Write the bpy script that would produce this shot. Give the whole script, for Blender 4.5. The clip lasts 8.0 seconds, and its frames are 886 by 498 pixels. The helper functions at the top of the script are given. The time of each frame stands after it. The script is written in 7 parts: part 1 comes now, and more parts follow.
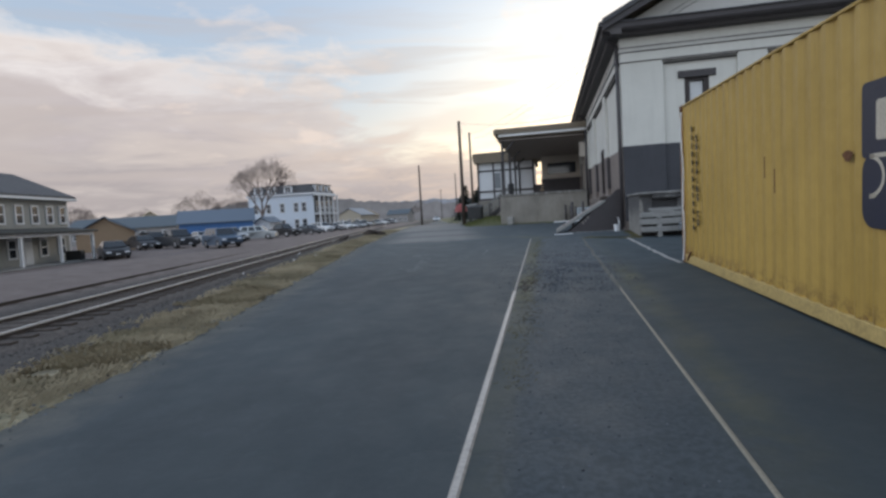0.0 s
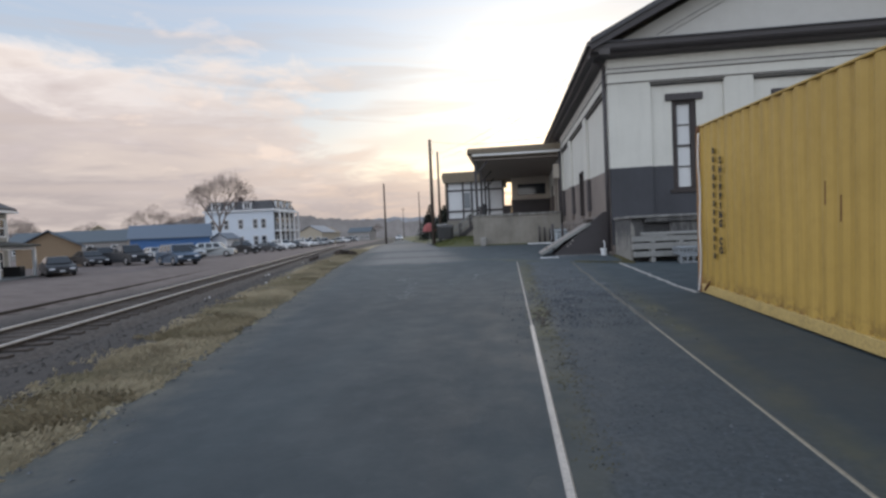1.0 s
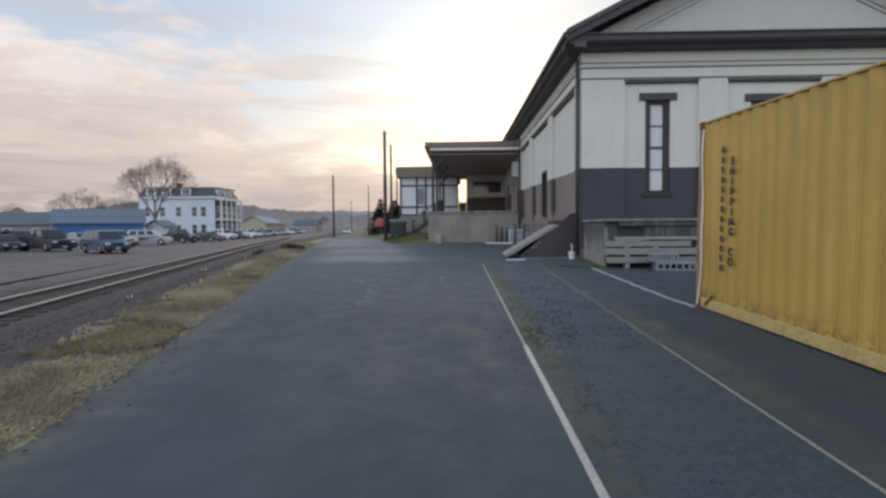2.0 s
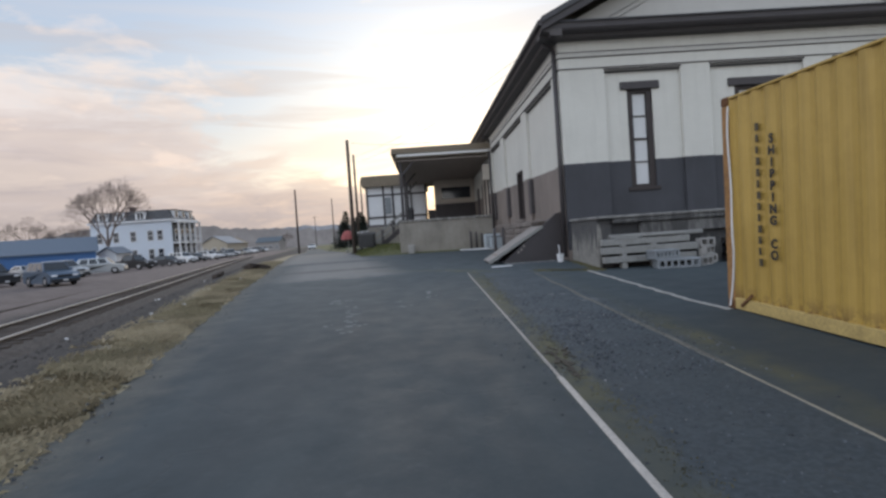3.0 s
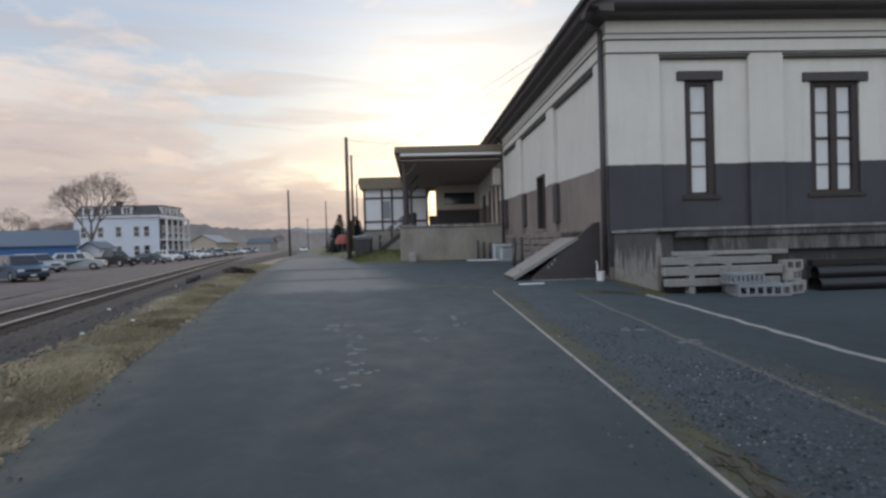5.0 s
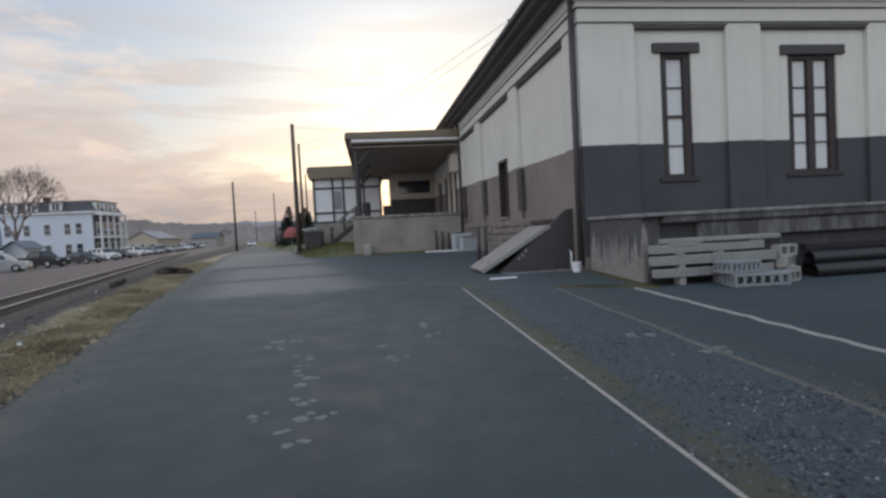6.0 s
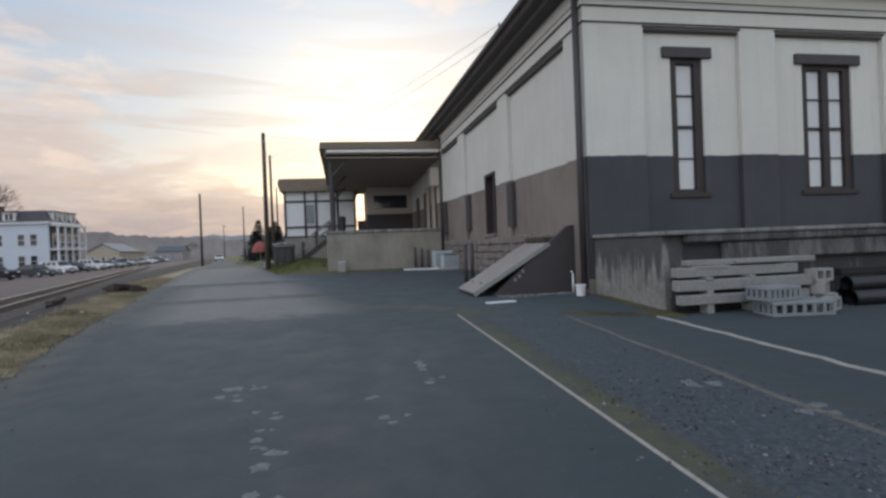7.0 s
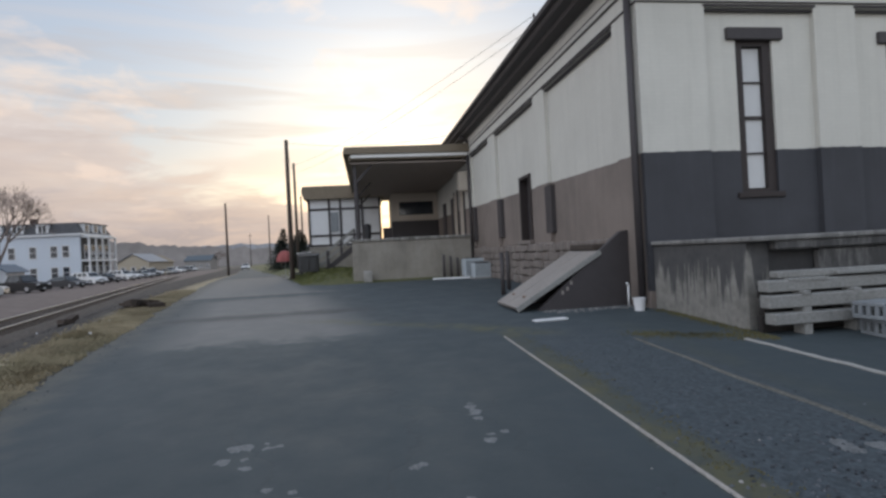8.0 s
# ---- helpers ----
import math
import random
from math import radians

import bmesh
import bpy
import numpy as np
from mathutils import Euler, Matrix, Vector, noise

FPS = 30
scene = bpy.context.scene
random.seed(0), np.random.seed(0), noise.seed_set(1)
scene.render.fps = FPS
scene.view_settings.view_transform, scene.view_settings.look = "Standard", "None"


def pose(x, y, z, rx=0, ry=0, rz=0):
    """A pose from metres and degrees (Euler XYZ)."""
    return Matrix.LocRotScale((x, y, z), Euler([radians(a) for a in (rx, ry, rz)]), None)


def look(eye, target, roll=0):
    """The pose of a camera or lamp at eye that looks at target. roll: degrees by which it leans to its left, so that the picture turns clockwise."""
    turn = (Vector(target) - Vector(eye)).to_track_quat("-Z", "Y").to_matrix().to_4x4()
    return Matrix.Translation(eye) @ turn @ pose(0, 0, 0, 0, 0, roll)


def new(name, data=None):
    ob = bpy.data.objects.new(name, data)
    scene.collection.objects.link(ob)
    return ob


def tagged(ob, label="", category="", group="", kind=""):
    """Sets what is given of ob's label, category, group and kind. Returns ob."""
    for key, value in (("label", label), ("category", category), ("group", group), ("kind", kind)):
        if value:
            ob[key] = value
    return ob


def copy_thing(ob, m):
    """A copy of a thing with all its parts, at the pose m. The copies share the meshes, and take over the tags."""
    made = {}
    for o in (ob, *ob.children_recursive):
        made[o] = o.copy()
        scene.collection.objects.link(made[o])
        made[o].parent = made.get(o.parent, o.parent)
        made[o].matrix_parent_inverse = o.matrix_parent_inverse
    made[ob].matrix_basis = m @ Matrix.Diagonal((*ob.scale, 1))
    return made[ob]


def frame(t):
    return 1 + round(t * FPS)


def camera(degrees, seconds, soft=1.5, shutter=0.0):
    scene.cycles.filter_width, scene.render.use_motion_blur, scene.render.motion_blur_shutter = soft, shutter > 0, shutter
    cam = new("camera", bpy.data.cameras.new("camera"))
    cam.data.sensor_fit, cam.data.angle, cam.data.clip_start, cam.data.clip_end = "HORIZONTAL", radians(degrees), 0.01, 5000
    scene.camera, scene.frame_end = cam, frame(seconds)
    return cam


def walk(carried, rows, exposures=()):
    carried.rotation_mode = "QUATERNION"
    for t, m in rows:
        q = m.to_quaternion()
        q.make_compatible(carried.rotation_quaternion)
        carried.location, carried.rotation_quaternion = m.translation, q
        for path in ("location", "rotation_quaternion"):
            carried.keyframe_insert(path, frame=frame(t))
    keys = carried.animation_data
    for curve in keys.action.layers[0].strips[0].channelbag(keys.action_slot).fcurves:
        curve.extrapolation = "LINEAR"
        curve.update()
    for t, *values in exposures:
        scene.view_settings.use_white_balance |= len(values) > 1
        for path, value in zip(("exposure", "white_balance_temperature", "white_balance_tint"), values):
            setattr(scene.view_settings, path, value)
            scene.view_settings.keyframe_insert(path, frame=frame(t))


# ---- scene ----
cam = camera(77.8, 8.0, soft=2.7)
PATH = [
    (0, (0.514, -0.273, 1.549), (0.115, 1.683, 1.43), -3.4),
    (0.5, (-0.115, 0.161, 1.575), (-0.354, 2.147, 1.57), 0.1),
    (1, (-0.349, 0.581, 1.652), (-0.602, 2.564, 1.594), -2.5),
    (1.5, (-0.628, 1.22, 1.656), (-0.841, 3.204, 1.527), 0.3),
    (1.7, (-0.758, 1.501, 1.674), (-0.85, 3.498, 1.599), 0.3),
    (2.8, (-1.177, 2.938, 1.721), (-1.202, 4.936, 1.632), -1.4),
    (3, (-1.3, 3.225, 1.714), (-1.239, 5.223, 1.662), -3.9),
    (3.5, (-1.51, 3.906, 1.696), (-1.559, 5.904, 1.61), -0.6),
    (4, (-1.568, 4.628, 1.722), (-1.432, 6.621, 1.645), -3.6),
    (4.5, (-1.741, 5.253, 1.737), (-1.7, 7.252, 1.707), -1.5),
    (4.7, (-1.817, 5.505, 1.735), (-1.736, 7.504, 1.726), -2.0),
    (5.8, (-1.896, 7.069, 1.78), (-1.778, 9.064, 1.689), -0.4),
    (6, (-1.95, 7.348, 1.794), (-1.691, 9.33, 1.725), -3.0),
    (6.5, (-2.038, 8.028, 1.828), (-1.904, 10.023, 1.77), -0.6),
    (7, (-2.1, 8.809, 1.807), (-1.737, 10.776, 1.795), -2.2),
    (7.5, (-2.1, 9.436, 1.831), (-1.812, 11.415, 1.862), -0.6),
    (8, (-2.164, 9.998, 1.911), (-1.885, 11.978, 1.923), -3.0),
]
EXPOSURES = ((0, 0.07, 6250, 8), (0.5, 0.13, 6450, 9), (1.5, 0.20, 6500, 10), (3.5, 0.17, 6500, 10), (4.5, 0.05, 6550, 10), (8, 0.08, 6650, 10))
walk(cam, [(t, look(eye, target, roll)) for t, eye, target, roll in PATH], EXPOSURES)

# ---- light ----
world = bpy.data.worlds.new("sky_world")
scene.world = world
world.use_nodes = True


def build_sky(w):
    nt = w.node_tree
    nt.nodes.clear()
    N, L = nt.nodes.new, nt.links.new

    def math_node(op, a, b=None, c=None):
        n = N("ShaderNodeMath")
        n.operation = op
        for i, v in enumerate((a, b, c)):
            if v is None:
                continue
            if isinstance(v, (int, float)):
                n.inputs[i].default_value = v
            else:
                L(v, n.inputs[i])
        return n.outputs[0]

    def ramp(fac, stops):
        n = N("ShaderNodeValToRGB")
        n.color_ramp.elements[0].position, n.color_ramp.elements[0].color = stops[0][0], (*stops[0][1], 1)
        n.color_ramp.elements[1].position, n.color_ramp.elements[1].color = stops[-1][0], (*stops[-1][1], 1)
        for p, c in stops[1:-1]:
            e = n.color_ramp.elements.new(p)
            e.color = (*c, 1)
        L(fac, n.inputs[0])
        return n.outputs[0]

    def mix(fac, a, b, mode="MIX"):
        n = N("ShaderNodeMix")
        n.data_type, n.blend_type = "RGBA", mode
        for s, v in ((n.inputs[0], fac), (n.inputs[6], a), (n.inputs[7], b)):
            if isinstance(v, (int, float)):
                s.default_value = v
            elif isinstance(v, tuple):
                s.default_value = (*v, 1)
            else:
                L(v, s)
        return n.outputs[2]

    sky = N("ShaderNodeTexSky")
    sky.sky_type, sky.sun_disc = "NISHITA", False
    sky.sun_elevation, sky.sun_rotation = radians(SUN_UP), radians(SUN_TURN)
    sky.air_density, sky.dust_density, sky.ozone_density = 1.0, 1.5, 2.0
    tc = N("ShaderNodeTexCoord")
    sep = N("ShaderNodeSeparateXYZ")
    L(tc.outputs["Generated"], sep.inputs[0])
    x, y, z = sep.outputs
    # nearness to the hidden sun
    sx, sy, sz = (math.sin(radians(SUN_TURN)) * math.cos(radians(GLOW_UP)), math.cos(radians(SUN_TURN)) * math.cos(radians(GLOW_UP)), math.sin(radians(GLOW_UP)))
    dot = math_node("ADD", math_node("ADD", math_node("MULTIPLY", x, sx), math_node("MULTIPLY", y, sy)), math_node("MULTIPLY", z, sz))
    near = math_node("MAXIMUM", dot, 0.0)
    up = math_node("MAXIMUM", z, 0.0)
    # flattened cloud coordinates: clouds lie in sheets
    zz = math_node("ADD", up, 0.16)
    comb = N("ShaderNodeCombineXYZ")
    L(math_node("DIVIDE", x, zz), comb.inputs[0])
    L(math_node("DIVIDE", y, zz), comb.inputs[1])
    comb.inputs[2].default_value = 3.7

    def clouds(scale, detail, rough, offs, dist=0.4):
        m = N("ShaderNodeMapping")
        m.inputs["Location"].default_value = offs
        L(comb.outputs[0], m.inputs[0])
        n = N("ShaderNodeTexNoise")
        n.inputs["Scale"].default_value, n.inputs["Detail"].default_value, n.inputs["Roughness"].default_value = scale, detail, rough
        n.inputs["Distortion"].default_value = dist
        L(m.outputs[0], n.inputs["Vector"])
        return n.outputs[0]

    c1 = clouds(0.9, 6, 0.55, (2.3, 0.6, 0))
    c2 = clouds(2.2, 6, 0.6, (0.2, 5.4, 1), 0.8)
    c3 = clouds(0.7, 3, 0.5, (7.2, 1.4, 2))
    # clear sky: blue overhead, pale and warm low down
    base = ramp(up, [(0.0, (0.74, 0.64, 0.56)), (0.12, (0.72, 0.68, 0.64)), (0.22, (0.60, 0.66, 0.735)), (0.38, (0.51, 0.61, 0.77)), (1.0, (0.50, 0.60, 0.80))])
    clear = mix(0.25, base, mix(1.0, sky.outputs[0], (SKY_K, SKY_K, SKY_K), "MULTIPLY"))
    wisp = ramp(c3, [(0.52, (0, 0, 0)), (0.72, (0.6, 0.6, 0.6))])
    clear = mix(wisp, clear, (0.80, 0.74, 0.70))
    # thin bars of cloud low over the horizon
    bar = N("ShaderNodeCombineXYZ")
    L(math_node("MULTIPLY", x, 2.6), bar.inputs[0])
    L(math_node("MULTIPLY", y, 2.6), bar.inputs[1])
    L(math_node("MULTIPLY", up, 26.0), bar.inputs[2])
    bars = N("ShaderNodeTexNoise")
    bars.inputs["Scale"].default_value, bars.inputs["Detail"].default_value, bars.inputs["Distortion"].default_value = 1.0, 6, 0.6
    L(bar.outputs[0], bars.inputs["Vector"])
    low = ramp(up, [(0.0, (0.5, 0.5, 0.5)), (0.06, (1, 1, 1)), (0.20, (0.8, 0.8, 0.8)), (0.34, (0.35, 0.35, 0.35)), (0.5, (0, 0, 0))])
    grey_bar = mix(1.0, ramp(bars.outputs[0], [(0.50, (0, 0, 0)), (0.64, (0.75, 0.75, 0.75))]), low, "MULTIPLY")
    pale_bar = mix(1.0, ramp(bars.outputs[0], [(0.32, (0.5, 0.5, 0.5)), (0.44, (0, 0, 0))]), low, "MULTIPLY")
    # a cloud bank that stands higher to the left, cream along its top and mauve beneath
    edge = math_node("ADD", math_node("MULTIPLY", math_node("MINIMUM", x, 0.15), -0.36), 0.085)
    depth = math_node("ADD", math_node("SUBTRACT", edge, up), math_node("ADD", math_node("MULTIPLY_ADD", c1, 0.44, -0.22), math_node("MULTIPLY_ADD", c2, 0.26, -0.13)))
    mask = ramp(depth, [(0.0, (0, 0, 0)), (0.05, (0.85, 0.85, 0.85)), (0.12, (1, 1, 1))])
    mauve = ramp(up, [(0.0, (0.43, 0.37, 0.355)), (0.10, (0.47, 0.41, 0.398)), (0.3, (0.54, 0.49, 0.49)), (1.0, (0.6, 0.56, 0.56))])
    lit = ramp(depth, [(0.0, (0.95, 0.88, 0.83)), (0.05, (0.88, 0.78, 0.73)), (0.12, (0.60, 0.52, 0.51)), (0.2, (0.45, 0.39, 0.39))])
    tone = ramp(c2, [(0.42, (0, 0, 0)), (0.68, (1, 1, 1))])
    thin = ramp(depth, [(0.06, (1, 1, 1)), (0.22, (0.25, 0.25, 0.25))])
    cloud = mix(thin, mauve, lit)
    cloud = mix(mix(1.0, tone, (0.38, 0.38, 0.38), "MULTIPLY"), cloud, (0.78, 0.68, 0.62))
    peach = ramp(up, [(0.0, (0.78, 0.58, 0.45)), (0.12, (0.90, 0.70, 0.54)), (0.25, (0.92, 0.82, 0.74)), (1.0, (0.9, 0.85, 0.8))])
    cloud = mix(ramp(near, [(0.72, (0, 0, 0)), (0.97, (0.85, 0.85, 0.85))]), cloud, mix(mix(1.0, tone, (0.6, 0.6, 0.6), "MULTIPLY"), mauve, peach))
    col = mix(mask, clear, cloud)
    col = mix(grey_bar, col, (0.55, 0.47, 0.44))
    col = mix(pale_bar, col, (0.74, 0.63, 0.56))
    # small lit cloudlets that drift in the clear part
    c4 = clouds(2.6, 5, 0.55, (4.1, 2.7, 5), 0.2)
    puff = mix(1.0, ramp(c4, [(0.60, (0, 0, 0)), (0.70, (0.55, 0.55, 0.55))]), ramp(up, [(0.06, (0, 0, 0)), (0.14, (1, 1, 1)), (0.45, (1, 1, 1)), (0.6, (0, 0, 0))]), "MULTIPLY")
    col = mix(puff, col, (0.90, 0.74, 0.64))
    # glow round the veiled sun, low and peach, high and white
    dx = math_node("SUBTRACT", x, sx)
    dz = math_node("SUBTRACT", z, sz)
    oval = math_node("MAXIMUM", math_node("SUBTRACT", 1.0, math_node("ADD", math_node("MULTIPLY", math_node("MULTIPLY", dx, dx), 1.9), math_node("MULTIPLY", math_node("MULTIPLY", dz, dz), 3.2))), 0.0)
    g1 = math_node("MULTIPLY", math_node("POWER", oval, 3.5), math_node("MAXIMUM", y, 0.0))
    g2 = math_node("POWER", near, 70.0)
    warm = ramp(up, [(0.0, (0.25, 0.13, 0.05)), (0.12, (0.29, 0.19, 0.08)), (0.28, (0.21, 0.18, 0.12)), (0.6, (0.15, 0.14, 0.12)), (1.0, (0.1, 0.1, 0.1))])
    col = mix(1.0, col, mix(1.0, warm, g1, "MULTIPLY"), "ADD")
    col = mix(1.0, col, mix(1.0, (0.09, 0.08, 0.06), g2, "MULTIPLY"), "ADD")
    # the sky overhead and behind is a bright even veil
    back = math_node("MAXIMUM", math_node("SUBTRACT", math_node("MULTIPLY_ADD", y, -0.64, 0.35), math_node("MULTIPLY", x, 0.66)), 0.0)
    back = math_node("MULTIPLY", back, ramp(y, [(0.12, (1, 1, 1)), (0.62, (0, 0, 0))]))
    col = mix(1.0, col, mix(1.0, (BACK * 0.92, BACK * 1.0, BACK * 1.12), back, "MULTIPLY"), "ADD")
    bg = N("ShaderNodeBackground")
    bg.inputs[1].default_value = SKY_STRENGTH
    L(col, bg.inputs[0])
    out = N("ShaderNodeOutputWorld")
    L(bg.outputs[0], out.inputs[0])


SUN_UP, SUN_TURN, GLOW_UP = 9.0, 4.0, 17.0
SKY_K, SKY_STRENGTH, BACK = 0.10, 1.0, 0.60
build_sky(world)
sun_data = bpy.data.lights.new("sun", "SUN")
sun_data.energy, sun_data.angle, sun_data.color = 0.6, radians(14), (1.0, 0.86, 0.70)
sun = new("sun", sun_data)
sun.matrix_basis = look((0, 0, 60), (-math.sin(radians(SUN_TURN)) * 100, -math.cos(radians(SUN_TURN)) * 100, 60 - 100 * math.tan(radians(SUN_UP + 5))))


# ---- materials ----
class Mat:
    """A small wrapper to write node materials shortly."""

    def __init__(self, name):
        self.m = bpy.data.materials.new(name)
        self.m.use_nodes = True
        self.nt = self.m.node_tree
        self.bsdf = self.nt.nodes["Principled BSDF"]
        self.tc = None

    def N(self, kind):
        return self.nt.nodes.new("ShaderNode" + kind)

    def put(self, sock, v):
        if isinstance(v, (int, float)):
            sock.default_value = v
        elif isinstance(v, tuple):
            sock.default_value = (*v, 1) if len(v) == 3 and len(sock.default_value) == 4 else v
        else:
            self.nt.links.new(v, sock)

    def obj(self, scale=(1, 1, 1), turn=0.0):
        g = self.N("NewGeometry")
        mp = self.N("Mapping")
        mp.inputs["Scale"].default_value = scale
        mp.inputs["Rotation"].default_value = (0, 0, turn)
        self.nt.links.new(g.outputs["Position"], mp.inputs[0])
        return mp.outputs[0]

    def local(self, scale=(1, 1, 1)):
        g = self.N("TexCoord")
        mp = self.N("Mapping")
        mp.inputs["Scale"].default_value = scale
        self.nt.links.new(g.outputs["Object"], mp.inputs[0])
        return mp.outputs[0]

    def xyz(self, vec=None):
        s = self.N("SeparateXYZ")
        self.nt.links.new(vec or self.obj(), s.inputs[0])
        return s.outputs

    def noise(self, vec, scale, detail=4, rough=0.55, dist=0.0):
        n = self.N("TexNoise")
        self.nt.links.new(vec, n.inputs["Vector"])
        n.inputs["Scale"].default_value, n.inputs["Detail"].default_value = scale, detail
        n.inputs["Roughness"].default_value, n.inputs["Distortion"].default_value = rough, dist
        return n.outputs[0]

    def ramp(self, fac, *stops):
        n = self.N("ValToRGB")
        stops = [(p, c if isinstance(c, tuple) else (c, c, c)) for p, c in stops]
        e = n.color_ramp.elements
        e[0].position, e[0].color = stops[0][0], (*stops[0][1], 1)
        e[1].position, e[1].color = stops[-1][0], (*stops[-1][1], 1)
        for p, c in stops[1:-1]:
            k = e.new(p)
            k.color = (*c, 1)
        self.put(n.inputs[0], fac)
        return n.outputs[0]

    def mix(self, fac, a, b, mode="MIX"):
        n = self.N("Mix")
        n.data_type, n.blend_type = "RGBA", mode
        self.put(n.inputs[0], fac), self.put(n.inputs[6], a), self.put(n.inputs[7], b)
        return n.outputs[2]

    def math(self, op, a, b=0.0, c=0.0):
        n = self.N("Math")
        n.operation = op
        self.put(n.inputs[0], a), self.put(n.inputs[1], b), self.put(n.inputs[2], c)
        return n.outputs[0]

    def out(self, color, rough=0.8, metal=0.0, bump=None, strength=0.3, dist=0.01):
        self.put(self.bsdf.inputs["Base Color"], color)
        self.put(self.bsdf.inputs["Roughness"], rough)
        self.bsdf.inputs["Metallic"].default_value = metal
        if bump is not None:
            b = self.N("Bump")
            b.inputs["Strength"].default_value, b.inputs["Distance"].default_value = strength, dist
            self.nt.links.new(bump, b.inputs["Height"])
            self.nt.links.new(b.outputs[0], self.bsdf.inputs["Normal"])
        return self.m


def simple(name, color, rough=0.7, metal=0.0, vary=0.25, scale=3.0, fine=40.0, bump=0.15, dist=0.006):
    """Plain surface with stains and grain at two scales."""
    m = Mat(name)
    p = m.obj()
    big = m.noise(p, scale, 5, 0.6)
    small = m.noise(p, fine, 3, 0.6)
    lo, hi = tuple(c * (1 - vary) for c in color), tuple(min(1, c * (1 + vary)) for c in color)
    col = m.mix(0.65, m.ramp(big, (0.3, lo), (0.7, hi)), m.ramp(small, (0.3, lo), (0.7, hi)))
    return m.out(col, rough, metal, small, bump, dist)


def make_road():
    m = Mat("worn_asphalt")
    p = m.obj()
    x, y, z = m.xyz(p)
    fine = m.noise(p, 90, 3, 0.7)
    grain = m.noise(p, 22, 4, 0.65)
    big = m.noise(p, 0.45, 5, 0.6)
    mid = m.noise(p, 2.2, 5, 0.6)
    col = m.mix(m.ramp(big, (0.35, 0.0), (0.65, 1.0)), (0.0255, 0.037, 0.0435), (0.034, 0.048, 0.055))
    col = m.mix(m.math("MULTIPLY", m.ramp(grain, (0.45, 0.0), (0.75, 1.0)), 0.3), col, (0.055, 0.064, 0.069))
    # wheel lanes worn smooth and grey, along the road
    lane = m.math("ADD", x, m.math("MULTIPLY", y, 0.19))
    wob = m.math("MULTIPLY", mid, 0.9)
    l1 = m.ramp(m.math("ABSOLUTE", m.math("ADD", m.math("ADD", lane, 0.55), wob)), (0.15, 1.0), (0.75, 0.0))
    col = m.mix(m.math("MULTIPLY", l1, 0.22), col, (0.046, 0.058, 0.063))
    blot = m.noise(m.obj((1.0, 0.14, 1.0)), 1.1, 6, 0.68, 0.6)
    col = m.mix(m.ramp(blot, (0.42, 0.0), (0.68, 0.40)), col, (0.022, 0.029, 0.034))
    # the older, greyer paving further on
    col = m.mix(m.ramp(m.math("DIVIDE", m.math("MULTIPLY_ADD", mid, 3.0, y), 20.0), (0.57, 0.0), (0.90, 0.58)), col, (0.053, 0.070, 0.077))
    col = m.mix(m.ramp(m.noise(p, 6.5, 5, 0.7), (0.56, 0.0), (0.72, 0.45)), col, (0.054, 0.068, 0.075))
    # pale old concrete patches further on
    yy = m.math("ADD", y, m.math("MULTIPLY", mid, 2.2))
    band = m.math("MULTIPLY", m.ramp(m.math("DIVIDE", yy, 60.0), (0.325, 0.0), (0.335, 1.0), (0.47, 1.0), (0.485, 0.0)), m.ramp(m.math("DIVIDE", m.math("ADD", lane, 8.0), 16.0), (0.36, 0.0), (0.42, 1.0), (0.56, 1.0), (0.62, 0.0)))
    band2 = m.math("MULTIPLY", m.ramp(m.math("DIVIDE", yy, 60.0), (0.500, 0.0), (0.51, 1.0), (0.85, 0.7), (0.9, 0.0)), m.ramp(m.math("DIVIDE", m.math("ADD", lane, 8.0), 16.0), (0.30, 0.0), (0.36, 1.0), (0.57, 1.0), (0.62, 0.0)))
    col = m.mix(m.math("MULTIPLY", m.math("ADD", band, band2), m.ramp(mid, (0.3, 0.35), (0.7, 0.8))), col, (0.215, 0.21, 0.20))
    ys = m.math("ADD", y, m.math("MULTIPLY_ADD", mid, 1.2, -0.6))
    across = m.ramp(m.math("DIVIDE", m.math("ADD", lane, 8.0), 16.0), (0.33, 0.0), (0.38, 1.0), (0.60, 1.0), (0.66, 0.0))
    # dark seam across the road: the shade of a dip put into the colour
    dip_shade = m.math("MULTIPLY", across, m.ramp(m.math("ABSOLUTE", m.math("SUBTRACT", ys, 22.6)), (0.15, 0.75), (0.7, 0.0)))
    col = m.mix(dip_shade, col, (0.036, 0.040, 0.044))
    pale_seam = m.math("MULTIPLY", across, m.ramp(m.math("ABSOLUTE", m.math("SUBTRACT", ys, 29.3)), (0.10, 0.8), (0.28, 0.0)))
    col = m.mix(pale_seam, col, (0.20, 0.19, 0.18))
    # dirt and grit washed over the paving along the verge
    away = m.math("ADD", m.math("ADD", m.math("MULTIPLY_ADD", y, 0.18, 3.1), x), m.math("MULTIPLY", m.math("MAXIMUM", m.math("SUBTRACT", y, 20.0), 0.0), 0.02))
    away = m.math("ADD", away, m.math("MULTIPLY", m.ramp(m.math("DIVIDE", y, 10.0), (0.2, 1.0), (0.65, 0.0)), 0.25))
    grit = m.ramp(m.math("ADD", away, m.math("MULTIPLY_ADD", mid, 1.1, -0.55)), (0.05, 0.85), (0.75, 0.0))
    col = m.mix(m.math("MULTIPLY", grit, m.ramp(grain, (0.3, 0.5), (0.65, 1.0))), col, (0.105, 0.098, 0.078))
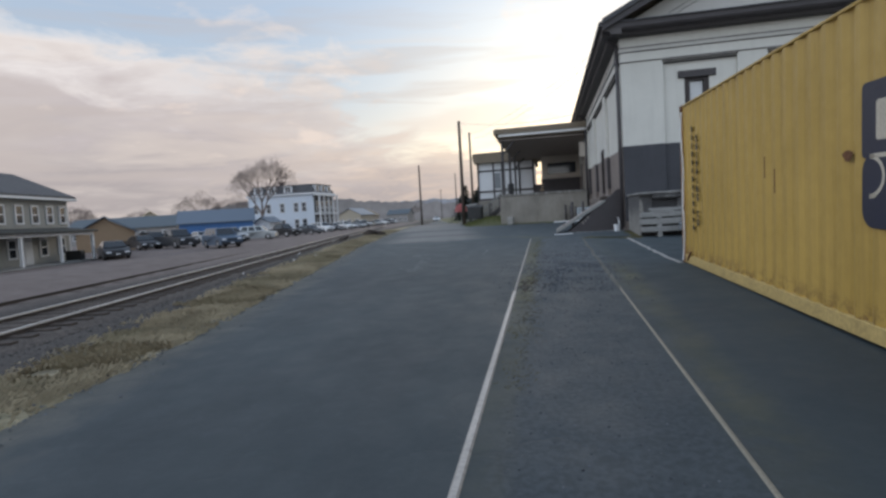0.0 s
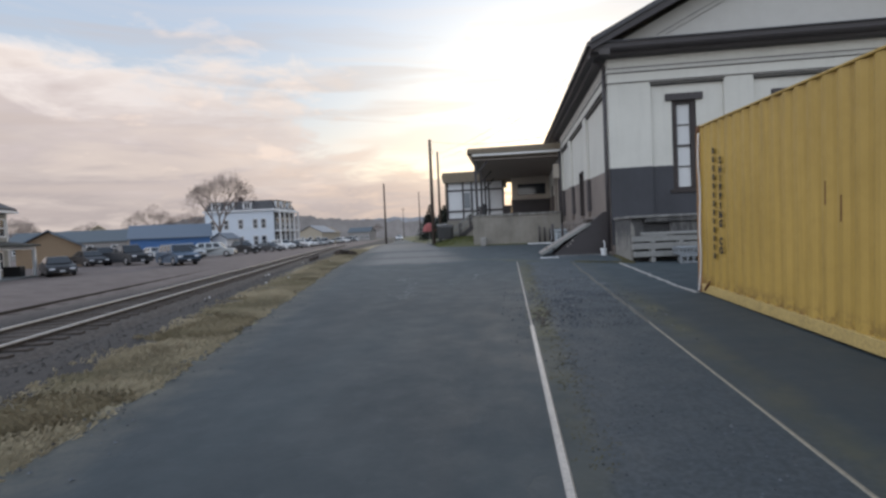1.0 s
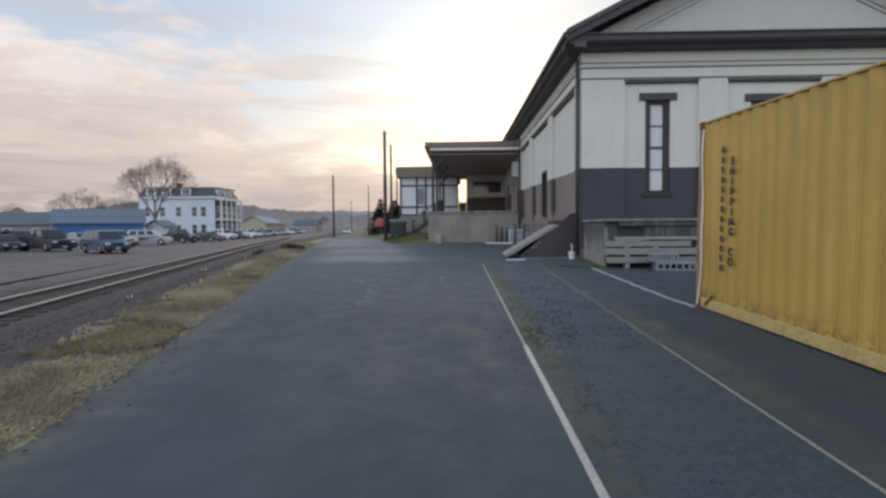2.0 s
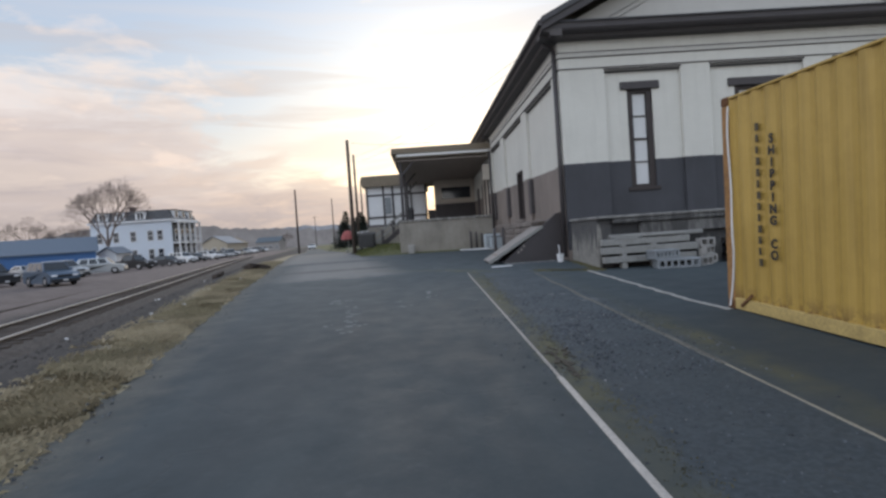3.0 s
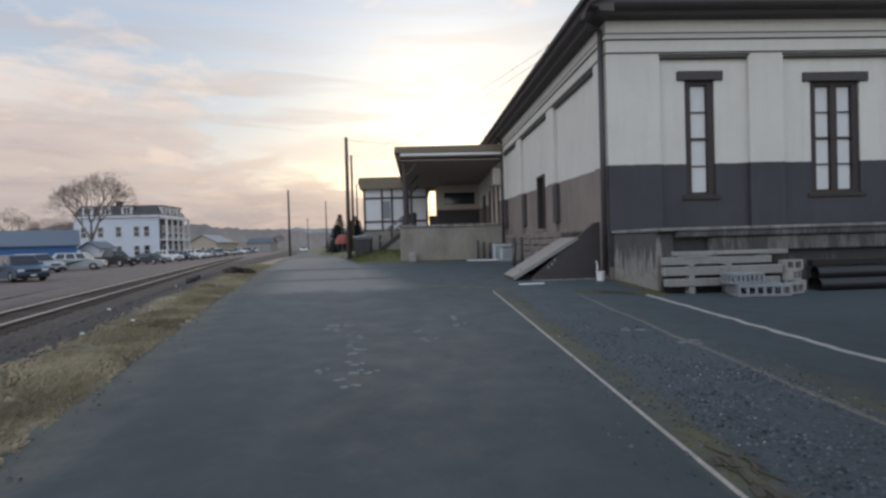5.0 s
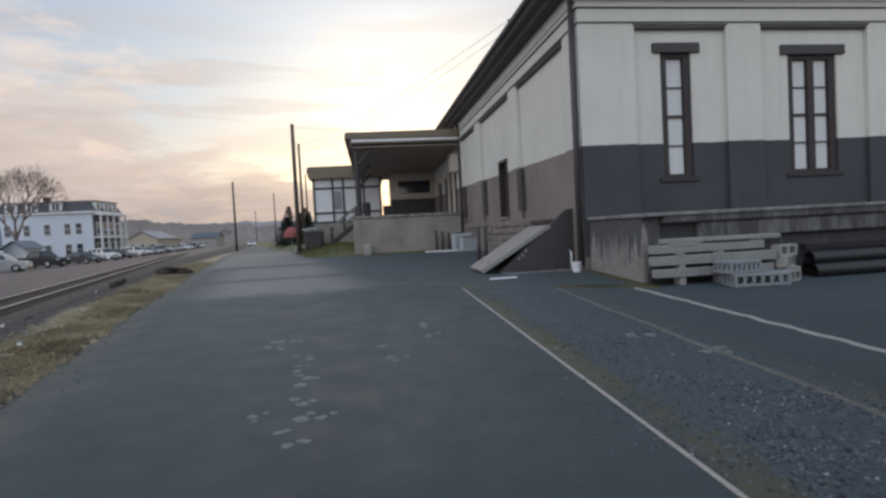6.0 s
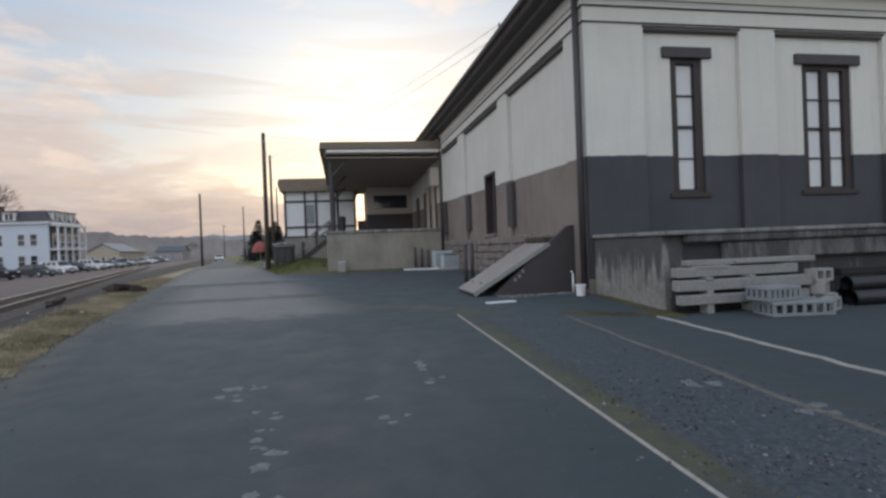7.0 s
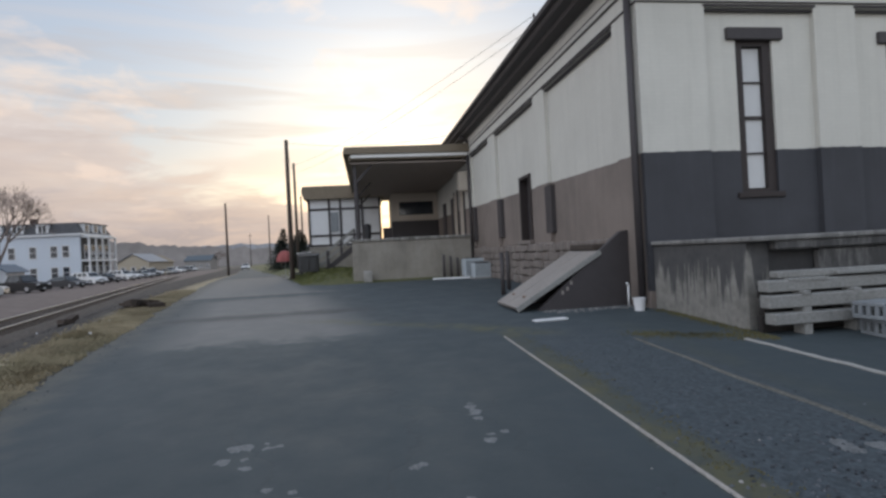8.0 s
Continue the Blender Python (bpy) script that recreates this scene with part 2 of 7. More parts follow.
    # broken ground in and beside the siding
    sid = m.ramp(m.math("DIVIDE", m.math("ADD", x, m.math("MULTIPLY", mid, 0.25)), 4.0), (0.045, 0.0), (0.07, 1.0), (0.37, 1.0), (0.47, 0.0))
    sid = m.math("MULTIPLY", sid, m.ramp(m.math("DIVIDE", y, 30.0), (0.56, 1.0), (0.66, 0.0)))
    rub = m.mix(m.ramp(grain, (0.4, 0.0), (0.62, 1.0)), (0.030, 0.039, 0.047), (0.075, 0.093, 0.108))
    rub = m.mix(m.ramp(m.math("DIVIDE", y, 20.0), (0.40, 0.45), (0.56, 0.0)), rub, (0.024, 0.031, 0.037))
    col = m.mix(m.math("MULTIPLY", sid, 0.7), col, rub)
    # moss and dead grass along the rails
    mn = m.noise(p, 3.0, 6, 0.7)
    u = m.math("ADD", m.math("MULTIPLY_ADD", y, 0.01165, 0.033), x)
    moss = m.ramp(m.math("ABSOLUTE", m.math("SUBTRACT", m.math("MULTIPLY_ADD", mid, 0.22, u), 0.25)), (0.09, 1.0), (0.20, 0.0))
    moss = m.math("MULTIPLY", moss, m.ramp(m.math("DIVIDE", y, 20.0), (0.2, 0.25), (0.46, 1.0)))
    moss2 = m.ramp(m.math("ABSOLUTE", m.math("SUBTRACT", m.math("ADD", x, m.math("MULTIPLY", mid, 0.3)), 1.86)), (0.05, 1.0), (0.28, 0.0))
    moss = m.math("MULTIPLY", m.math("MAXIMUM", moss, m.math("MULTIPLY", moss2, m.ramp(m.math("DIVIDE", y, 20.0), (0.30, 0.5), (0.42, 0.95), (0.50, 0.9), (0.58, 0.2)))), m.ramp(mn, (0.34, 0.25), (0.52, 1.0)))
    moss = m.math("MULTIPLY", moss, m.ramp(m.math("DIVIDE", y, 30.0), (0.57, 1.0), (0.64, 0.0)))
    col = m.mix(m.math("MULTIPLY", moss, m.ramp(m.noise(p, 1.3, 4, 0.6), (0.36, 0.15), (0.6, 0.72))), col, m.mix(mn, (0.075, 0.072, 0.030), (0.125, 0.112, 0.052)))
    # a mossy seam curving off across the yard
    seam = m.ramp(m.math("ABSOLUTE", m.math("ADD", m.math("SUBTRACT", y, 18.6), m.math("MULTIPLY", m.math("ADD", x, m.math("MULTIPLY", mid, 0.8)), 0.85))), (0.12, 1.0), (0.5, 0.0))
    seam = m.math("MULTIPLY", m.math("MULTIPLY", seam, m.ramp(mn, (0.4, 0.0), (0.6, 0.7))), m.ramp(m.math("DIVIDE", m.math("ADD", x, 8.0), 16.0), (0.25, 0.0), (0.33, 1.0), (0.5, 1.0), (0.55, 0.0)))
    col = m.mix(seam, col, (0.115, 0.11, 0.055))
    # cracks
    v = m.N("TexVoronoi")
    v.feature = "DISTANCE_TO_EDGE"
    v.inputs["Scale"].default_value = 0.55
    wv = m.N("VectorMath")
    wv.operation = "ADD"
    m.nt.links.new(p, wv.inputs[0])
    nn = m.N("TexNoise")
    nn.inputs["Scale"].default_value, nn.inputs["Detail"].default_value = 1.8, 4
    m.nt.links.new(p, nn.inputs["Vector"])
    m.nt.links.new(nn.outputs[1], wv.inputs[1])
    m.nt.links.new(wv.outputs[0], v.inputs["Vector"])
    crack = m.math("MULTIPLY", m.ramp(v.outputs[0], (0.0, 1.0), (0.018, 0.0)), m.ramp(big, (0.42, 0.0), (0.6, 1.0)))
    col = m.mix(m.math("MULTIPLY", crack, 0.16), col, (0.025, 0.025, 0.026))
    h = m.math("ADD", m.math("ADD", m.math("MULTIPLY", fine, 0.4), grain), m.math("MULTIPLY", crack, -1.5))
    return m.out(col, m.ramp(mid, (0.3, 0.66), (0.7, 0.85)), 0, h, 0.3, 0.006)


def make_ground():
    m = Mat("cinders_and_gravel")
    p = m.obj()
    x, y, z = m.xyz(p)
    s = m.math("MULTIPLY", m.math("ADD", m.math("ADD", x, 3.1), m.math("MULTIPLY", y, 0.186)), -1.0)
    g1, g2, g3 = m.noise(p, 30, 4, 0.7), m.noise(p, 1.1, 6, 0.65), m.noise(p, 6, 5, 0.65)
    s = m.math("ADD", s, m.math("MULTIPLY_ADD", g2, 1.2, -0.6))
    dry = m.mix(m.ramp(g3, (0.35, 0.0), (0.65, 1.0)), (0.21, 0.18, 0.115), (0.38, 0.325, 0.215))
    dry = m.mix(m.ramp(g2, (0.5, 0.0), (0.7, 0.6)), dry, (0.085, 0.088, 0.036))
    cin = m.mix(m.ramp(g3, (0.35, 0.0), (0.7, 1.0)), (0.020, 0.018, 0.017), (0.060, 0.052, 0.047))
    lot = m.mix(m.ramp(g2, (0.35, 0.0), (0.65, 1.0)), (0.108, 0.085, 0.077), (0.165, 0.132, 0.120))
    lot = m.mix(m.math("MULTIPLY", m.ramp(g1, (0.4, 0.0), (0.7, 1.0)), 0.35), lot, (0.17, 0.14, 0.125))
    col = m.mix(m.ramp(m.math("DIVIDE", s, 10.0), (0.060, 0.0), (0.110, 1.0)), dry, cin)
    col = m.mix(m.ramp(m.math("DIVIDE", s, 20.0), (0.46, 0.0), (0.56, 1.0)), col, lot)
    # grassy bank right of the road further on
    bank = m.math("MULTIPLY", m.ramp(m.math("DIVIDE", s, 20.0), (-0.0, 1.0), (0.001, 0.0)), m.ramp(m.math("DIVIDE", y, 60.0), (0.45, 0.0), (0.5, 1.0)))
    grn = m.mix(m.ramp(g3, (0.35, 0.0), (0.65, 1.0)), (0.055, 0.065, 0.022), (0.13, 0.125, 0.05))
    col = m.mix(bank, col, grn)
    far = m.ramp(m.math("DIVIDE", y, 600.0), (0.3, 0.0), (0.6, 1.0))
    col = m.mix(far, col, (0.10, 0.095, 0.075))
    return m.out(col, 0.92, 0, g1, 0.6, 0.03)


def make_wall(name, lower, upper, line, climb=0.0):
    """Painted brick: a dark dado below, pale above, with faint courses, dirt and runs."""
    m = Mat(name)
    p = m.obj()
    x, y, z = m.xyz(p)
    b = m.N("TexBrick")
    cx = m.N("CombineXYZ")
    m.put(cx.inputs[0], m.math("ADD", x, y)), m.put(cx.inputs[1], z)
    m.nt.links.new(cx.outputs[0], b.inputs["Vector"])
    b.inputs["Scale"].default_value = 1.0
    b.inputs["Brick Width"].default_value, b.inputs["Row Height"].default_value = 0.215, 0.075
    b.inputs["Mortar Size"].default_value, b.inputs["Mortar Smooth"].default_value = 0.008, 0.6
    b.inputs["Color1"].default_value, b.inputs["Color2"].default_value, b.inputs["Mortar"].default_value = (1, 1, 1, 1), (0.9, 0.9, 0.9, 1), (0.78, 0.78, 0.78, 1)
    big, mid = m.noise(p, 0.5, 5, 0.6), m.noise(p, 4.5, 5, 0.6)
    runs = m.noise(m.obj((3.2, 3.2, 0.22)), 1.4, 5, 0.65)
    fac = m.ramp(m.math("ADD", m.math("SUBTRACT", z, m.math("MULTIPLY_ADD", y, climb, line - climb * 19.4)), m.math("MULTIPLY", m.math("SUBTRACT", mid, 0.5), 0.05)), (0.0, 0.0), (0.012, 1.0))
    lo = m.mix(m.ramp(big, (0.35, 0.0), (0.65, 1.0)), tuple(c * 0.82 for c in lower), tuple(c * 1.15 for c in lower))
    lo = m.mix(m.math("MULTIPLY", m.ramp(runs, (0.5, 0.0), (0.75, 1.0)), 0.35), lo, tuple(c * 1.5 for c in lower))
    hi = m.mix(m.ramp(big, (0.35, 0.0), (0.65, 1.0)), tuple(c * 0.92 for c in upper), upper)
    hi = m.mix(m.math("MULTIPLY", m.ramp(runs, (0.5, 0.0), (0.8, 1.0)), 0.4), hi, tuple(c * 0.72 for c in upper))
    col = m.mix(1.0, m.mix(fac, lo, hi), m.mix(0.22, (1, 1, 1), b.outputs[0]), "MULTIPLY")
    return m.out(col, 0.75, 0, m.mix(0.4, b.outputs[0], mid), 0.12, 0.008)


def make_concrete(name, color, streak):
    m = Mat(name)
    p = m.obj()
    x, y, z = m.xyz(p)
    big, mid, fine = m.noise(p, 0.9, 6, 0.65), m.noise(p, 5, 5, 0.65), m.noise(p, 45, 3, 0.6)
    runs = m.noise(m.obj((2.4, 2.4, 0.5)), 1.5, 8, 0.78)
    col = m.mix(m.ramp(big, (0.32, 0.0), (0.68, 1.0)), tuple(c * 0.62 for c in color), color)
    col = m.mix(m.math("MULTIPLY", m.ramp(runs, (0.47, 0.0), (0.6, 1.0)), streak), col, (0.42, 0.41, 0.39))
    col = m.mix(m.math("MULTIPLY", m.ramp(runs, (0.36, 1.0), (0.46, 0.0)), streak), col, (0.05, 0.046, 0.043))
    col = m.mix(m.math("MULTIPLY", mid, 0.3), col, tuple(c * 0.55 for c in color))
    return m.out(col, 0.9, 0, m.math("ADD", m.math("MULTIPLY", fine, 0.4), mid), 0.45, 0.015)


def make_dripped(name, clean, stain, top, reach):
    """Concrete whose top edge has let dark runs down over a paler face."""
    m = Mat(name)
    p = m.obj()
    x, y, z = m.xyz(p)
    big, mid, fine = m.noise(p, 1.6, 6, 0.65), m.noise(p, 7, 5, 0.7), m.noise(p, 45, 3, 0.6)
    runs = m.noise(m.obj((4.2, 4.2, 0.25)), 1.6, 6, 0.75)
    streak = m.noise(m.obj((9.0, 9.0, 0.6)), 1.4, 4, 0.7)
    col = m.mix(m.ramp(mid, (0.3, 0.0), (0.7, 1.0)), tuple(c * 0.6 for c in clean), clean)
    col = m.mix(m.ramp(big, (0.52, 0.0), (0.68, 0.75)), col, tuple(c * 0.42 for c in clean))
    length = m.math("ADD", m.math("MULTIPLY", m.ramp(runs, (0.36, 0.0), (0.64, 1.0)), reach), m.math("MULTIPLY", m.ramp(streak, (0.4, 0.0), (0.62, 1.0)), reach * 0.45))
    over = m.math("SUBTRACT", z, m.math("SUBTRACT", top - 0.12, length))
    mask = m.ramp(over, (0.0, 0.0), (0.10, 1.0))
    col = m.mix(m.math("MULTIPLY", mask, m.ramp(mid, (0.3, 0.75), (0.7, 1.0))), col, stain)
    return m.out(col, 0.92, 0, m.math("ADD", m.math("MULTIPLY", fine, 0.4), mid), 0.5, 0.02)


def make_container_paint():
    m = Mat("yellow_container_paint")
    p = m.obj()
    x, y, z = m.xyz(p)
    big, mid = m.noise(p, 0.8, 5, 0.6), m.noise(p, 7, 6, 0.7)
    runs = m.noise(m.obj((6, 6, 0.35)), 1.5, 6, 0.7)
    col = m.mix(m.ramp(big, (0.3, 0.0), (0.7, 1.0)), (0.40, 0.262, 0.058), (0.49, 0.325, 0.080))
    col = m.mix(m.math("MULTIPLY", m.ramp(runs, (0.50, 0.0), (0.70, 1.0)), 0.5), col, (0.28, 0.18, 0.045))
    low = m.ramp(m.xyz(m.local())[2], (0.16, 0.9), (0.21, 0.6), (0.36, 0.0))
    rust = m.math("MAXIMUM", m.math("MULTIPLY", m.ramp(mid, (0.47, 0.0), (0.55, 1.0)), m.math("MULTIPLY_ADD", low, 0.8, 0.04)), m.math("MULTIPLY", m.ramp(runs, (0.70, 0.0), (0.76, 1.0)), 0.4))
    col = m.mix(rust, col, (0.10, 0.045, 0.018))
    return m.out(col, m.ramp(mid, (0.3, 0.42), (0.7, 0.6)), 0, mid, 0.12, 0.006)


def make_roofing(name, color, course=0.16):
    m = Mat(name)
    p = m.obj()
    b = m.N("TexBrick")
    m.nt.links.new(p, b.inputs["Vector"])
    b.inputs["Scale"].default_value = 1.0
    b.inputs["Brick Width"].default_value, b.inputs["Row Height"].default_value, b.inputs["Mortar Size"].default_value = 0.3, course, 0.008
    b.inputs["Color1"].default_value, b.inputs["Color2"].default_value = (*color, 1), (*[c * 0.75 for c in color], 1)
    b.inputs["Mortar"].default_value = (*[c * 0.45 for c in color], 1)
    n = m.noise(p, 0.7, 5, 0.6)
    col = m.mix(m.ramp(n, (0.35, 0.0), (0.7, 0.5)), b.outputs[0], tuple(c * 1.3 for c in color))
    return m.out(col, 0.85, 0, m.noise(p, 30, 3), 0.3, 0.01)


def make_glass(name, tint=(0.02, 0.024, 0.03), rough=0.06):
    m = Mat(name)
    n = m.noise(m.obj(), 1.5, 3)
    m.bsdf.inputs["Specular IOR Level"].default_value = 0.6
    return m.out(m.mix(n, tint, tuple(c * 1.6 for c in tint)), rough, 0, n, 0.03, 0.01)


ROAD, GROUND = make_road(), make_ground()
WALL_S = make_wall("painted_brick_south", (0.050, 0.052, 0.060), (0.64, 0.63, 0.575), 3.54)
# lighter dado than the south: sky glow on this side is in the colour
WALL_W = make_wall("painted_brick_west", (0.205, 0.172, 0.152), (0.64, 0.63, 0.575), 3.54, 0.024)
TRIM_PALE = simple("pale_trim_paint", (0.58, 0.57, 0.53), 0.7, vary=0.08)
TRIM_DARK = simple("dark_trim_paint", (0.052, 0.046, 0.048), 0.6)
# TRIM_DARK made paler, with the light on the west eaves in the colour
LITCORNICE = simple("lit_cornice_paint", (0.085, 0.077, 0.076), 0.65)
BROWN = simple("brown_window_paint", (0.032, 0.024, 0.023), 0.6)
BLIND = simple("white_window_blind", (0.62, 0.63, 0.63), 0.8, vary=0.06)
CONCRETE = make_concrete("stained_concrete", (0.25, 0.24, 0.22), 0.9)
STUCCO = make_concrete("beige_dock_stucco", (0.33, 0.305, 0.265), 0.14)
STONE = make_concrete("rubble_stone", (0.235, 0.20, 0.178), 0.25)
YELLOW = make_container_paint()
RUST = simple("rusted_steel", (0.16, 0.075, 0.035), 0.85, 0.3, 0.4, 5, 30, 0.4)
DARK = simple("black_paint", (0.022, 0.022, 0.024), 0.55)
NAVY = simple("navy_lettering", (0.018, 0.022, 0.042), 0.5)
SIDINGRAIL = simple("street_worn_rail", (0.40, 0.375, 0.345), 0.6, 0.25, 0.3, 1.5, 30)
FARRAIL = simple("weathered_rail", (0.32, 0.30, 0.275), 0.65, 0.25, 0.3, 1.5, 30)
MIDRAIL = simple("scuffed_rail_steel", (0.26, 0.235, 0.185), 0.6, 0.3)
RAILSTEEL = simple("worn_rail_steel", (0.62, 0.60, 0.57), 0.45, 0.7, 0.25, 2.0, 60, 0.1)
DULLRAIL = simple("dirt_crusted_rail", (0.115, 0.112, 0.098), 0.9, 0.0, 0.6, 4.0, 30, 0.4)
RAILRUST = simple("rail_web_rust", (0.055, 0.043, 0.037), 0.85, 0.2, 0.3)
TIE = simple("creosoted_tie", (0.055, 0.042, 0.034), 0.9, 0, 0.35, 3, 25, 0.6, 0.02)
SHINGLE = make_roofing("grey_shingle", (0.085, 0.085, 0.09))
ROOFBROWN = simple("brown_roof_edge", (0.185, 0.150, 0.105), 0.7)
SOFFIT = simple("dark_soffit_boards", (0.27, 0.225, 0.195), 0.8)
WHITE = simple("white_paint", (0.70, 0.71, 0.72), 0.6, vary=0.08)
GREYWOOD = simple("weathered_timber", (0.25, 0.25, 0.238), 0.88, 0, 0.3, 2.0, 30, 0.4, 0.01)
PLYWOOD = simple("bulkhead_boards", (0.27, 0.245, 0.225), 0.85, 0, 0.2, 2.0, 30, 0.3)
GREYPLASTIC = simple("grey_plastic", (0.23, 0.25, 0.265), 0.5)
GLASS = make_glass("dark_glass")
POLEWOOD = simple("pole_wood", (0.075, 0.058, 0.048), 0.9, 0, 0.3, 1.5, 20, 0.4)
SIDING = simple("grey_lap_siding", (0.31, 0.31, 0.285), 0.75, vary=0.1)
BLUEWALL = simple("blue_metal_wall", (0.045, 0.135, 0.33), 0.55, vary=0.12)
BLUEROOF = simple("blue_grey_metal_roof", (0.105, 0.135, 0.175), 0.5, vary=0.12)
HOUSEWHITE = simple("white_clapboard", (0.62, 0.68, 0.75), 0.75, vary=0.06)
BARK = simple("bare_bark", (0.19, 0.15, 0.13), 0.9, 0, 0.25, 2, 12, 0.4)

# ---- building helpers ----
ORIGIN = {}


def thing(name, at, label, category, group="", kind=""):
    """An Empty at the base of a thing; its parts hang under it."""
    ob = new(name)
    ob.empty_display_size = 0.2
    ob.location = at
    ORIGIN[ob] = Vector(at)
    return tagged(ob, label, category, group, kind)


def part(name, bm, mat, parent=None, label="", smooth=False, category="", group="", kind=""):
    """One bmesh, in world metres, as one mesh object under its parent."""
    me = bpy.data.meshes.new(name)
    org = ORIGIN[parent] if parent else Vector((0, 0, 0))
    if parent:
        bmesh.ops.translate(bm, verts=bm.verts, vec=-org)
    bmesh.ops.recalc_face_normals(bm, faces=bm.faces)
    if smooth:
        for f in bm.faces:
            f.smooth = True
    bm.to_mesh(me)
    bm.free()
    for k in (mat if isinstance(mat, (list, tuple)) else [mat]):
        me.materials.append(k)
    ob = new(name, me)
    if parent:
        ob.parent = parent
    ORIGIN[ob] = org
    return tagged(ob, label, category, group, kind)


def box(x0, y0, z0, x1, y1, z1, bevel=0.0, bm=None, mi=0):
    bm = bm or bmesh.new()
    vs = [bm.verts.new((x, y, z)) for z in (z0, z1) for y in (y0, y1) for x in (x0, x1)]
    fs = [bm.faces.new([vs[i] for i in q]) for q in ((0, 2, 3, 1), (4, 5, 7, 6), (0, 1, 5, 4), (2, 6, 7, 3), (0, 4, 6, 2), (1, 3, 7, 5))]
    for f in fs:
        f.material_index = mi
    if bevel:
        es = list({e for f in fs for e in f.edges})
        bmesh.ops.bevel(bm, geom=es, offset=bevel, segments=1, affect="EDGES")
    return bm


def cyl(p0, p1, r0, r1=None, n=10, bm=None, caps=True):
    bm = bm or bmesh.new()
    r1 = r0 if r1 is None else r1
    p0, p1 = Vector(p0), Vector(p1)
    d = (p1 - p0).normalized()
    a = d.orthogonal().normalized()
    b = d.cross(a)
    rings = []
    for p, r in ((p0, r0), (p1, r1)):
        rings.append([bm.verts.new(p + (a * math.cos(k * math.tau / n) + b * math.sin(k * math.tau / n)) * r) for k in range(n)])
    for k in range(n):
        bm.faces.new((rings[0][k], rings[0][(k + 1) % n], rings[1][(k + 1) % n], rings[1][k]))
    if caps:
        bm.faces.new(rings[0][::-1]), bm.faces.new(rings[1])
    return bm


def prism(poly, axis, a, b, bm=None, bevel=0.0):
    """A polygon swept from a to b along an axis; its two numbers are the other axes in order."""
    bm = bm or bmesh.new()

    def at(u, v, w):
        return {"x": (w, u, v), "y": (u, w, v), "z": (u, v, w)}[axis]

    r0 = [bm.verts.new(at(u, v, a)) for u, v in poly]
    r1 = [bm.verts.new(at(u, v, b)) for u, v in poly]
    n = len(poly)
    fs = [bm.faces.new(r0[::-1]), bm.faces.new(r1)]
    for k in range(n):
        fs.append(bm.faces.new((r0[k], r0[(k + 1) % n], r1[(k + 1) % n], r1[k])))
    if bevel:
        bmesh.ops.recalc_face_normals(bm, faces=fs)
        bmesh.ops.bevel(bm, geom=list({e for f in fs for e in f.edges}), offset=bevel, segments=1, affect="EDGES")
    return bm


def beam(p0, p1, w, h, bm=None, bevel=0.0):
    """A straight bar with a w by h section between two points."""
    bm = bm or bmesh.new()
    p0, p1 = Vector(p0), Vector(p1)
    d = (p1 - p0).normalized()
    side = d.cross(Vector((0, 0, 1)))
    side = side.normalized() if side.length > 0.01 else Vector((1, 0, 0))
    up = side.cross(d)
    rings = [[bm.verts.new(p + side * (a * w / 2) + up * (b * h / 2)) for a, b in ((-1, -1), (1, -1), (1, 1), (-1, 1))] for p in (p0, p1)]
    bm.faces.new(rings[0][::-1]), bm.faces.new(rings[1])
    for k in range(4):
        bm.faces.new((rings[0][k], rings[0][(k + 1) % 4], rings[1][(k + 1) % 4], rings[1][k]))
    return bm


def wall_cells(u0, u1, z0, z1, holes, lo, hi, axis, bm=None):
    """A wall from lo to hi in depth with rectangular holes (u0, u1, z0, z1) right through it."""
    bm = bm or bmesh.new()
    us = sorted({u0, u1, *[h[0] for h in holes], *[h[1] for h in holes]})
    zs = sorted({z0, z1, *[h[2] for h in holes], *[h[3] for h in holes]})
    for a, b in zip(us, us[1:]):
        for c, d in zip(zs, zs[1:]):
            if any(h[0] <= a and b <= h[1] and h[2] <= c and d <= h[3] for h in holes):
                continue
            box(*((a, lo, c, b, hi, d) if axis == "x" else (lo, a, c, hi, b, d)), bm=bm)
    bmesh.ops.remove_doubles(bm, verts=bm.verts, dist=0.0005)
    return bm


# ---- the ground ----
SLOPE = 0.036


def smooth_step(a, b, v):
    t = min(1.0, max(0.0, (v - a) / (b - a)))
    return t * t * (3 - 2 * t)


def edge_x(y):
    """The road's left edge."""
    return -3.1 - 0.18 * y - 0.02 * max(0.0, y - 20) - 0.25 * (1 - smooth_step(2.0, 6.5, y))


def road_z(y):
    k = SLOPE * y if y < 19 else 0.684 + 0.10 * smooth_step(19, 30, y)
    k = max(k, -0.35)
    return k - 0.60 * smooth_step(40, 110, y)


def ground_z(x, y):
    r = road_z(y)
    right = max(r, 0.415 + 0.0314 * min(0, y - 10.7)) if y < 20 else r
    r = r + (right - r) * smooth_step(0.9, 2.9, x)
    s = edge_x(y) - x
    track = -0.40
    lot = -0.30 * (1 - smooth_step(36, 46, y)) * smooth_step(24, 32, -x)
    if s > 0:
        r = r + 0.05 * smooth_step(0, 0.8, s) * (1 - smooth_step(1.2, 2.0, s))
        r = r + (track - r) * smooth_step(1.3, 5.0, s)
        r = r + (lot - track) * smooth_step(10.5, 16.0, s)
    elif y > 34:
        r += 0.5 * smooth_step(4.6, 7.0, -s) * smooth_step(34, 37, y)
    return r


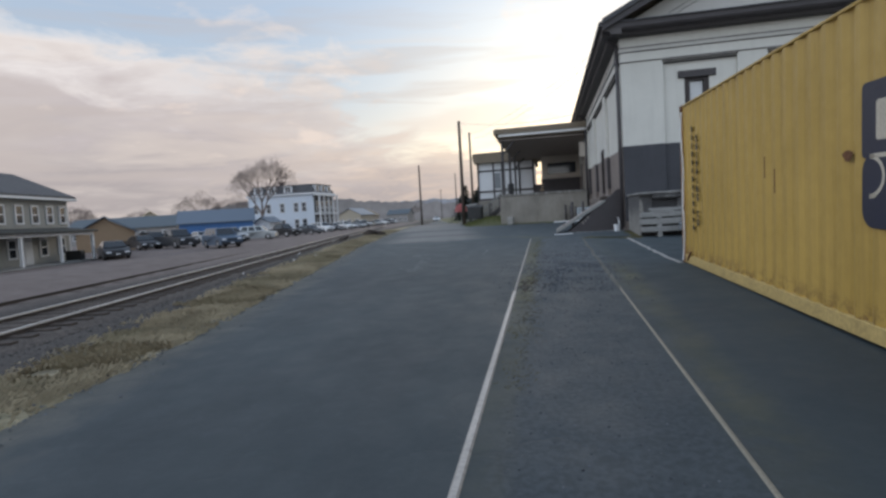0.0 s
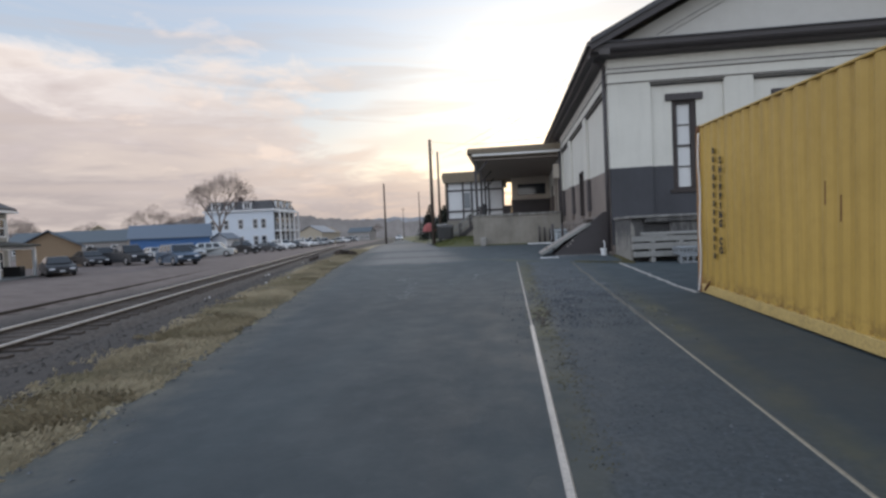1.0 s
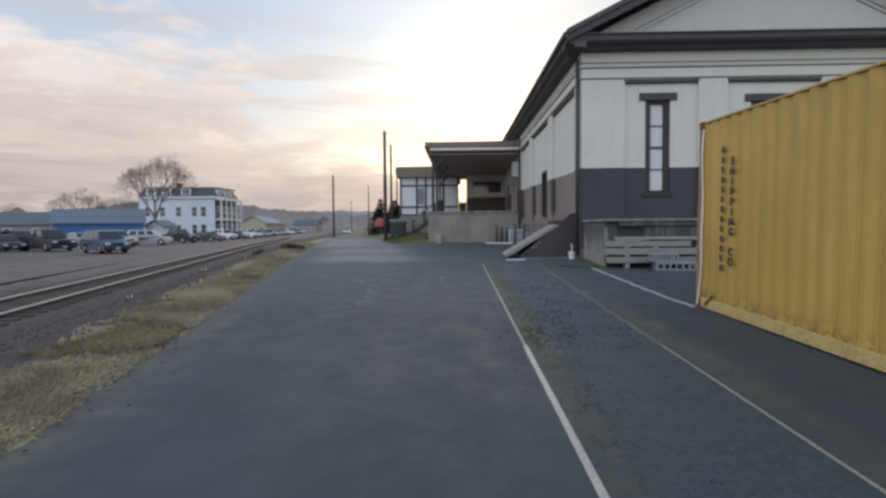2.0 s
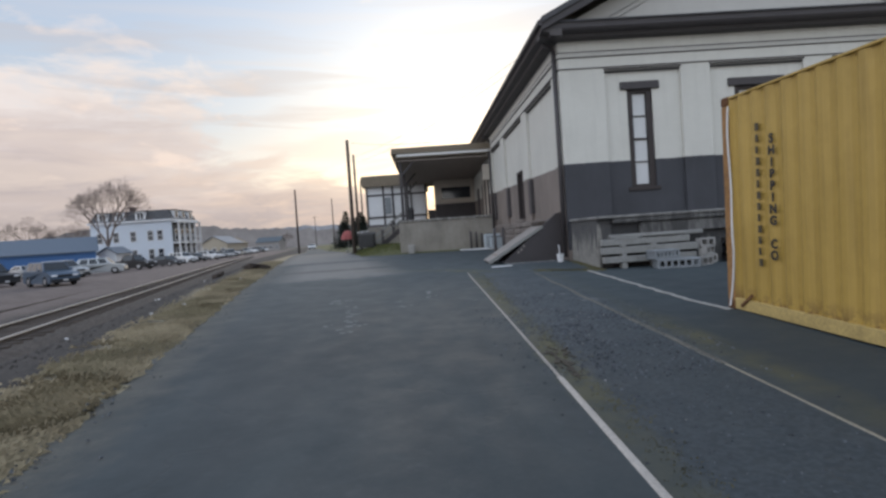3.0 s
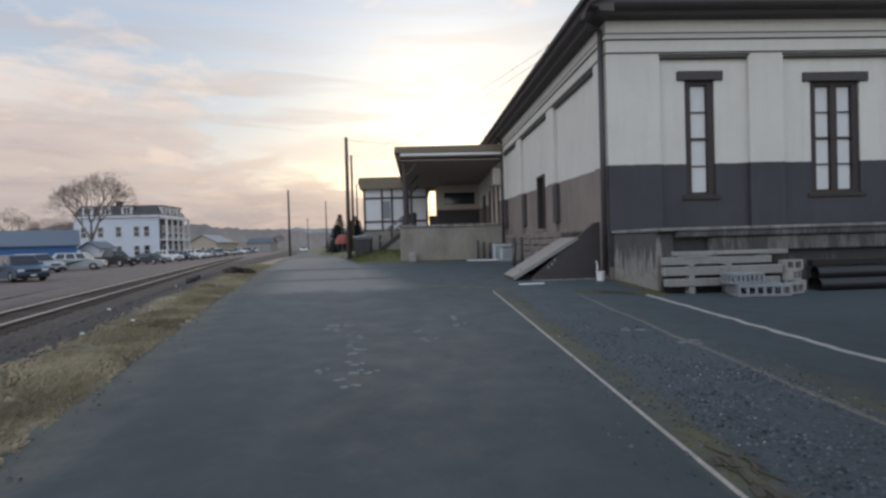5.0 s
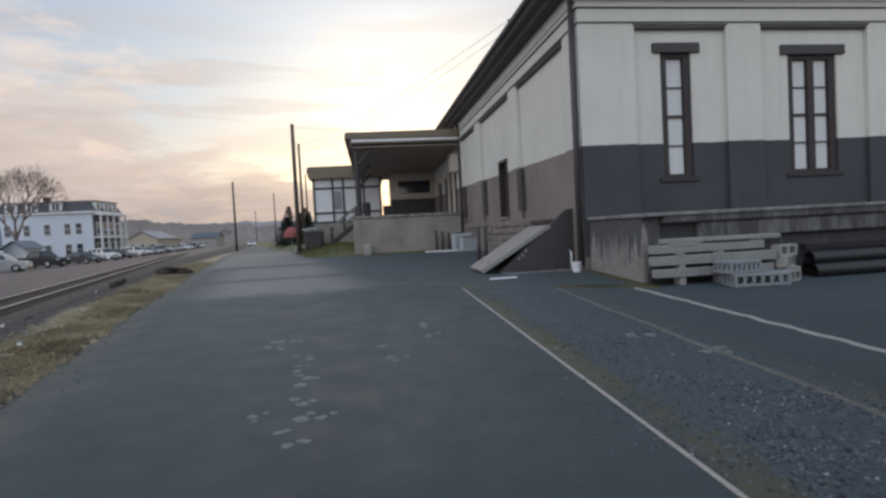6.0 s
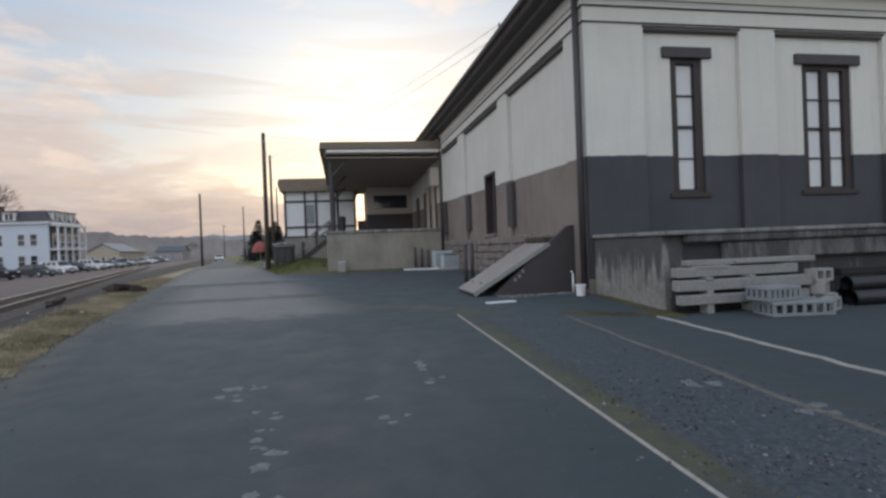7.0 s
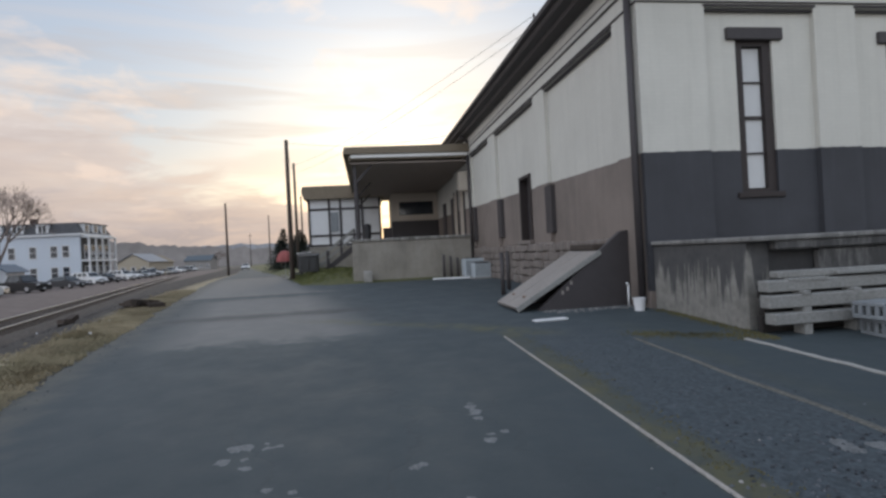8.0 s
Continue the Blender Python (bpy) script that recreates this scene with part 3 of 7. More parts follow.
def spread(lo, hi, step, far, grow=1.22):
    vals = list(np.arange(lo, hi + 0.001, step))
    d, v = step, hi
    while v < far:
        d *= grow
        v += d
        vals.append(v)
    d, v = step, lo
    while v > -far:
        d *= grow
        v -= d
        vals.insert(0, v)
    return vals


def build_ground():
    xs, ys = spread(-30, 10, 0.4, 3000), spread(-8, 60, 0.5, 3000)
    verts, faces = [], []
    for y in ys:
        for x in xs:
            bump = 0.035 * noise.noise((x * 0.9, y * 0.9, 0)) if edge_x(y) - x > 0 else 0
            verts.append((x, y, ground_z(x, y) + bump - 0.03))
    w = len(xs)
    for j in range(len(ys) - 1):
        for i in range(w - 1):
            faces.append((j * w + i, j * w + i + 1, (j + 1) * w + i + 1, (j + 1) * w + i))
    me = bpy.data.meshes.new("ground")
    me.from_pydata(verts, [], faces)
    for f in me.polygons:
        f.use_smooth = True
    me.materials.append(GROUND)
    return tagged(new("ground", me), "dark cinder, dry grass and brown gravel ground", "ground", kind="structure")


def build_road():
    verts, faces = [], []
    ys = list(np.arange(-9, 60, 0.35)) + list(np.arange(60, 260, 4.0))
    n = 60
    for y in ys:
        y = float(y)
        left = edge_x(y) + 0.28 * noise.noise((y * 0.8, 3, 0)) + 0.10 * noise.noise((y * 3.1, 9, 0))
        if y > 34.2:
            rt = edge_x(y) + 4.6 + 0.3 * noise.noise((y * 0.6, 7, 0))
        elif y > 28:
            k = smooth_step(28, 34.2, y)
            rt = 2.9 * (1 - k) + (edge_x(34.2) + 5.4) * k if y > 33 else 2.9
        else:
            rt = 16.0
        for i in range(n + 1):
            q = i / n
            x = left + (rt - left) * q
            edge = 0.03 * (1 - min(1, 12 * q)) 
            verts.append((x, y, ground_z(x, y) + 0.006 - edge + 0.004 * noise.noise((x * 0.5, y * 0.5, 5))))
    w = n + 1
    for j in range(len(ys) - 1):
        for i in range(n):
            faces.append((j * w + i, j * w + i + 1, (j + 1) * w + i + 1, (j + 1) * w + i))
    me = bpy.data.meshes.new("road")
    me.from_pydata(verts, [], faces)
    for f in me.polygons:
        f.use_smooth = True
    me.materials.append(ROAD)
    return tagged(new("road", me), "worn dark grey asphalt road and yard with patches", "road", kind="structure")


build_ground()
build_road()


# ---- rails ----
def rail_along(name, points, label, category="rail", proud=0.02, width=0.07, mat=None, wob=0.0):
    """A rail head that follows the points; only its top shows out of the paving."""
    bm = bmesh.new()
    rings = []
    for k, p in enumerate(points):
        a, b = Vector(points[max(0, k - 1)]), Vector(points[min(len(points) - 1, k + 1)])
        d = (b - a).normalized()
        side = Vector((d.y, -d.x, 0)).normalized()
        p = Vector(p) + side * wob * noise.noise((p[1] * 0.9, 4, 2))
        prof = ((-width / 2, -0.12), (-width / 2, proud - 0.012), (-width / 2 + 0.012, proud), (width / 2 - 0.012, proud), (width / 2, proud - 0.012), (width / 2, -0.12))
        rings.append([bm.verts.new(p + side * u + Vector((0, 0, v))) for u, v in prof])
    for r0, r1 in zip(rings, rings[1:]):
        for k in range(5):
            bm.faces.new((r0[k], r0[k + 1], r1[k + 1], r1[k]))
    bm.faces.new(rings[0]), bm.faces.new(rings[-1][::-1])
    return part(name, bm, mat or RAILSTEEL, None, label, category=category)


def siding_pts(x0, x1, y0, y1):
    return [(x0 + (x1 - x0) * k / 60, y0 + (y1 - y0) * k / 60, ground_z(x0 + (x1 - x0) * k / 60, y0 + (y1 - y0) * k / 60)) for k in range(61)]


rail_along("siding_rail", siding_pts(0.06, -0.13, -8, 8.3), "worn pale steel rail set in the asphalt", width=0.06, mat=SIDINGRAIL)
rail_along("siding_rail", siding_pts(-0.13, -0.24, 8.31, 17.75), "worn pale steel rail set in the asphalt", width=0.036, mat=FARRAIL)
rail_along("siding_rail", siding_pts(1.62, 1.453, -8, 8.3), "worn pale steel rail set in the asphalt", proud=0.014, width=0.042, mat=MIDRAIL)
rail_along("siding_rail", [(x, y, z + 0.005 * noise.noise((y * 1.4, 0, 8))) for x, y, z in siding_pts(1.45, 1.36, 8.31, 17.0)], "half-buried dull steel rail in the asphalt", proud=0.012, width=0.085, wob=0.035, mat=DULLRAIL)


# ---- the shipping container ----
CX, CY0, CY1, CZ0, CZ1 = 2.94, -1.49, 10.70, 0.42, 3.32


RAILCREAM = simple("pale_cream_paint", (0.45, 0.33, 0.125), 0.7, 0, 0.3, 3, 25, 0.3)
TRIM_GREY = simple("weathered_grey_trim", (0.30, 0.295, 0.285), 0.75)
POSTRUST = simple("rusty_orange_paint", (0.30, 0.155, 0.055), 0.75, 0, 0.4, 4, 25, 0.3)


def build_container():
    x0, x1 = CX, CX + 2.44
    c = thing("shipping_container", (x0 + 1.22, 4.6, CZ0), "faded yellow corrugated steel shipping container on the asphalt", "container")
    # corrugated long side facing the road
    for name, xs, sgn in (("side_panel", x0 + 0.012, 1), ("side_panel", x1 - 0.012, -1)):
        bm = bmesh.new()
        pts = []
        y = CY0 + 0.16
        while y < CY1 - 0.20:
            for dy, dx in ((0.0, 0.0), (0.072, 0.0), (0.140, 0.032), (0.208, 0.032)):
                pts.append((y + dy, dx))
            y += 0.276
        pts.append((CY1 - 0.14, 0.0))
        lo = [bm.verts.new((xs + sgn * dx, yy, CZ0 + 0.16)) for yy, dx in pts]
        hi = [bm.verts.new((xs + sgn * dx, yy, CZ1 - 0.038)) for yy, dx in pts]
        for k in range(len(pts) - 1):
            bm.faces.new((lo[k], lo[k + 1], hi[k + 1], hi[k]))
        part(name, bm, YELLOW, c)
    for xs in (x0, x1 - 0.06):
        part("top_rail", box(xs, CY0 + 0.16, CZ1 - 0.042, xs + 0.06, CY1 - 0.16, CZ1 - 0.012, 0.006), YELLOW, c)
        part("bottom_rail", box(xs + 0.002, CY0 + 0.16, CZ0 + 0.012, xs + 0.05, CY1 - 0.16, CZ0 + 0.165, 0.006), RAILCREAM, c, "pale cream-yellow bottom rail")
        for ys in (CY0, CY1 - 0.15):
            part("corner_post", box(xs - 0.002 if xs == x0 else xs - 0.08, ys, CZ0 + 0.118, xs + 0.14 if xs == x0 else xs + 0.062, ys + 0.15, CZ1 - 0.118, 0.012), POSTRUST, c, "rust-orange corner post")
            for zz in (CZ0, CZ1 - 0.118):
                part("corner_casting", box(xs - 0.006 if xs == x0 else xs - 0.1, ys - 0.004, zz, xs + 0.16 if xs == x0 else xs + 0.066, ys + 0.154, zz + 0.118, 0.014), RUST, c, "rusted corner casting")
    part("roof_panel", box(x0 + 0.02, CY0 + 0.1, CZ1 - 0.04, x1 - 0.02, CY1 - 0.1, CZ1 - 0.02), YELLOW, c)
    part("floor_panel", box(x0 + 0.05, CY0 + 0.1, CZ0 + 0.05, x1 - 0.05, CY1 - 0.1, CZ0 + 0.15), RUST, c)
    # doors on the far end, with lock rods and a pale gasket
    for k in range(2):
        a = x0 + 0.14 + k * 1.085
        d = part("door", box(a, CY1 - 0.06, CZ0 + 0.17, a + 1.075, CY1 - 0.012, CZ1 - 0.12, 0.01), RUST, c, "rust-streaked container door")
        for q in (0.28, 0.78):
            part("lock_rod", cyl((a + q, CY1 + 0.012, CZ0 + 0.1), (a + q, CY1 + 0.012, CZ1 - 0.08), 0.017, n=8), RUST, d)
    part("closed_end", box(x0 + 0.1, CY0 + 0.02, CZ0 + 0.15, x1 - 0.1, CY0 + 0.06, CZ1 - 0.1), YELLOW, c)
    # a loose white cord down the corner post
    bm = bmesh.new()
    rings = []
    for k in range(15):
        z = CZ1 - 0.14 - k * (CZ1 - CZ0 - 0.18) / 14
        p = Vector((x0 - 0.02 - 0.012 * math.sin(k * 0.9), CY1 - 0.19 + 0.02 * math.sin(k * 0.45) + (0.11 * max(0, k - 10) / 4), z))
        rings.append([bm.verts.new(p + Vector((0.014 * math.cos(q * math.tau / 6), 0.014 * math.sin(q * math.tau / 6), 0))) for q in range(6)])
    for r0, r1 in zip(rings, rings[1:]):
        for q in range(6):
            bm.faces.new((r0[q], r0[(q + 1) % 6], r1[(q + 1) % 6], r1[q]))
    part("cord", bm, WHITE, c, "loose off-white cord")
    part("hook", beam((x0 - 0.012, CY1 - 0.32, CZ0 + 0.07), (x0 - 0.012, CY1 - 0.56, CZ0 + 0.24), 0.02, 0.035), RUST, c)
    return c


container = build_container()


def lettering(name, text, size, place, parent, mat, spin, gap=0.0, squeeze=1.0):
    """Built-in font turned to mesh; spin is an Euler in degrees."""
    cu = bpy.data.curves.new(name, "FONT")
    cu.body, cu.size, cu.align_x, cu.align_y, cu.extrude = text, size, "CENTER", "CENTER", 0.002
    cu.offset = size * 0.035
    tmp = bpy.data.objects.new(name, cu)
    scene.collection.objects.link(tmp)
    me = bpy.data.meshes.new_from_object(tmp.evaluated_get(bpy.context.evaluated_depsgraph_get()))
    bpy.data.objects.remove(tmp)
    bm = bmesh.new()
    bm.from_mesh(me)
    bmesh.ops.scale(bm, verts=bm.verts, vec=(squeeze, 1, 1))
    bmesh.ops.transform(bm, matrix=pose(*place, *spin), verts=bm.verts)
    return part(name, bm, mat, parent)


FADED = simple("faded_dark_lettering", (0.07, 0.055, 0.03), 0.6)
# words down the side, one letter above the other
z = 2.63
for ch in "SHIPPING CO":
    if ch != " ":
        lettering("letter", ch, 0.155, (CX - 0.004, 9.69, z), container, DARK, (90, 0, -90), squeeze=1.1)
    z -= 0.142
z = 2.86
for k in range(13):
    part("lettering_bar", box(CX - 0.006, 9.915 + 0.012 * (k % 3), z - 0.092, CX - 0.002, 9.985, z), FADED, container)
    z -= 0.142
# the big dark mark: two rounded blocks parted by a pale curved band
def rounded(u0, u1, z0, z1, r):
    out = []
    for cu, cv, a0 in ((u1 - r, z1 - r, 0), (u0 + r, z1 - r, 90), (u0 + r, z0 + r, 180), (u1 - r, z0 + r, 270)):
        out += [(cu + r * math.cos(radians(a0 + 15 * k)), cv + r * math.sin(radians(a0 + 15 * k))) for k in range(7)]
    return out


MARKPALE = simple("pale_mark_paint", (0.50, 0.45, 0.36), 0.6)
part("dark_mark", prism(rounded(2.9, 4.96, 1.98, 2.60, 0.05), "x", CX - 0.005, CX - 0.001), NAVY, container, "navy block of the painted mark")
part("dark_mark", prism(rounded(3.2, 4.95, 1.40, 2.02, 0.16), "x", CX - 0.007, CX - 0.0055), NAVY, container, "navy block of the painted mark")
band = [radians(95 + k * 17) for k in range(11)]
curve = [(4.86 + 0.22 * math.cos(a), 1.83 + 0.185 * math.sin(a)) for a in band]
curve = [(4.2, 2.015)] + curve + [(4.86 - 0.1, 1.655)]
inner = [(4.86 + 0.19 * math.cos(a), 1.83 + 0.15 * math.sin(a)) for a in band]
inner = [(4.2, 1.98)] + inner + [(4.86 - 0.1, 1.69)]
for p0, p1, q0, q1 in zip(curve, curve[1:], inner, inner[1:]):
    part("pale_band", prism([p0, p1, q1, q0], "x", CX - 0.0095, CX - 0.0075), MARKPALE, container)
part("pale_panel", prism(rounded(4.45, 4.76, 2.12, 2.44, 0.03), "x", CX - 0.0075, CX - 0.0055), MARKPALE, container)
part("rust_blotch", prism([(5.18 + 0.075 * math.cos(k) * (1 + 0.3 * math.sin(3 * k)), 2.02 + 0.05 * math.sin(k)) for k in [j * math.tau / 12 for j in range(12)]], "x", CX - 0.003, CX + 0.001), RUST, container, "rusted dent")
part("rust_streak", box(CX + 0.008, 6.965, 1.88, CX + 0.0135, 6.985, 2.14), RUST, container)
part("rust_streak", box(CX + 0.008, 6.69, 1.70, CX + 0.0135, 6.712, 1.98), RUST, container)


# the container lies askew on the slope of the yard
hinge = Vector((CX, CY1, CZ0))
lean = Matrix.Rotation(radians(2.05), 4, "Z") @ Matrix.Rotation(radians(1.57), 4, "X")
container.matrix_basis = Matrix.Translation(hinge + Vector((-0.05, 0.10, 0.0))) @ lean @ Matrix.Translation(-hinge) @ container.matrix_basis


# ---- the brick depot ----
W, F = 2.95, 19.40
E_X, N_Y = 14.85, 39.0
RIDGE_X = (W + E_X) / 2
EAVE, DADO = 7.12, 3.54
depot = thing("brick_depot", (RIDGE_X, 27, 0.6), "white-over-charcoal painted brick depot with dark gabled roof", "building")


def sash_window(cx, z0, z1, widths, y):
    """Tall sash windows, one or two lights wide, with blinds, stone head and sill, set in the south wall."""
    total = sum(widths) + 0.17 * (len(widths) + 1)
    a, b = cx - total / 2, cx + total / 2
    frame_bm = bmesh.new()
    box(a, y + 0.05, z1 - 0.10, b, y + 0.20, z1, bm=frame_bm)
    box(a, y + 0.05, z0, b, y + 0.20, z0 + 0.07, bm=frame_bm)
    u = a
    lights = []
    for w in [0] + widths:
        if w:
            lights.append((u, u + w))
            u += w
        box(u, y + 0.05, z0 + 0.07, u + 0.17, y + 0.20, z1 - 0.10, bm=frame_bm)
        u += 0.17
    win = part("window", frame_bm, BROWN, depot)
    for u0, u1 in lights:
        zs = [z0 + 0.07 + (z1 - z0 - 0.17) * k / 4 for k in range(5)]
        for k in range(4):
            part("pane", box(u0 + 0.012, y + 0.140, zs[k] + 0.018, u1 - 0.012, y + 0.146, zs[k + 1] - 0.018), BLIND, win, "pale blind behind the glass")
            if k:
                t = 0.032 if k == 2 else 0.014
                part("muntin", box(u0, y + 0.10, zs[k] - t, u1, y + 0.15, zs[k] + t), BROWN, win)
    part("lintel", box(a - 0.20, y - 0.07, z1 - 0.005, b + 0.20, y + 0.12, z1 + 0.225, 0.012), TRIM_DARK, depot)
    part("sill", box(a - 0.10, y - 0.05, z0 - 0.11, b + 0.10, y + 0.12, z0 - 0.005, 0.01), BROWN, depot)
    return a, b, z0, z1


def build_depot():
    REC = 0.11
    wins = [sash_window(5.36, 2.75, 5.65, [0.43], F + REC), sash_window(RIDGE_X, 2.75, 5.58, [0.40, 0.40], F + REC), sash_window(2 * RIDGE_X - 5.36, 2.75, 5.65, [0.43], F + REC)]
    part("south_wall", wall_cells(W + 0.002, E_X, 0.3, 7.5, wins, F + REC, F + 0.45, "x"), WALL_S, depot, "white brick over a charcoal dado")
    # pilasters and frieze stand proud of the panels
    panels = [(4.30, 6.58), (7.48, 2 * RIDGE_X - 7.48), (2 * RIDGE_X - 6.58, 2 * RIDGE_X - 4.30)]
    edges = [W] + [v for p in panels for v in p] + [E_X]
    for a, b in zip(edges[::2], edges[1::2]):
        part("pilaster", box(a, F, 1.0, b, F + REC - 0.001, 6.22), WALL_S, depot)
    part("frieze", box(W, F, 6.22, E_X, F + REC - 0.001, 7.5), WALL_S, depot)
    for z0, z1, o in ((6.66, 6.72, 0.05), (6.74, 6.78, 0.03), (6.33, 6.36, 0.025)):
        part("string_course", box(W - 0.02, F - o, z0, E_X, F - 0.001, z1, 0.006), TRIM_PALE, depot)
    # thin dark strips stand in for the shadows of the string courses
    for z0, z1 in ((6.785, 6.812), (6.635, 6.655), (6.305, 6.328)):
        part("course_shadow", box(W - 0.03, F - 0.03, z0, E_X, F - 0.001, z1), TRIM_DARK, depot)
        part("course_shadow", box(W - 0.03, F, z0, W - 0.001, N_Y, z1), TRIM_DARK, depot)
    for a, b in panels:
        part("panel_ledge", box(a - 0.02, F - 0.035, 6.235, b + 0.02, F + REC, 6.275, 0.004), TRIM_DARK, depot)
        part("panel_ledge", box(a, F + 0.02, 6.17, b, F + REC - 0.001, 6.20, 0.004), TRIM_DARK, depot)
    # west wall
    doors = [(26.30, 27.45, 2.15, 4.2), (35.0, 35.4, 2.2, 3.9)]
    part("west_wall", wall_cells(F + REC + 0.34, N_Y, 0.3, 7.5, doors, W + REC, W + 0.45, "y"), WALL_W, depot, "white brick over a dado lightened to taupe for sky glow")
    bays = [(20.40, 24.50), (25.50, 30.05), (31.15, 34.50)]
    edges = [F + 0.001] + [v for p in bays for v in p] + [N_Y]
    for a, b in zip(edges[::2], edges[1::2]):
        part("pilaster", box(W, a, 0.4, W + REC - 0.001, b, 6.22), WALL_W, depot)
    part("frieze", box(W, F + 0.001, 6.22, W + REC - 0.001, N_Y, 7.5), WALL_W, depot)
    for z0, z1, o in ((6.66, 6.72, 0.05), (6.74, 6.78, 0.03), (6.33, 6.36, 0.025)):
        part("string_course", box(W - o, F - 0.02, z0, W - 0.001, N_Y, z1, 0.006), TRIM_PALE, depot)
    for a, b in bays:
        part("panel_ledge", box(W - 0.035, a - 0.02, 6.235, W + REC, b + 0.02, 6.275, 0.004), TRIM_DARK, depot)
        part("panel_ledge", box(W + 0.02, a, 6.17, W + REC - 0.001, b, 6.20, 0.004), TRIM_DARK, depot)
    for a, b, z0, z1 in doors:
        d = part("door", box(W + 0.30, a, z0, W + 0.36, b, z1), TRIM_DARK, depot, "dark recessed doorway")
        fb = box(W + 0.06, a, z1 - 0.1, W + 0.30, b, z1)
        box(W + 0.06, a, z0, W + 0.30, a + 0.12, z1 - 0.1, bm=fb), box(W + 0.06, b - 0.12, z0, W + 0.30, b, z1 - 0.1, bm=fb)
        part("door_frame", fb, BROWN, d)
        part("sill", box(W - 0.06, a - 0.1, z0 - 0.12, W + 0.3, b + 0.1, z0 - 0.002, 0.01), STONE, depot)
    # added dark strips stand in for the pilasters' dark south-facing returns
    for a, b, z0, z1 in ((24.30, 24.80, 2.30, 3.60), (29.58, 30.10, 2.35, 3.76), (34.10, 34.50, 2.35, 3.85)):
        part("return_strip", box(W - 0.012, a, z0, W + 0.14, b, z1, 0.004), TRIM_DARK, depot, "dark strip standing in for a pilaster's return side")
    # rubble foundation course along the west side
    random.seed(5)
    rows = [(0.55 + 0.245 * k, 0.795 + 0.245 * k) for k in range(6)]
    for z0, z1 in rows:
        y = 21.75 if z0 < 1.6 else 20.9
        while y < 34.4:
            w = random.uniform(0.2, 0.5)
            d = random.uniform(0.03, 0.09)
            bm = box(W - d, y + 0.004, z0 + random.uniform(-0.02, 0.03), W + 0.02, min(y + w, 34.45) - 0.004, z1 - 0.004 + random.uniform(-0.03, 0.02), 0.03)
            part("footing_stone", bm, STONE, depot)
            y += w
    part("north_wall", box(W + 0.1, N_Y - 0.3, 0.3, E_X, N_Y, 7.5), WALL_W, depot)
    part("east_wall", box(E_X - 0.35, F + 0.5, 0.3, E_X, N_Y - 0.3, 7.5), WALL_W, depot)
    part("attic_floor", box(W + 0.45, F + 0.46, 7.0, E_X - 0.35, N_Y - 0.3, 7.1), TRIM_PALE, depot)
    # gable, roof, eaves
    O = 0.60
    pitch = 0.50
    top = EAVE + 0.36
    apex = top + pitch * (RIDGE_X - W + O)
    part("gable", prism([(W - 0.1, top - 0.05), (E_X + 0.1, top - 0.05), (RIDGE_X, apex - 0.30)], "y", F + 0.02, F + 0.3), SIDING_PALE, depot, "pale gable above the cornice")
    for sg, wx in ((-1, W - O), (1, E_X + O)):
        part("roof", prism([(wx, top - 0.02), (wx, top + 0.14), (RIDGE_X, apex + 0.14), (RIDGE_X, apex - 0.02)], "y", F - 0.78, N_Y + 0.3), SHINGLE, depot, "dark roof slope")
        part("rake_board", prism([(wx, top - 0.22), (wx, top - 0.025), (RIDGE_X, apex - 0.025), (RIDGE_X, apex - 0.30)], "y", F - 0.72, F - 0.60), TRIM_DARK, depot)
        part("rake_soffit", prism([(wx + sg * -0.02, top - 0.10), (wx + sg * -0.02, top - 0.03), (RIDGE_X, apex - 0.03), (RIDGE_X, apex - 0.10)], "y", F - 0.60, F + 0.02), TRIM_DARK, depot)
    for k, (dn, th) in enumerate(((0.85, 0.03), (1.0, 0.02))):
        for sg, wx in ((1, W - O), (-1, E_X + O)):
            p0 = (wx + sg * (dn / pitch + 0.5), F + 0.0, top + 0.31)
            p1 = (RIDGE_X - sg * 0.01, F + 0.0, top + 0.31 + pitch * (abs(RIDGE_X - wx) - dn / pitch - 0.5))
            part("rake_mould", beam(p0, p1, 0.04, th), TRIM_GREY, depot)
    prof = [(0, 0), (-O * 0.55, 0.02), (-O * 0.6, 0.10), (-O * 0.93, 0.14), (-O, 0.20), (-O, 0.36), (0, 0.36)]
    part("cornice", prism([(W + 0.001 + u, EAVE + v) for u, v in prof], "y", F - O, N_Y + 0.2), LITCORNICE, depot, "heavy dark eaves cornice")
    part("cornice", prism([(F - 0.003 + u, EAVE + v) for u, v in prof], "x", W - O + 0.004, E_X + O), TRIM_DARK, depot, "heavy dark cornice under the gable")
    part("cornice_roof", prism([(F - 0.66, EAVE + 0.362), (F - 0.66, EAVE + 0.40), (F + 0.1, EAVE + 0.56), (F + 0.1, EAVE + 0.362)], "x", W - O + 0.1, E_X + O - 0.1), SHINGLE, depot)
    part("gutter", prism([(W - O - 0.004, top + 0.06), (W - O - 0.10, top + 0.05), (W - O - 0.13, top - 0.01), (W - O - 0.11, top - 0.09), (W - O - 0.004, top - 0.11)], "y", F - 0.74, N_Y + 0.25), TRIM_DARK, depot)
    # downspouts
    for yy, zb in ((F + 0.16, 0.8), (34.62, 0.9)):
        bm = cyl((W - 0.09, yy, 6.95), (W - 0.09, yy, zb), 0.065, n=10)
        cyl((W - 0.09, yy, 6.95), (W - 0.42, yy, 7.14), 0.06, n=10, bm=bm)
        part("downspout", bm, TRIM_DARK, depot, smooth=True)


SIDING_PALE = simple("pale_gable_siding", (0.50, 0.49, 0.46), 0.75, vary=0.1)
build_depot()
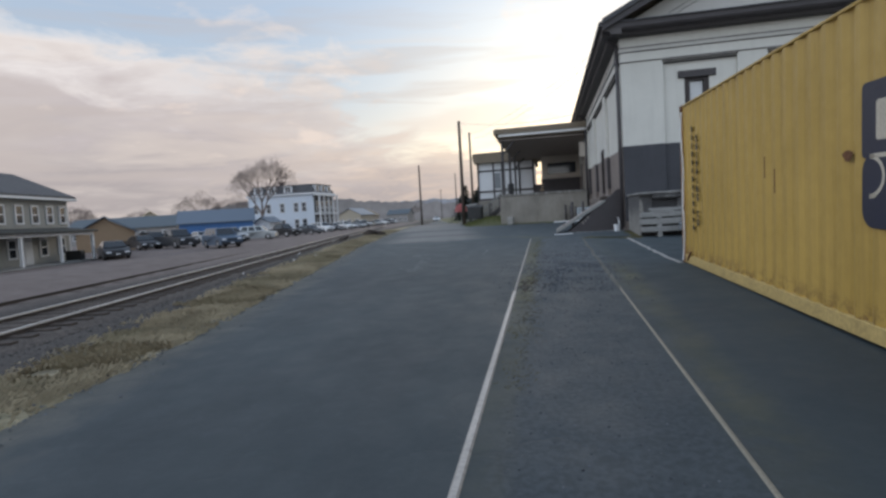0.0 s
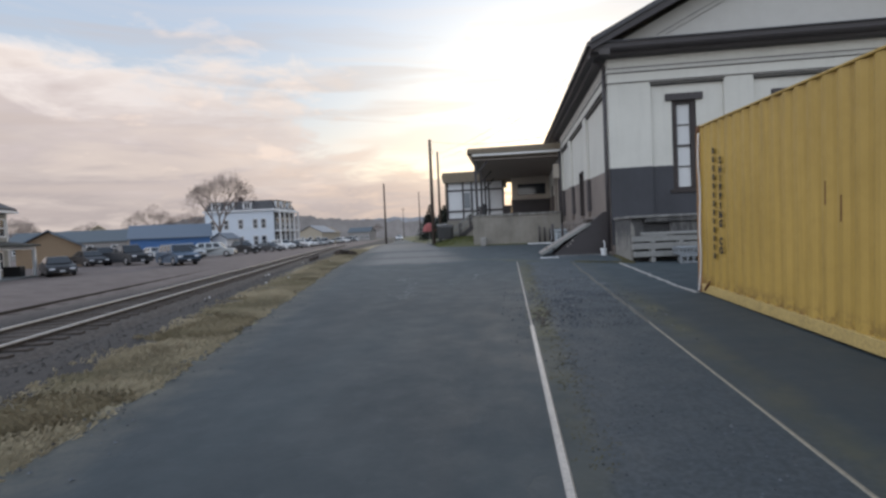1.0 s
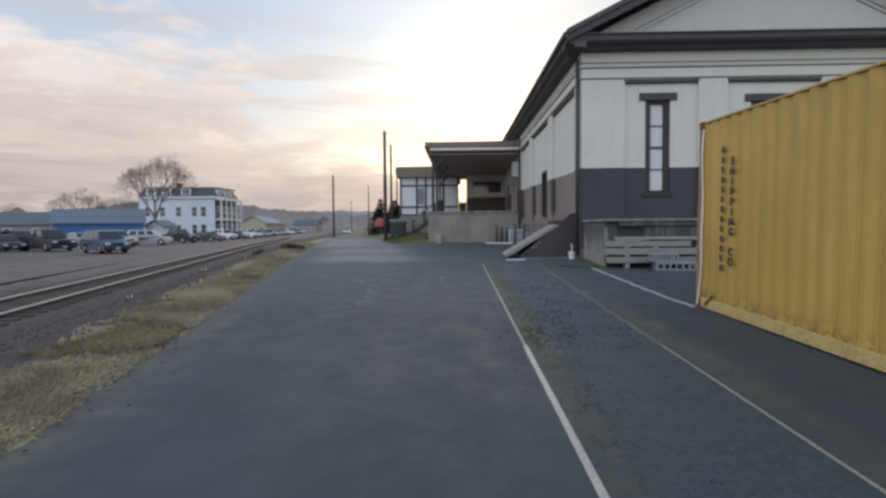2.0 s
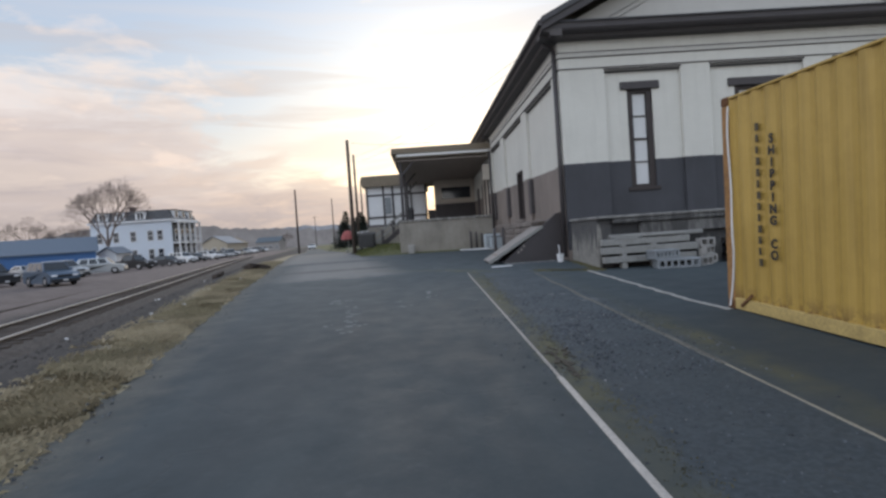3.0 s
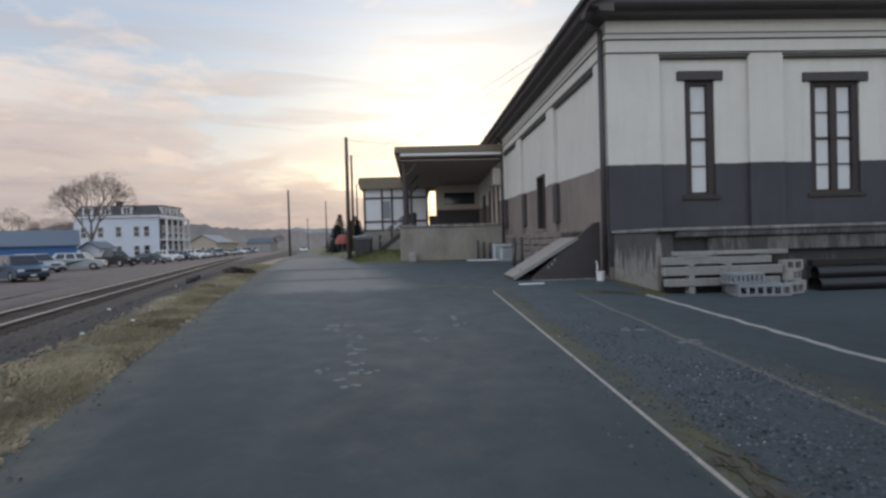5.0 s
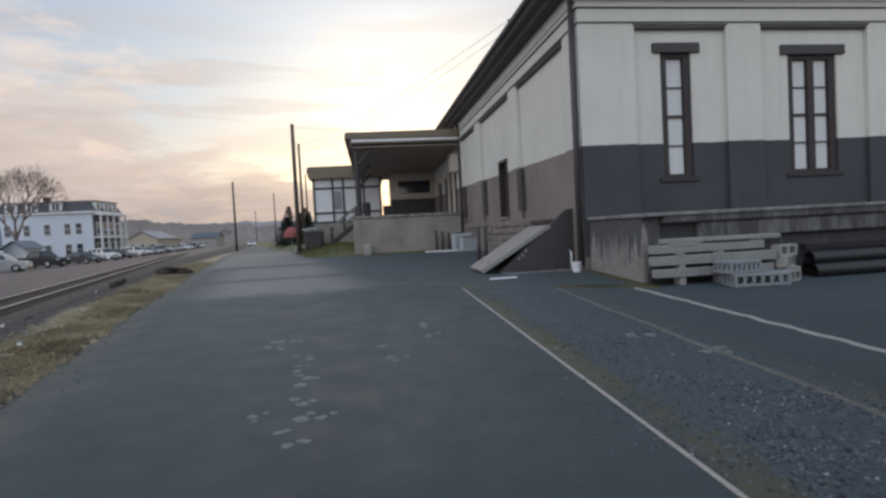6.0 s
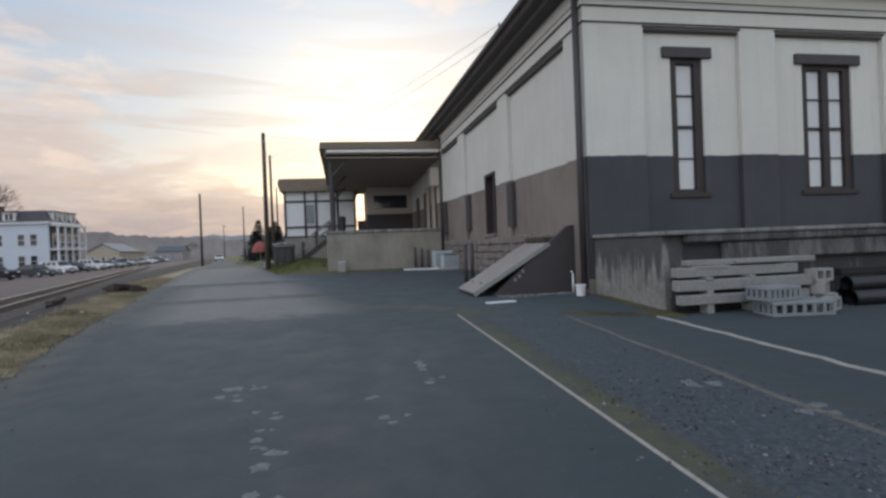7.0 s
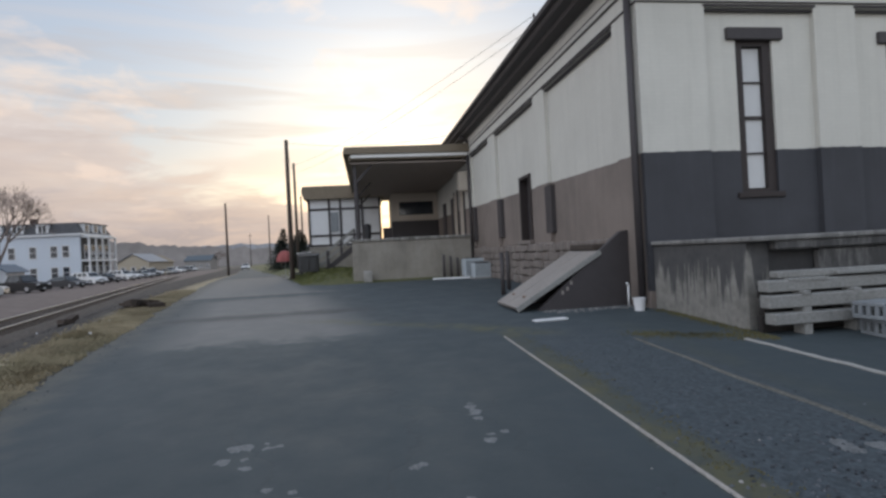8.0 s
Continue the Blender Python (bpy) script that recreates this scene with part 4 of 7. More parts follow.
# its long sides stand slightly out of square
for ob in depot.children_recursive:
    if ob.data.users == 1:
        for v in ob.data.vertices:
            v.co.x -= 0.013 * (v.co.y + 27 - F)


# ---- loading dock, bulkhead ----
DARKCON = make_concrete("dark_weathered_concrete", (0.085, 0.083, 0.082), 0.30)
NOSING = make_concrete("worn_nosing", (0.22, 0.215, 0.205), 0.45)


def build_dock():
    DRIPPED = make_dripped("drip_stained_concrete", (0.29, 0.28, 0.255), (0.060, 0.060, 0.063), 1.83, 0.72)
    # front face coloured darker than the side wall
    FRONTCON = make_dripped("dark_front_concrete", (0.15, 0.145, 0.135), (0.045, 0.045, 0.047), 1.70, 1.0)
    d = thing("loading_dock", (8, 18, 0.6), "stained concrete loading dock with a slab top", "dock")
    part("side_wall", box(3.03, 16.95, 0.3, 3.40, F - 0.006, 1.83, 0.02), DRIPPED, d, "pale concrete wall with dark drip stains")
    part("front_wall", box(3.402, 16.99, 0.3, 13.5, F - 0.006, 1.70), FRONTCON, d, "dark concrete wall")
    part("dock_slab", box(3.402, 16.80, 1.702, 13.6, F - 0.006, 1.832, 0.025), DARKCON, d, "dark weathered slab edge")
    part("dock_nosing", box(2.985, 16.77, 1.834, 13.6, F - 0.004, 1.905, 0.016), NOSING, d, "pale worn concrete nosing")
    part("dock_beam", box(4.1, 16.86, 1.40, 13.4, 16.988, 1.69, 0.02), DARKCON, d)


build_dock()


def build_bulkhead():
    b = thing("cellar_bulkhead", (1.8, 20.6, 0.7), "cellar bulkhead with pale sloping board hatch and dark sides", "bulkhead")
    y0, y1 = 20.15, 21.65
    part("side_wall", prism([(0.80, 0.5), (2.93, 0.5), (2.93, 2.16), (2.78, 2.14), (2.36, 1.80)], "y", y0, y0 + 0.12), TRIM_DARK, b, "dark tarred side")
    part("side_wall", prism([(0.80, 0.5), (2.93, 0.5), (2.93, 1.80), (2.36, 1.80)], "y", y1 - 0.12, y1), TRIM_DARK, b)
    part("back_block", box(2.36, y0 + 0.125, 0.6, 2.90, y1 - 0.125, 1.74), STONE, b)
    for k in range(2):
        bm = beam((0.62, y0 + 0.36 + k * 0.76, 0.76), (2.30, y0 + 0.36 + k * 0.76, 1.76), 0.74, 0.06)
        part("hatch", bm, PLYWOOD, b, "pale board hatch")
    for k in range(2):
        part("hatch_handle", box(0.86, y0 + 0.30 + k * 0.76, 0.925, 0.98, y0 + 0.42 + k * 0.76, 0.965, 0.008), RUST, b, "rusted pull handle")
    for ux, uz in ((1.62, 1.05), (1.70, 1.16), (1.52, 0.98)):
        part("paint_fleck", box(ux, y0 - 0.004, uz, ux + 0.05, y0 - 0.001, uz + 0.075), PLYWOOD, b, "pale scraped fleck")
    part("curb", beam((0.62, y0 - 0.01, 0.74), (2.34, y0 - 0.01, 1.76), 0.07, 0.09), GREYWOOD, b)
    part("coping", box(2.26, y0 + 0.13, 1.80, 2.88, y1 - 0.13, 1.92, 0.02), TIE, b)


build_bulkhead()


# ---- canopy, platform and the half-timbered shed ----
FASCIAWHITE = simple("white_fascia_paint", (0.80, 0.79, 0.76), 0.6, vary=0.06)


def build_canopy():
    pf = thing("platform", (0, 40, 0.7), "raised beige stucco loading platform", "platform")
    part("platform_wall", box(-2.75, 34.70, 0.2, W - 0.1, 52.0, 2.56, 0.02), STUCCO, pf)
    part("platform_slab", box(-2.80, 34.64, 2.562, W - 0.1, 52.0, 2.68, 0.015), CONCRETE, pf)
    c = thing("platform_canopy", (0, 40, 2.7), "flat brown canopy roof with white-edged fascia over the platform", "canopy")
    part("roof_slab", prism([(-2.95, 6.45), (-2.90, 6.76), (2.72, 6.80), (2.72, 6.45)], "y", 34.50, 52.0), ROOFBROWN, c)
    part("fascia", box(-2.72, 34.68, 6.20, 2.72, 34.76, 6.447), ROOFBROWN, c)
    part("fascia_strip", box(-2.62, 34.56, 6.29, 2.80, 34.676, 6.42), FASCIAWHITE, c, "white fascia strip")
    part("fascia", box(-2.74, 34.76, 6.10, -2.66, 52.0, 6.447), ROOFBROWN, c)
    part("soffit", box(-2.655, 34.77, 6.05, W - 0.1, 52.0, 6.115), SOFFIT, c)
    for yy in (35.0, 41.0, 47.0):
        part("column", box(-2.56, yy, 2.685, -2.40, yy + 0.16, 6.045, 0.012), TRIM_DARK, c)
        part("brace", beam((-2.48, yy + 0.08, 5.2), (-1.7, yy + 0.08, 6.04), 0.1, 0.1), TRIM_DARK, c)


build_canopy()


CREAM = simple("cream_wall_paint", (0.50, 0.45, 0.385), 0.75, vary=0.1)


def build_shed():
    y = 49.0
    s = thing("timbered_shed", (-3.2, 52, 0.6), "half-timbered shed with white panels and dark frame", "shed")
    x0, x1 = -6.0, -0.95
    part("base", box(x0, y, 0.2, x1, y + 8, 2.72), STUCCO, s)
    part("wall", box(x0 + 0.05, y + 0.06, 2.722, x1 - 0.05, y + 8, 6.0), WHITE, s, "white panels")
    for xx in (x0, -4.62, -3.85, -2.35, x1 - 0.16):
        part("post", box(xx, y, 2.73, xx + 0.15, y + 0.058, 6.0), TRIM_DARK, s)
    for zz in (2.73, 3.42, 5.25):
        part("timber_rail", box(x0 + 0.152, y + 0.006, zz, x1 - 0.165, y + 0.059, zz + 0.15), TRIM_DARK, s)
    part("window", box(-4.45, y - 0.02, 3.75, -3.95, y + 0.055, 5.1), GREYPLASTIC, s)
    part("west_post", box(x0 - 0.06, y + 0.1, 2.73, x0 + 0.049, y + 8, 3.0), TRIM_DARK, s)
    part("roof", prism([(x0 - 0.35, 6.55), (x0 - 0.25, 6.9), (x1 + 0.2, 6.95), (x1 + 0.2, 6.02), (x0 - 0.2, 6.02)], "y", y - 0.4, y + 8.4), ROOFBROWN, s)
    # the bay beyond, under the canopy
    o = thing("ticket_bay", (1.3, 48, 2.7), "beige bay with a wide dark window under the canopy", "bay")
    xa, xb = -0.28, W - 0.12
    part("low_wall", box(-0.94, 46.95, 2.69, xa - 0.06, 47.1, 3.75), TRIM_DARK, o)
    part("wall", wall_cells(xa, xb, 2.69, 6.04, [(xa + 0.5, xb - 0.3, 4.55, 5.45)], 47.0, 47.25, "x"), CREAM, o)
    part("window", box(xa + 0.5, 47.12, 4.55, xb - 0.3, 47.16, 5.45), GLASS, o)
    part("dado", box(xa - 0.05, 46.9, 2.69, xb, 46.998, 4.15), TRIM_DARK, o)
    part("sill", box(xa - 0.03, 46.86, 4.16, xb, 46.996, 4.40), CREAM, o)
    part("side_wall", box(xa, 47.252, 2.69, xa + 0.2, 51, 6.04), CREAM, o)
    part("door", box(W - 0.16, 40.0, 2.69, W - 0.11, 41.1, 4.9), TRIM_DARK, o)
    # office wing: the depot's lower continuation
    wg = thing("depot_wing", (6, 44, 0.6), "cream wing of the depot behind the canopy", "building")
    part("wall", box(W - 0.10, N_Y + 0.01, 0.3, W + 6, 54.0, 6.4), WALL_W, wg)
    for yy in (40.0, 43.2):
        w = part("doorway", box(W - 0.15, yy, 2.70, W - 0.102, yy + 1.15, 4.9), TRIM_DARK, wg)
    part("roof", box(W - 0.1, N_Y + 0.32, 6.402, W + 6.3, 54.3, 6.8), ROOFBROWN, wg)
    # pale door leaves and a meter box on the wall under the canopy
    for yy in (36.3, 38.1):
        dr = part("door", box(W - 0.30, yy, 2.70, W - 0.24, yy + 0.95, 4.95, 0.01), CREAM, wg, "pale painted door")
        part("door_frame", box(W - 0.31, yy - 0.12, 2.70, W - 0.22, yy - 0.002, 5.08), TRIM_DARK, dr)
        part("door_frame", box(W - 0.31, yy + 0.952, 2.70, W - 0.22, yy + 1.07, 5.08), TRIM_DARK, dr)
    mb = part("meter_box", box(2.30, 35.3, 4.75, 2.73, 35.75, 5.65, 0.03), CREAM, wg, "grey metal meter box")


build_shed()


# ---- things round the depot ----
def ground_at(x, y, up=0.0):
    return (x, y, ground_z(x, y) + up)


def edging():
    bm = bmesh.new()
    pts = [(2.60 + 0.22 * k / 40, 16.45 - 5.85 * k / 40) for k in range(41)]
    prev = None
    for k, (x, y) in enumerate(pts):
        w = 0.036 + 0.026 * noise.noise((k * 0.9, 1, 1))
        x += 0.045 * noise.noise((k * 0.45, 5, 2))
        z = ground_z(x, y)
        row = [bm.verts.new((x - w, y, z - 0.03)), bm.verts.new((x - w, y, z + 0.018)), bm.verts.new((x + w, y, z + 0.018)), bm.verts.new((x + w, y, z - 0.03))]
        if prev:
            for q in range(3):
                bm.faces.new((prev[q], prev[q + 1], row[q + 1], row[q]))
        prev = row
    part("edging_strip", bm, simple("pale_edging", (0.33, 0.32, 0.30), 0.85, 0, 0.3, 4, 40), None, "pale worn concrete edging strip in the asphalt", category="edging")


edging()


NEARBLACK = simple("near_black_timber", (0.022, 0.019, 0.017), 0.85)


def timber(x0, x1, y, z0, h, d, turn=0.0, mat=None, label="long grey weathered timber stacked against the dock"):
    t = part("timber", beam((x0, y - turn, z0 + h / 2), (x1, y + turn, z0 + h / 2), d, h), mat or GREYWOOD, None, label, category="timber", group="timbers by the dock")
    bv = bmesh.new()
    bv.from_mesh(t.data)
    bmesh.ops.bevel(bv, geom=list(bv.edges), offset=0.012, segments=1, affect="EDGES")
    bv.to_mesh(t.data)
    bv.free()
    return t


zt = ground_z(4, 16.4)
for k, (xa, xb, yy, zz, hh, tw) in enumerate(((3.00, 5.30, 16.52, 0.15, 0.15, 0.02), (2.98, 5.34, 16.54, 0.36, 0.17, -0.02), (2.99, 5.20, 16.62, 0.57, 0.15, 0.03), (3.25, 5.55, 16.68, 0.74, 0.09, -0.02))):
    timber(xa, xb, yy, zt + zz, hh, 0.19, tw)
# added near-black row: its colour gives the deep shade between the timbers
for xa, xb, zz, hh in ((3.03, 5.26, 0.02, 0.22), (3.06, 5.30, 0.25, 0.21), (3.04, 5.18, 0.47, 0.20)):
    timber(xa, xb, 16.73, zt + zz, hh, 0.10, mat=NEARBLACK, label="near-black timber added for the shade in the stack's gaps")
for xx in (3.45, 4.2):
    for zz, hh in ((0.0, 0.152), (0.298, 0.064), (0.528, 0.044)):
        part("timber_block", box(xx, 16.44, zt + zz - 0.01, xx + 0.12, 16.64, zt + zz + hh, 0.008), GREYWOOD, None, "short grey wood block between stacked timbers", category="block", group="blocks under the timbers")
for k, (zz, sx) in enumerate(((0.69, 0.0), (0.72, 0.25))):
    part("timber_offcut", box(3.3 + sx * 3, 16.5, zt + zz + 0.005 + 0.03 * k, 3.9 + sx * 4, 16.60, zt + zz + 0.05 + 0.03 * k, 0.006), GREYWOOD, None, "short grey board lying on the stacked timbers", category="board")


def crate(at, w, d, h, spin):
    """A grey slotted crate."""
    c = thing("slotted_crate", at, "pale grey slotted plastic crate on the asphalt", "crate", "crates by the dock")
    m = pose(0, 0, 0, 0, 0, spin)

    def add(name, bm):
        bmesh.ops.transform(bm, matrix=Matrix.Translation(at) @ m, verts=bm.verts)
        part(name, bm, GREYPLASTIC, c)

    add("top_rim", box(-w / 2, -d / 2, h - 0.05, w / 2, d / 2, h, 0.008))
    add("base_rim", box(-w / 2, -d / 2, 0, w / 2, d / 2, 0.05, 0.008))
    n = 7
    for k in range(n):
        u = -w / 2 + (w - 0.05) * k / (n - 1)
        for v in (-d / 2, d / 2 - 0.03):
            add("slat", box(u, v, 0.05, u + 0.05, v + 0.03, h - 0.05))
    for k in (1, 2, 3):
        v = -d / 2 + d * k / 4
        for u in (-w / 2, w / 2 - 0.03):
            add("slat", box(u, v - 0.025, 0.05, u + 0.03, v + 0.025, h - 0.05))
    return c


crate(ground_at(4.55, 15.98), 0.95, 0.5, 0.22, -8)
crate(ground_at(4.30, 16.08, 0.222), 0.62, 0.42, 0.21, 6)


def cinder_block(at, spin):
    bm = wall_cells(-0.2, 0.2, 0, 0.2, [(-0.165, -0.02, 0.035, 0.165), (0.02, 0.165, 0.035, 0.165)], -0.1, 0.1, "x")
    ob = part("concrete_block", bm, CONCRETE_PALE, None, "pale hollow concrete block beside the stacked timbers", category="block", group="concrete blocks")
    ob.matrix_basis = pose(*at, 0, 0, spin)


CONCRETE_PALE = make_concrete("pale_block", (0.42, 0.41, 0.39), 0.2)
cinder_block(ground_at(5.30, 16.1, 0.0), 25)
cinder_block(ground_at(5.62, 16.55, 0.0), -10)
cinder_block(ground_at(5.60, 16.55, 0.202), 35)
cinder_block(ground_at(5.58, 16.55, 0.404), 10)
PIPEBLACK = simple("black_pipe_plastic", (0.018, 0.018, 0.020), 0.38, vary=0.3)
for k, (yy, zz, xa, xb) in enumerate(((16.32, 0.125, 5.95, 8.9), (16.58, 0.125, 6.05, 9.3), (16.45, 0.338, 6.0, 9.0))):
    bm = cyl((xa, yy, ground_z(7, yy) + zz), (xb, yy + 0.06, ground_z(7, yy) + zz), 0.125, n=16, caps=False)
    cyl((xa, yy, ground_z(7, yy) + zz), (xb, yy + 0.06, ground_z(7, yy) + zz), 0.105, n=16, caps=False, bm=bm)
    part("black_pipe", bm, PIPEBLACK, None, "black drain pipe lying by the dock", smooth=True, category="pipe", group="black pipes")
timber(6.1, 9.4, 16.74, ground_z(7, 16.7) + 0.46, 0.12, 0.16, 0.03, NEARBLACK, "near-black timber lying on black pipes")

# a white sliver on the pipe imitates a glint
part("pipe_glint", beam((7.75, 16.28, ground_z(7, 16.3) + 0.462), (7.9, 16.36, ground_z(7, 16.3) + 0.47), 0.06, 0.012), WHITE, None, "small white piece standing in for a glint on a black pipe", category="litter")
# vent pipe and bucket at the corner
bm = cyl(ground_at(2.76, 19.9, -0.02), ground_at(2.76, 19.9, 0.42), 0.020, n=10)
cyl(ground_at(2.76, 19.9, 0.42), ground_at(2.72, 19.87, 0.46), 0.020, n=10, bm=bm)
part("vent_pipe", bm, WHITE, None, "thin white plastic vent pipe at the wall foot", smooth=True, category="pipe")
bk = thing("bucket", ground_at(2.62, 19.22), "small white plastic bucket on the ground", "bucket")
part("body", cyl(ground_at(2.62, 19.22), ground_at(2.62, 19.22, 0.21), 0.085, 0.105, n=16), WHITE, bk, smooth=False)
part("rim", cyl(ground_at(2.62, 19.22, 0.211), ground_at(2.62, 19.22, 0.235), 0.115, n=16), WHITE, bk)
bd = part("board", prism([(0.55, 18.70), (1.12, 18.78), (1.10, 18.95), (0.80, 18.90), (0.52, 18.86)], "z", ground_z(0.8, 18.8) + 0.012, ground_z(0.8, 18.8) + 0.035), WHITE, None, "flat white board scrap on the asphalt", category="board")

# posts, condenser and lumber by the platform
for k in range(3):
    x = 1.28 + 0.31 * k
    part("bollard", cyl(ground_at(x, 34.35, -0.1), ground_at(x, 34.35, 1.0 - 0.08 * k), 0.06, 0.055, n=10), TRIM_DARK, None, "dark wooden post before the platform", smooth=True, category="post", group="dark posts")
for x, y in ((1.32, 23.9), (1.84, 25.3)):
    part("bollard", cyl(ground_at(x, y, -0.1), ground_at(x, y, 1.1), 0.06, 0.055, n=10), TRIM_DARK, None, "dark wooden post beside the bulkhead", smooth=True, category="post", group="dark posts")


def condenser(x, y, w=0.85, d=0.75, h=0.8):
    z = ground_z(x, y)
    c = thing("air_conditioner", (x, y, z), "pale blue-grey outdoor air conditioner unit on a pad", "air conditioner", "condensers")
    part("pad", box(x - w / 2 - 0.08, y - d / 2 - 0.08, z - 0.05, x + w / 2 + 0.08, y + d / 2 + 0.08, z + 0.06), CONCRETE_PALE, c)
    part("case", box(x - w / 2, y - d / 2, z + 0.062, x + w / 2, y + d / 2, z + h, 0.03), ACGREY, c)
    part("fan_guard", cyl((x, y, z + h + 0.001), (x, y, z + h + 0.03), 0.3, n=20), DARK, c)
    for k in range(8):
        zz = z + 0.14 + k * 0.075
        part("louvre", box(x - w / 2 + 0.06, y - d / 2 - 0.012, zz, x + w / 2 - 0.06, y - d / 2 - 0.001, zz + 0.035), GREYPLASTIC, c)


ACGREY = simple("condenser_enamel", (0.42, 0.47, 0.50), 0.45, vary=0.08)
condenser(2.32, 33.0)
condenser(2.40, 31.7, 0.7, 0.6, 0.62)
part("lumber", beam(ground_at(0.55, 32.6, 0.05), ground_at(2.0, 32.1, 0.05), 0.2, 0.06), WHITE, None, "white painted plank on the asphalt", category="plank")
part("lumber", beam(ground_at(0.9, 32.95, 0.04), ground_at(2.1, 32.5, 0.04), 0.12, 0.06), GREYWOOD, None, "grey plank on the asphalt", category="plank")
part("white_box", box(-2.30, 34.12, ground_z(-2, 34.2) - 0.02, -1.93, 34.5, ground_z(-2, 34.2) + 0.48, 0.03), CONCRETE_PALE, None, "pale weathered box standing before the platform wall", category="box")


tc = thing("trash_barrel", (-2.05, 35.25, 2.685), "dark plastic trash barrel on the platform edge", "barrel")
part("body", cyl((-2.05, 35.25, 2.685), (-2.05, 35.25, 3.30), 0.17, 0.20, n=18), DARK, tc, smooth=False)
part("lid", cyl((-2.05, 35.25, 3.302), (-2.05, 35.25, 3.38), 0.22, 0.12, n=18), DARK, tc)


def build_stairs():
    y0, y1 = 43.8, 45.2
    s = thing("wooden_stairs", (-4.0, 44.5, 0.8), "dark wooden stairs with handrails beside the platform", "stairs")
    n = 10
    zt, zb, xt, xb = 2.66, 0.78, -2.80, -5.3
    for k in range(n):
        x = xt + (xb - xt) * (k + 0.5) / n
        z = zt + (zb - zt) * (k + 0.5) / n
        part("tread", box(x - 0.16, y0 + 0.06, z - 0.025, x + 0.16, y1 - 0.06, z + 0.02), GREYWOOD, s)
    for yy in (y0, y1):
        part("stringer", beam((xt, yy, zt - 0.12), (xb, yy, zb - 0.12), 0.06, 0.28), TRIM_DARK, s)
        part("handrail", beam((xt, yy, zt + 0.95), (xb, yy, zb + 0.95), 0.07, 0.09), GREYWOOD, s)
        part("handrail", beam((xt, yy, zt + 0.5), (xb, yy, zb + 0.5), 0.05, 0.07), GREYWOOD, s)
        for k in range(4):
            x, z = xt + (xb - xt) * k / 3, zt + (zb - zt) * k / 3
            part("baluster", box(x - 0.045, yy - 0.045, z - 0.2, x + 0.045, yy + 0.045, z + 0.98), TRIM_DARK, s)


build_stairs()
BINGREY = simple("grey_bin_plastic", (0.055, 0.056, 0.058), 0.6)


def waste_bin(x, y):
    """A wheeled bin with a sloping lid and boards piled on it."""
    z = ground_z(x, y)
    w = thing("waste_bin", (x, y, z), "dark grey waste bin with pale boards piled on its lid", "bin")
    part("body", prism([(y - 0.45, z + 0.16), (y + 0.45, z + 0.16), (y + 0.55, z + 1.15), (y - 0.55, z + 1.02)], "x", x - 0.55, x + 0.55, bevel=0.03), BINGREY, w)
    part("lid", prism([(y - 0.60, z + 1.03), (y + 0.58, z + 1.16), (y + 0.58, z + 1.23), (y - 0.60, z + 1.10)], "x", x - 0.60, x + 0.60, bevel=0.015), BINGREY, w)
    for k in range(3):
        part("rib", box(x - 0.44 + 0.38 * k, y - 0.585, z + 0.30, x - 0.36 + 0.38 * k, y - 0.46, z + 0.95, 0.01), BINGREY, w)
    for sx in (-0.42, 0.42):
        for sy in (-0.32, 0.32):
            part("wheel", cyl((x + sx - 0.03, y + sy, z + 0.09), (x + sx + 0.03, y + sy, z + 0.09), 0.09, n=12), DARK, w)
    for k, (dx, tilt) in enumerate(((-0.25, 0.10), (0.2, -0.14), (0.05, 0.05))):
        part("board", beam((x + dx - 0.4, y - 0.2 + tilt, z + 1.25 + 0.05 * k), (x + dx + 0.4, y - 0.2 - tilt, z + 1.29 + 0.05 * k), 0.16, 0.035), GREYWOOD if k else WHITE, w)


waste_bin(-5.45, 42.6)
REDCLOTH = simple("faded_red_canvas", (0.30, 0.085, 0.08), 0.8, vary=0.15)


def parasol(x, y):
    z = ground_z(x, y)
    p = thing("closed_stall_umbrella", (x, y, z), "faded red canvas umbrella beside the stairs", "umbrella")
    part("pole", cyl((x, y, z - 0.05), (x, y, z + 1.9), 0.025, n=8), GREYWOOD, p)
    bm = bmesh.new()
    prev = None
    for rad, up in ((0.04, 1.86), (0.26, 1.80), (0.46, 1.62), (0.58, 1.38), (0.62, 1.08)):
        ring = [bm.verts.new((x + rad * (1.0 if k % 2 else 0.93) * math.cos(k * math.tau / 16), y + rad * (1.0 if k % 2 else 0.93) * math.sin(k * math.tau / 16), z + up)) for k in range(16)]
        if prev:
            for k in range(16):
                bm.faces.new((prev[k], prev[(k + 1) % 16], ring[(k + 1) % 16], ring[k]))
        else:
            bm.faces.new(ring)
        prev = ring
    part("canopy", bm, REDCLOTH, p)


parasol(-7.9, 50.5)


def junk(name, x, y, size, mat, label, seed):
    random.seed(seed)
    heap = thing(name, ground_at(x, y), label, "debris", "scrap heaps")
    for k in range(9):
        ax = x + random.uniform(-1, 1) * size
        ay = y + random.uniform(-1, 1) * size * 0.6
        a = random.uniform(0, math.tau)
        l = random.uniform(0.3, 0.9) * size
        z = ground_z(ax, ay) + random.uniform(0.03, 0.3 * size)
        bm = beam((ax - l * math.cos(a), ay - l * math.sin(a), z), (ax + l * math.cos(a), ay + l * math.sin(a), z + random.uniform(-0.1, 0.1)), random.uniform(0.06, 0.2), random.uniform(0.05, 0.18))
        part("board", bm, mat, heap)


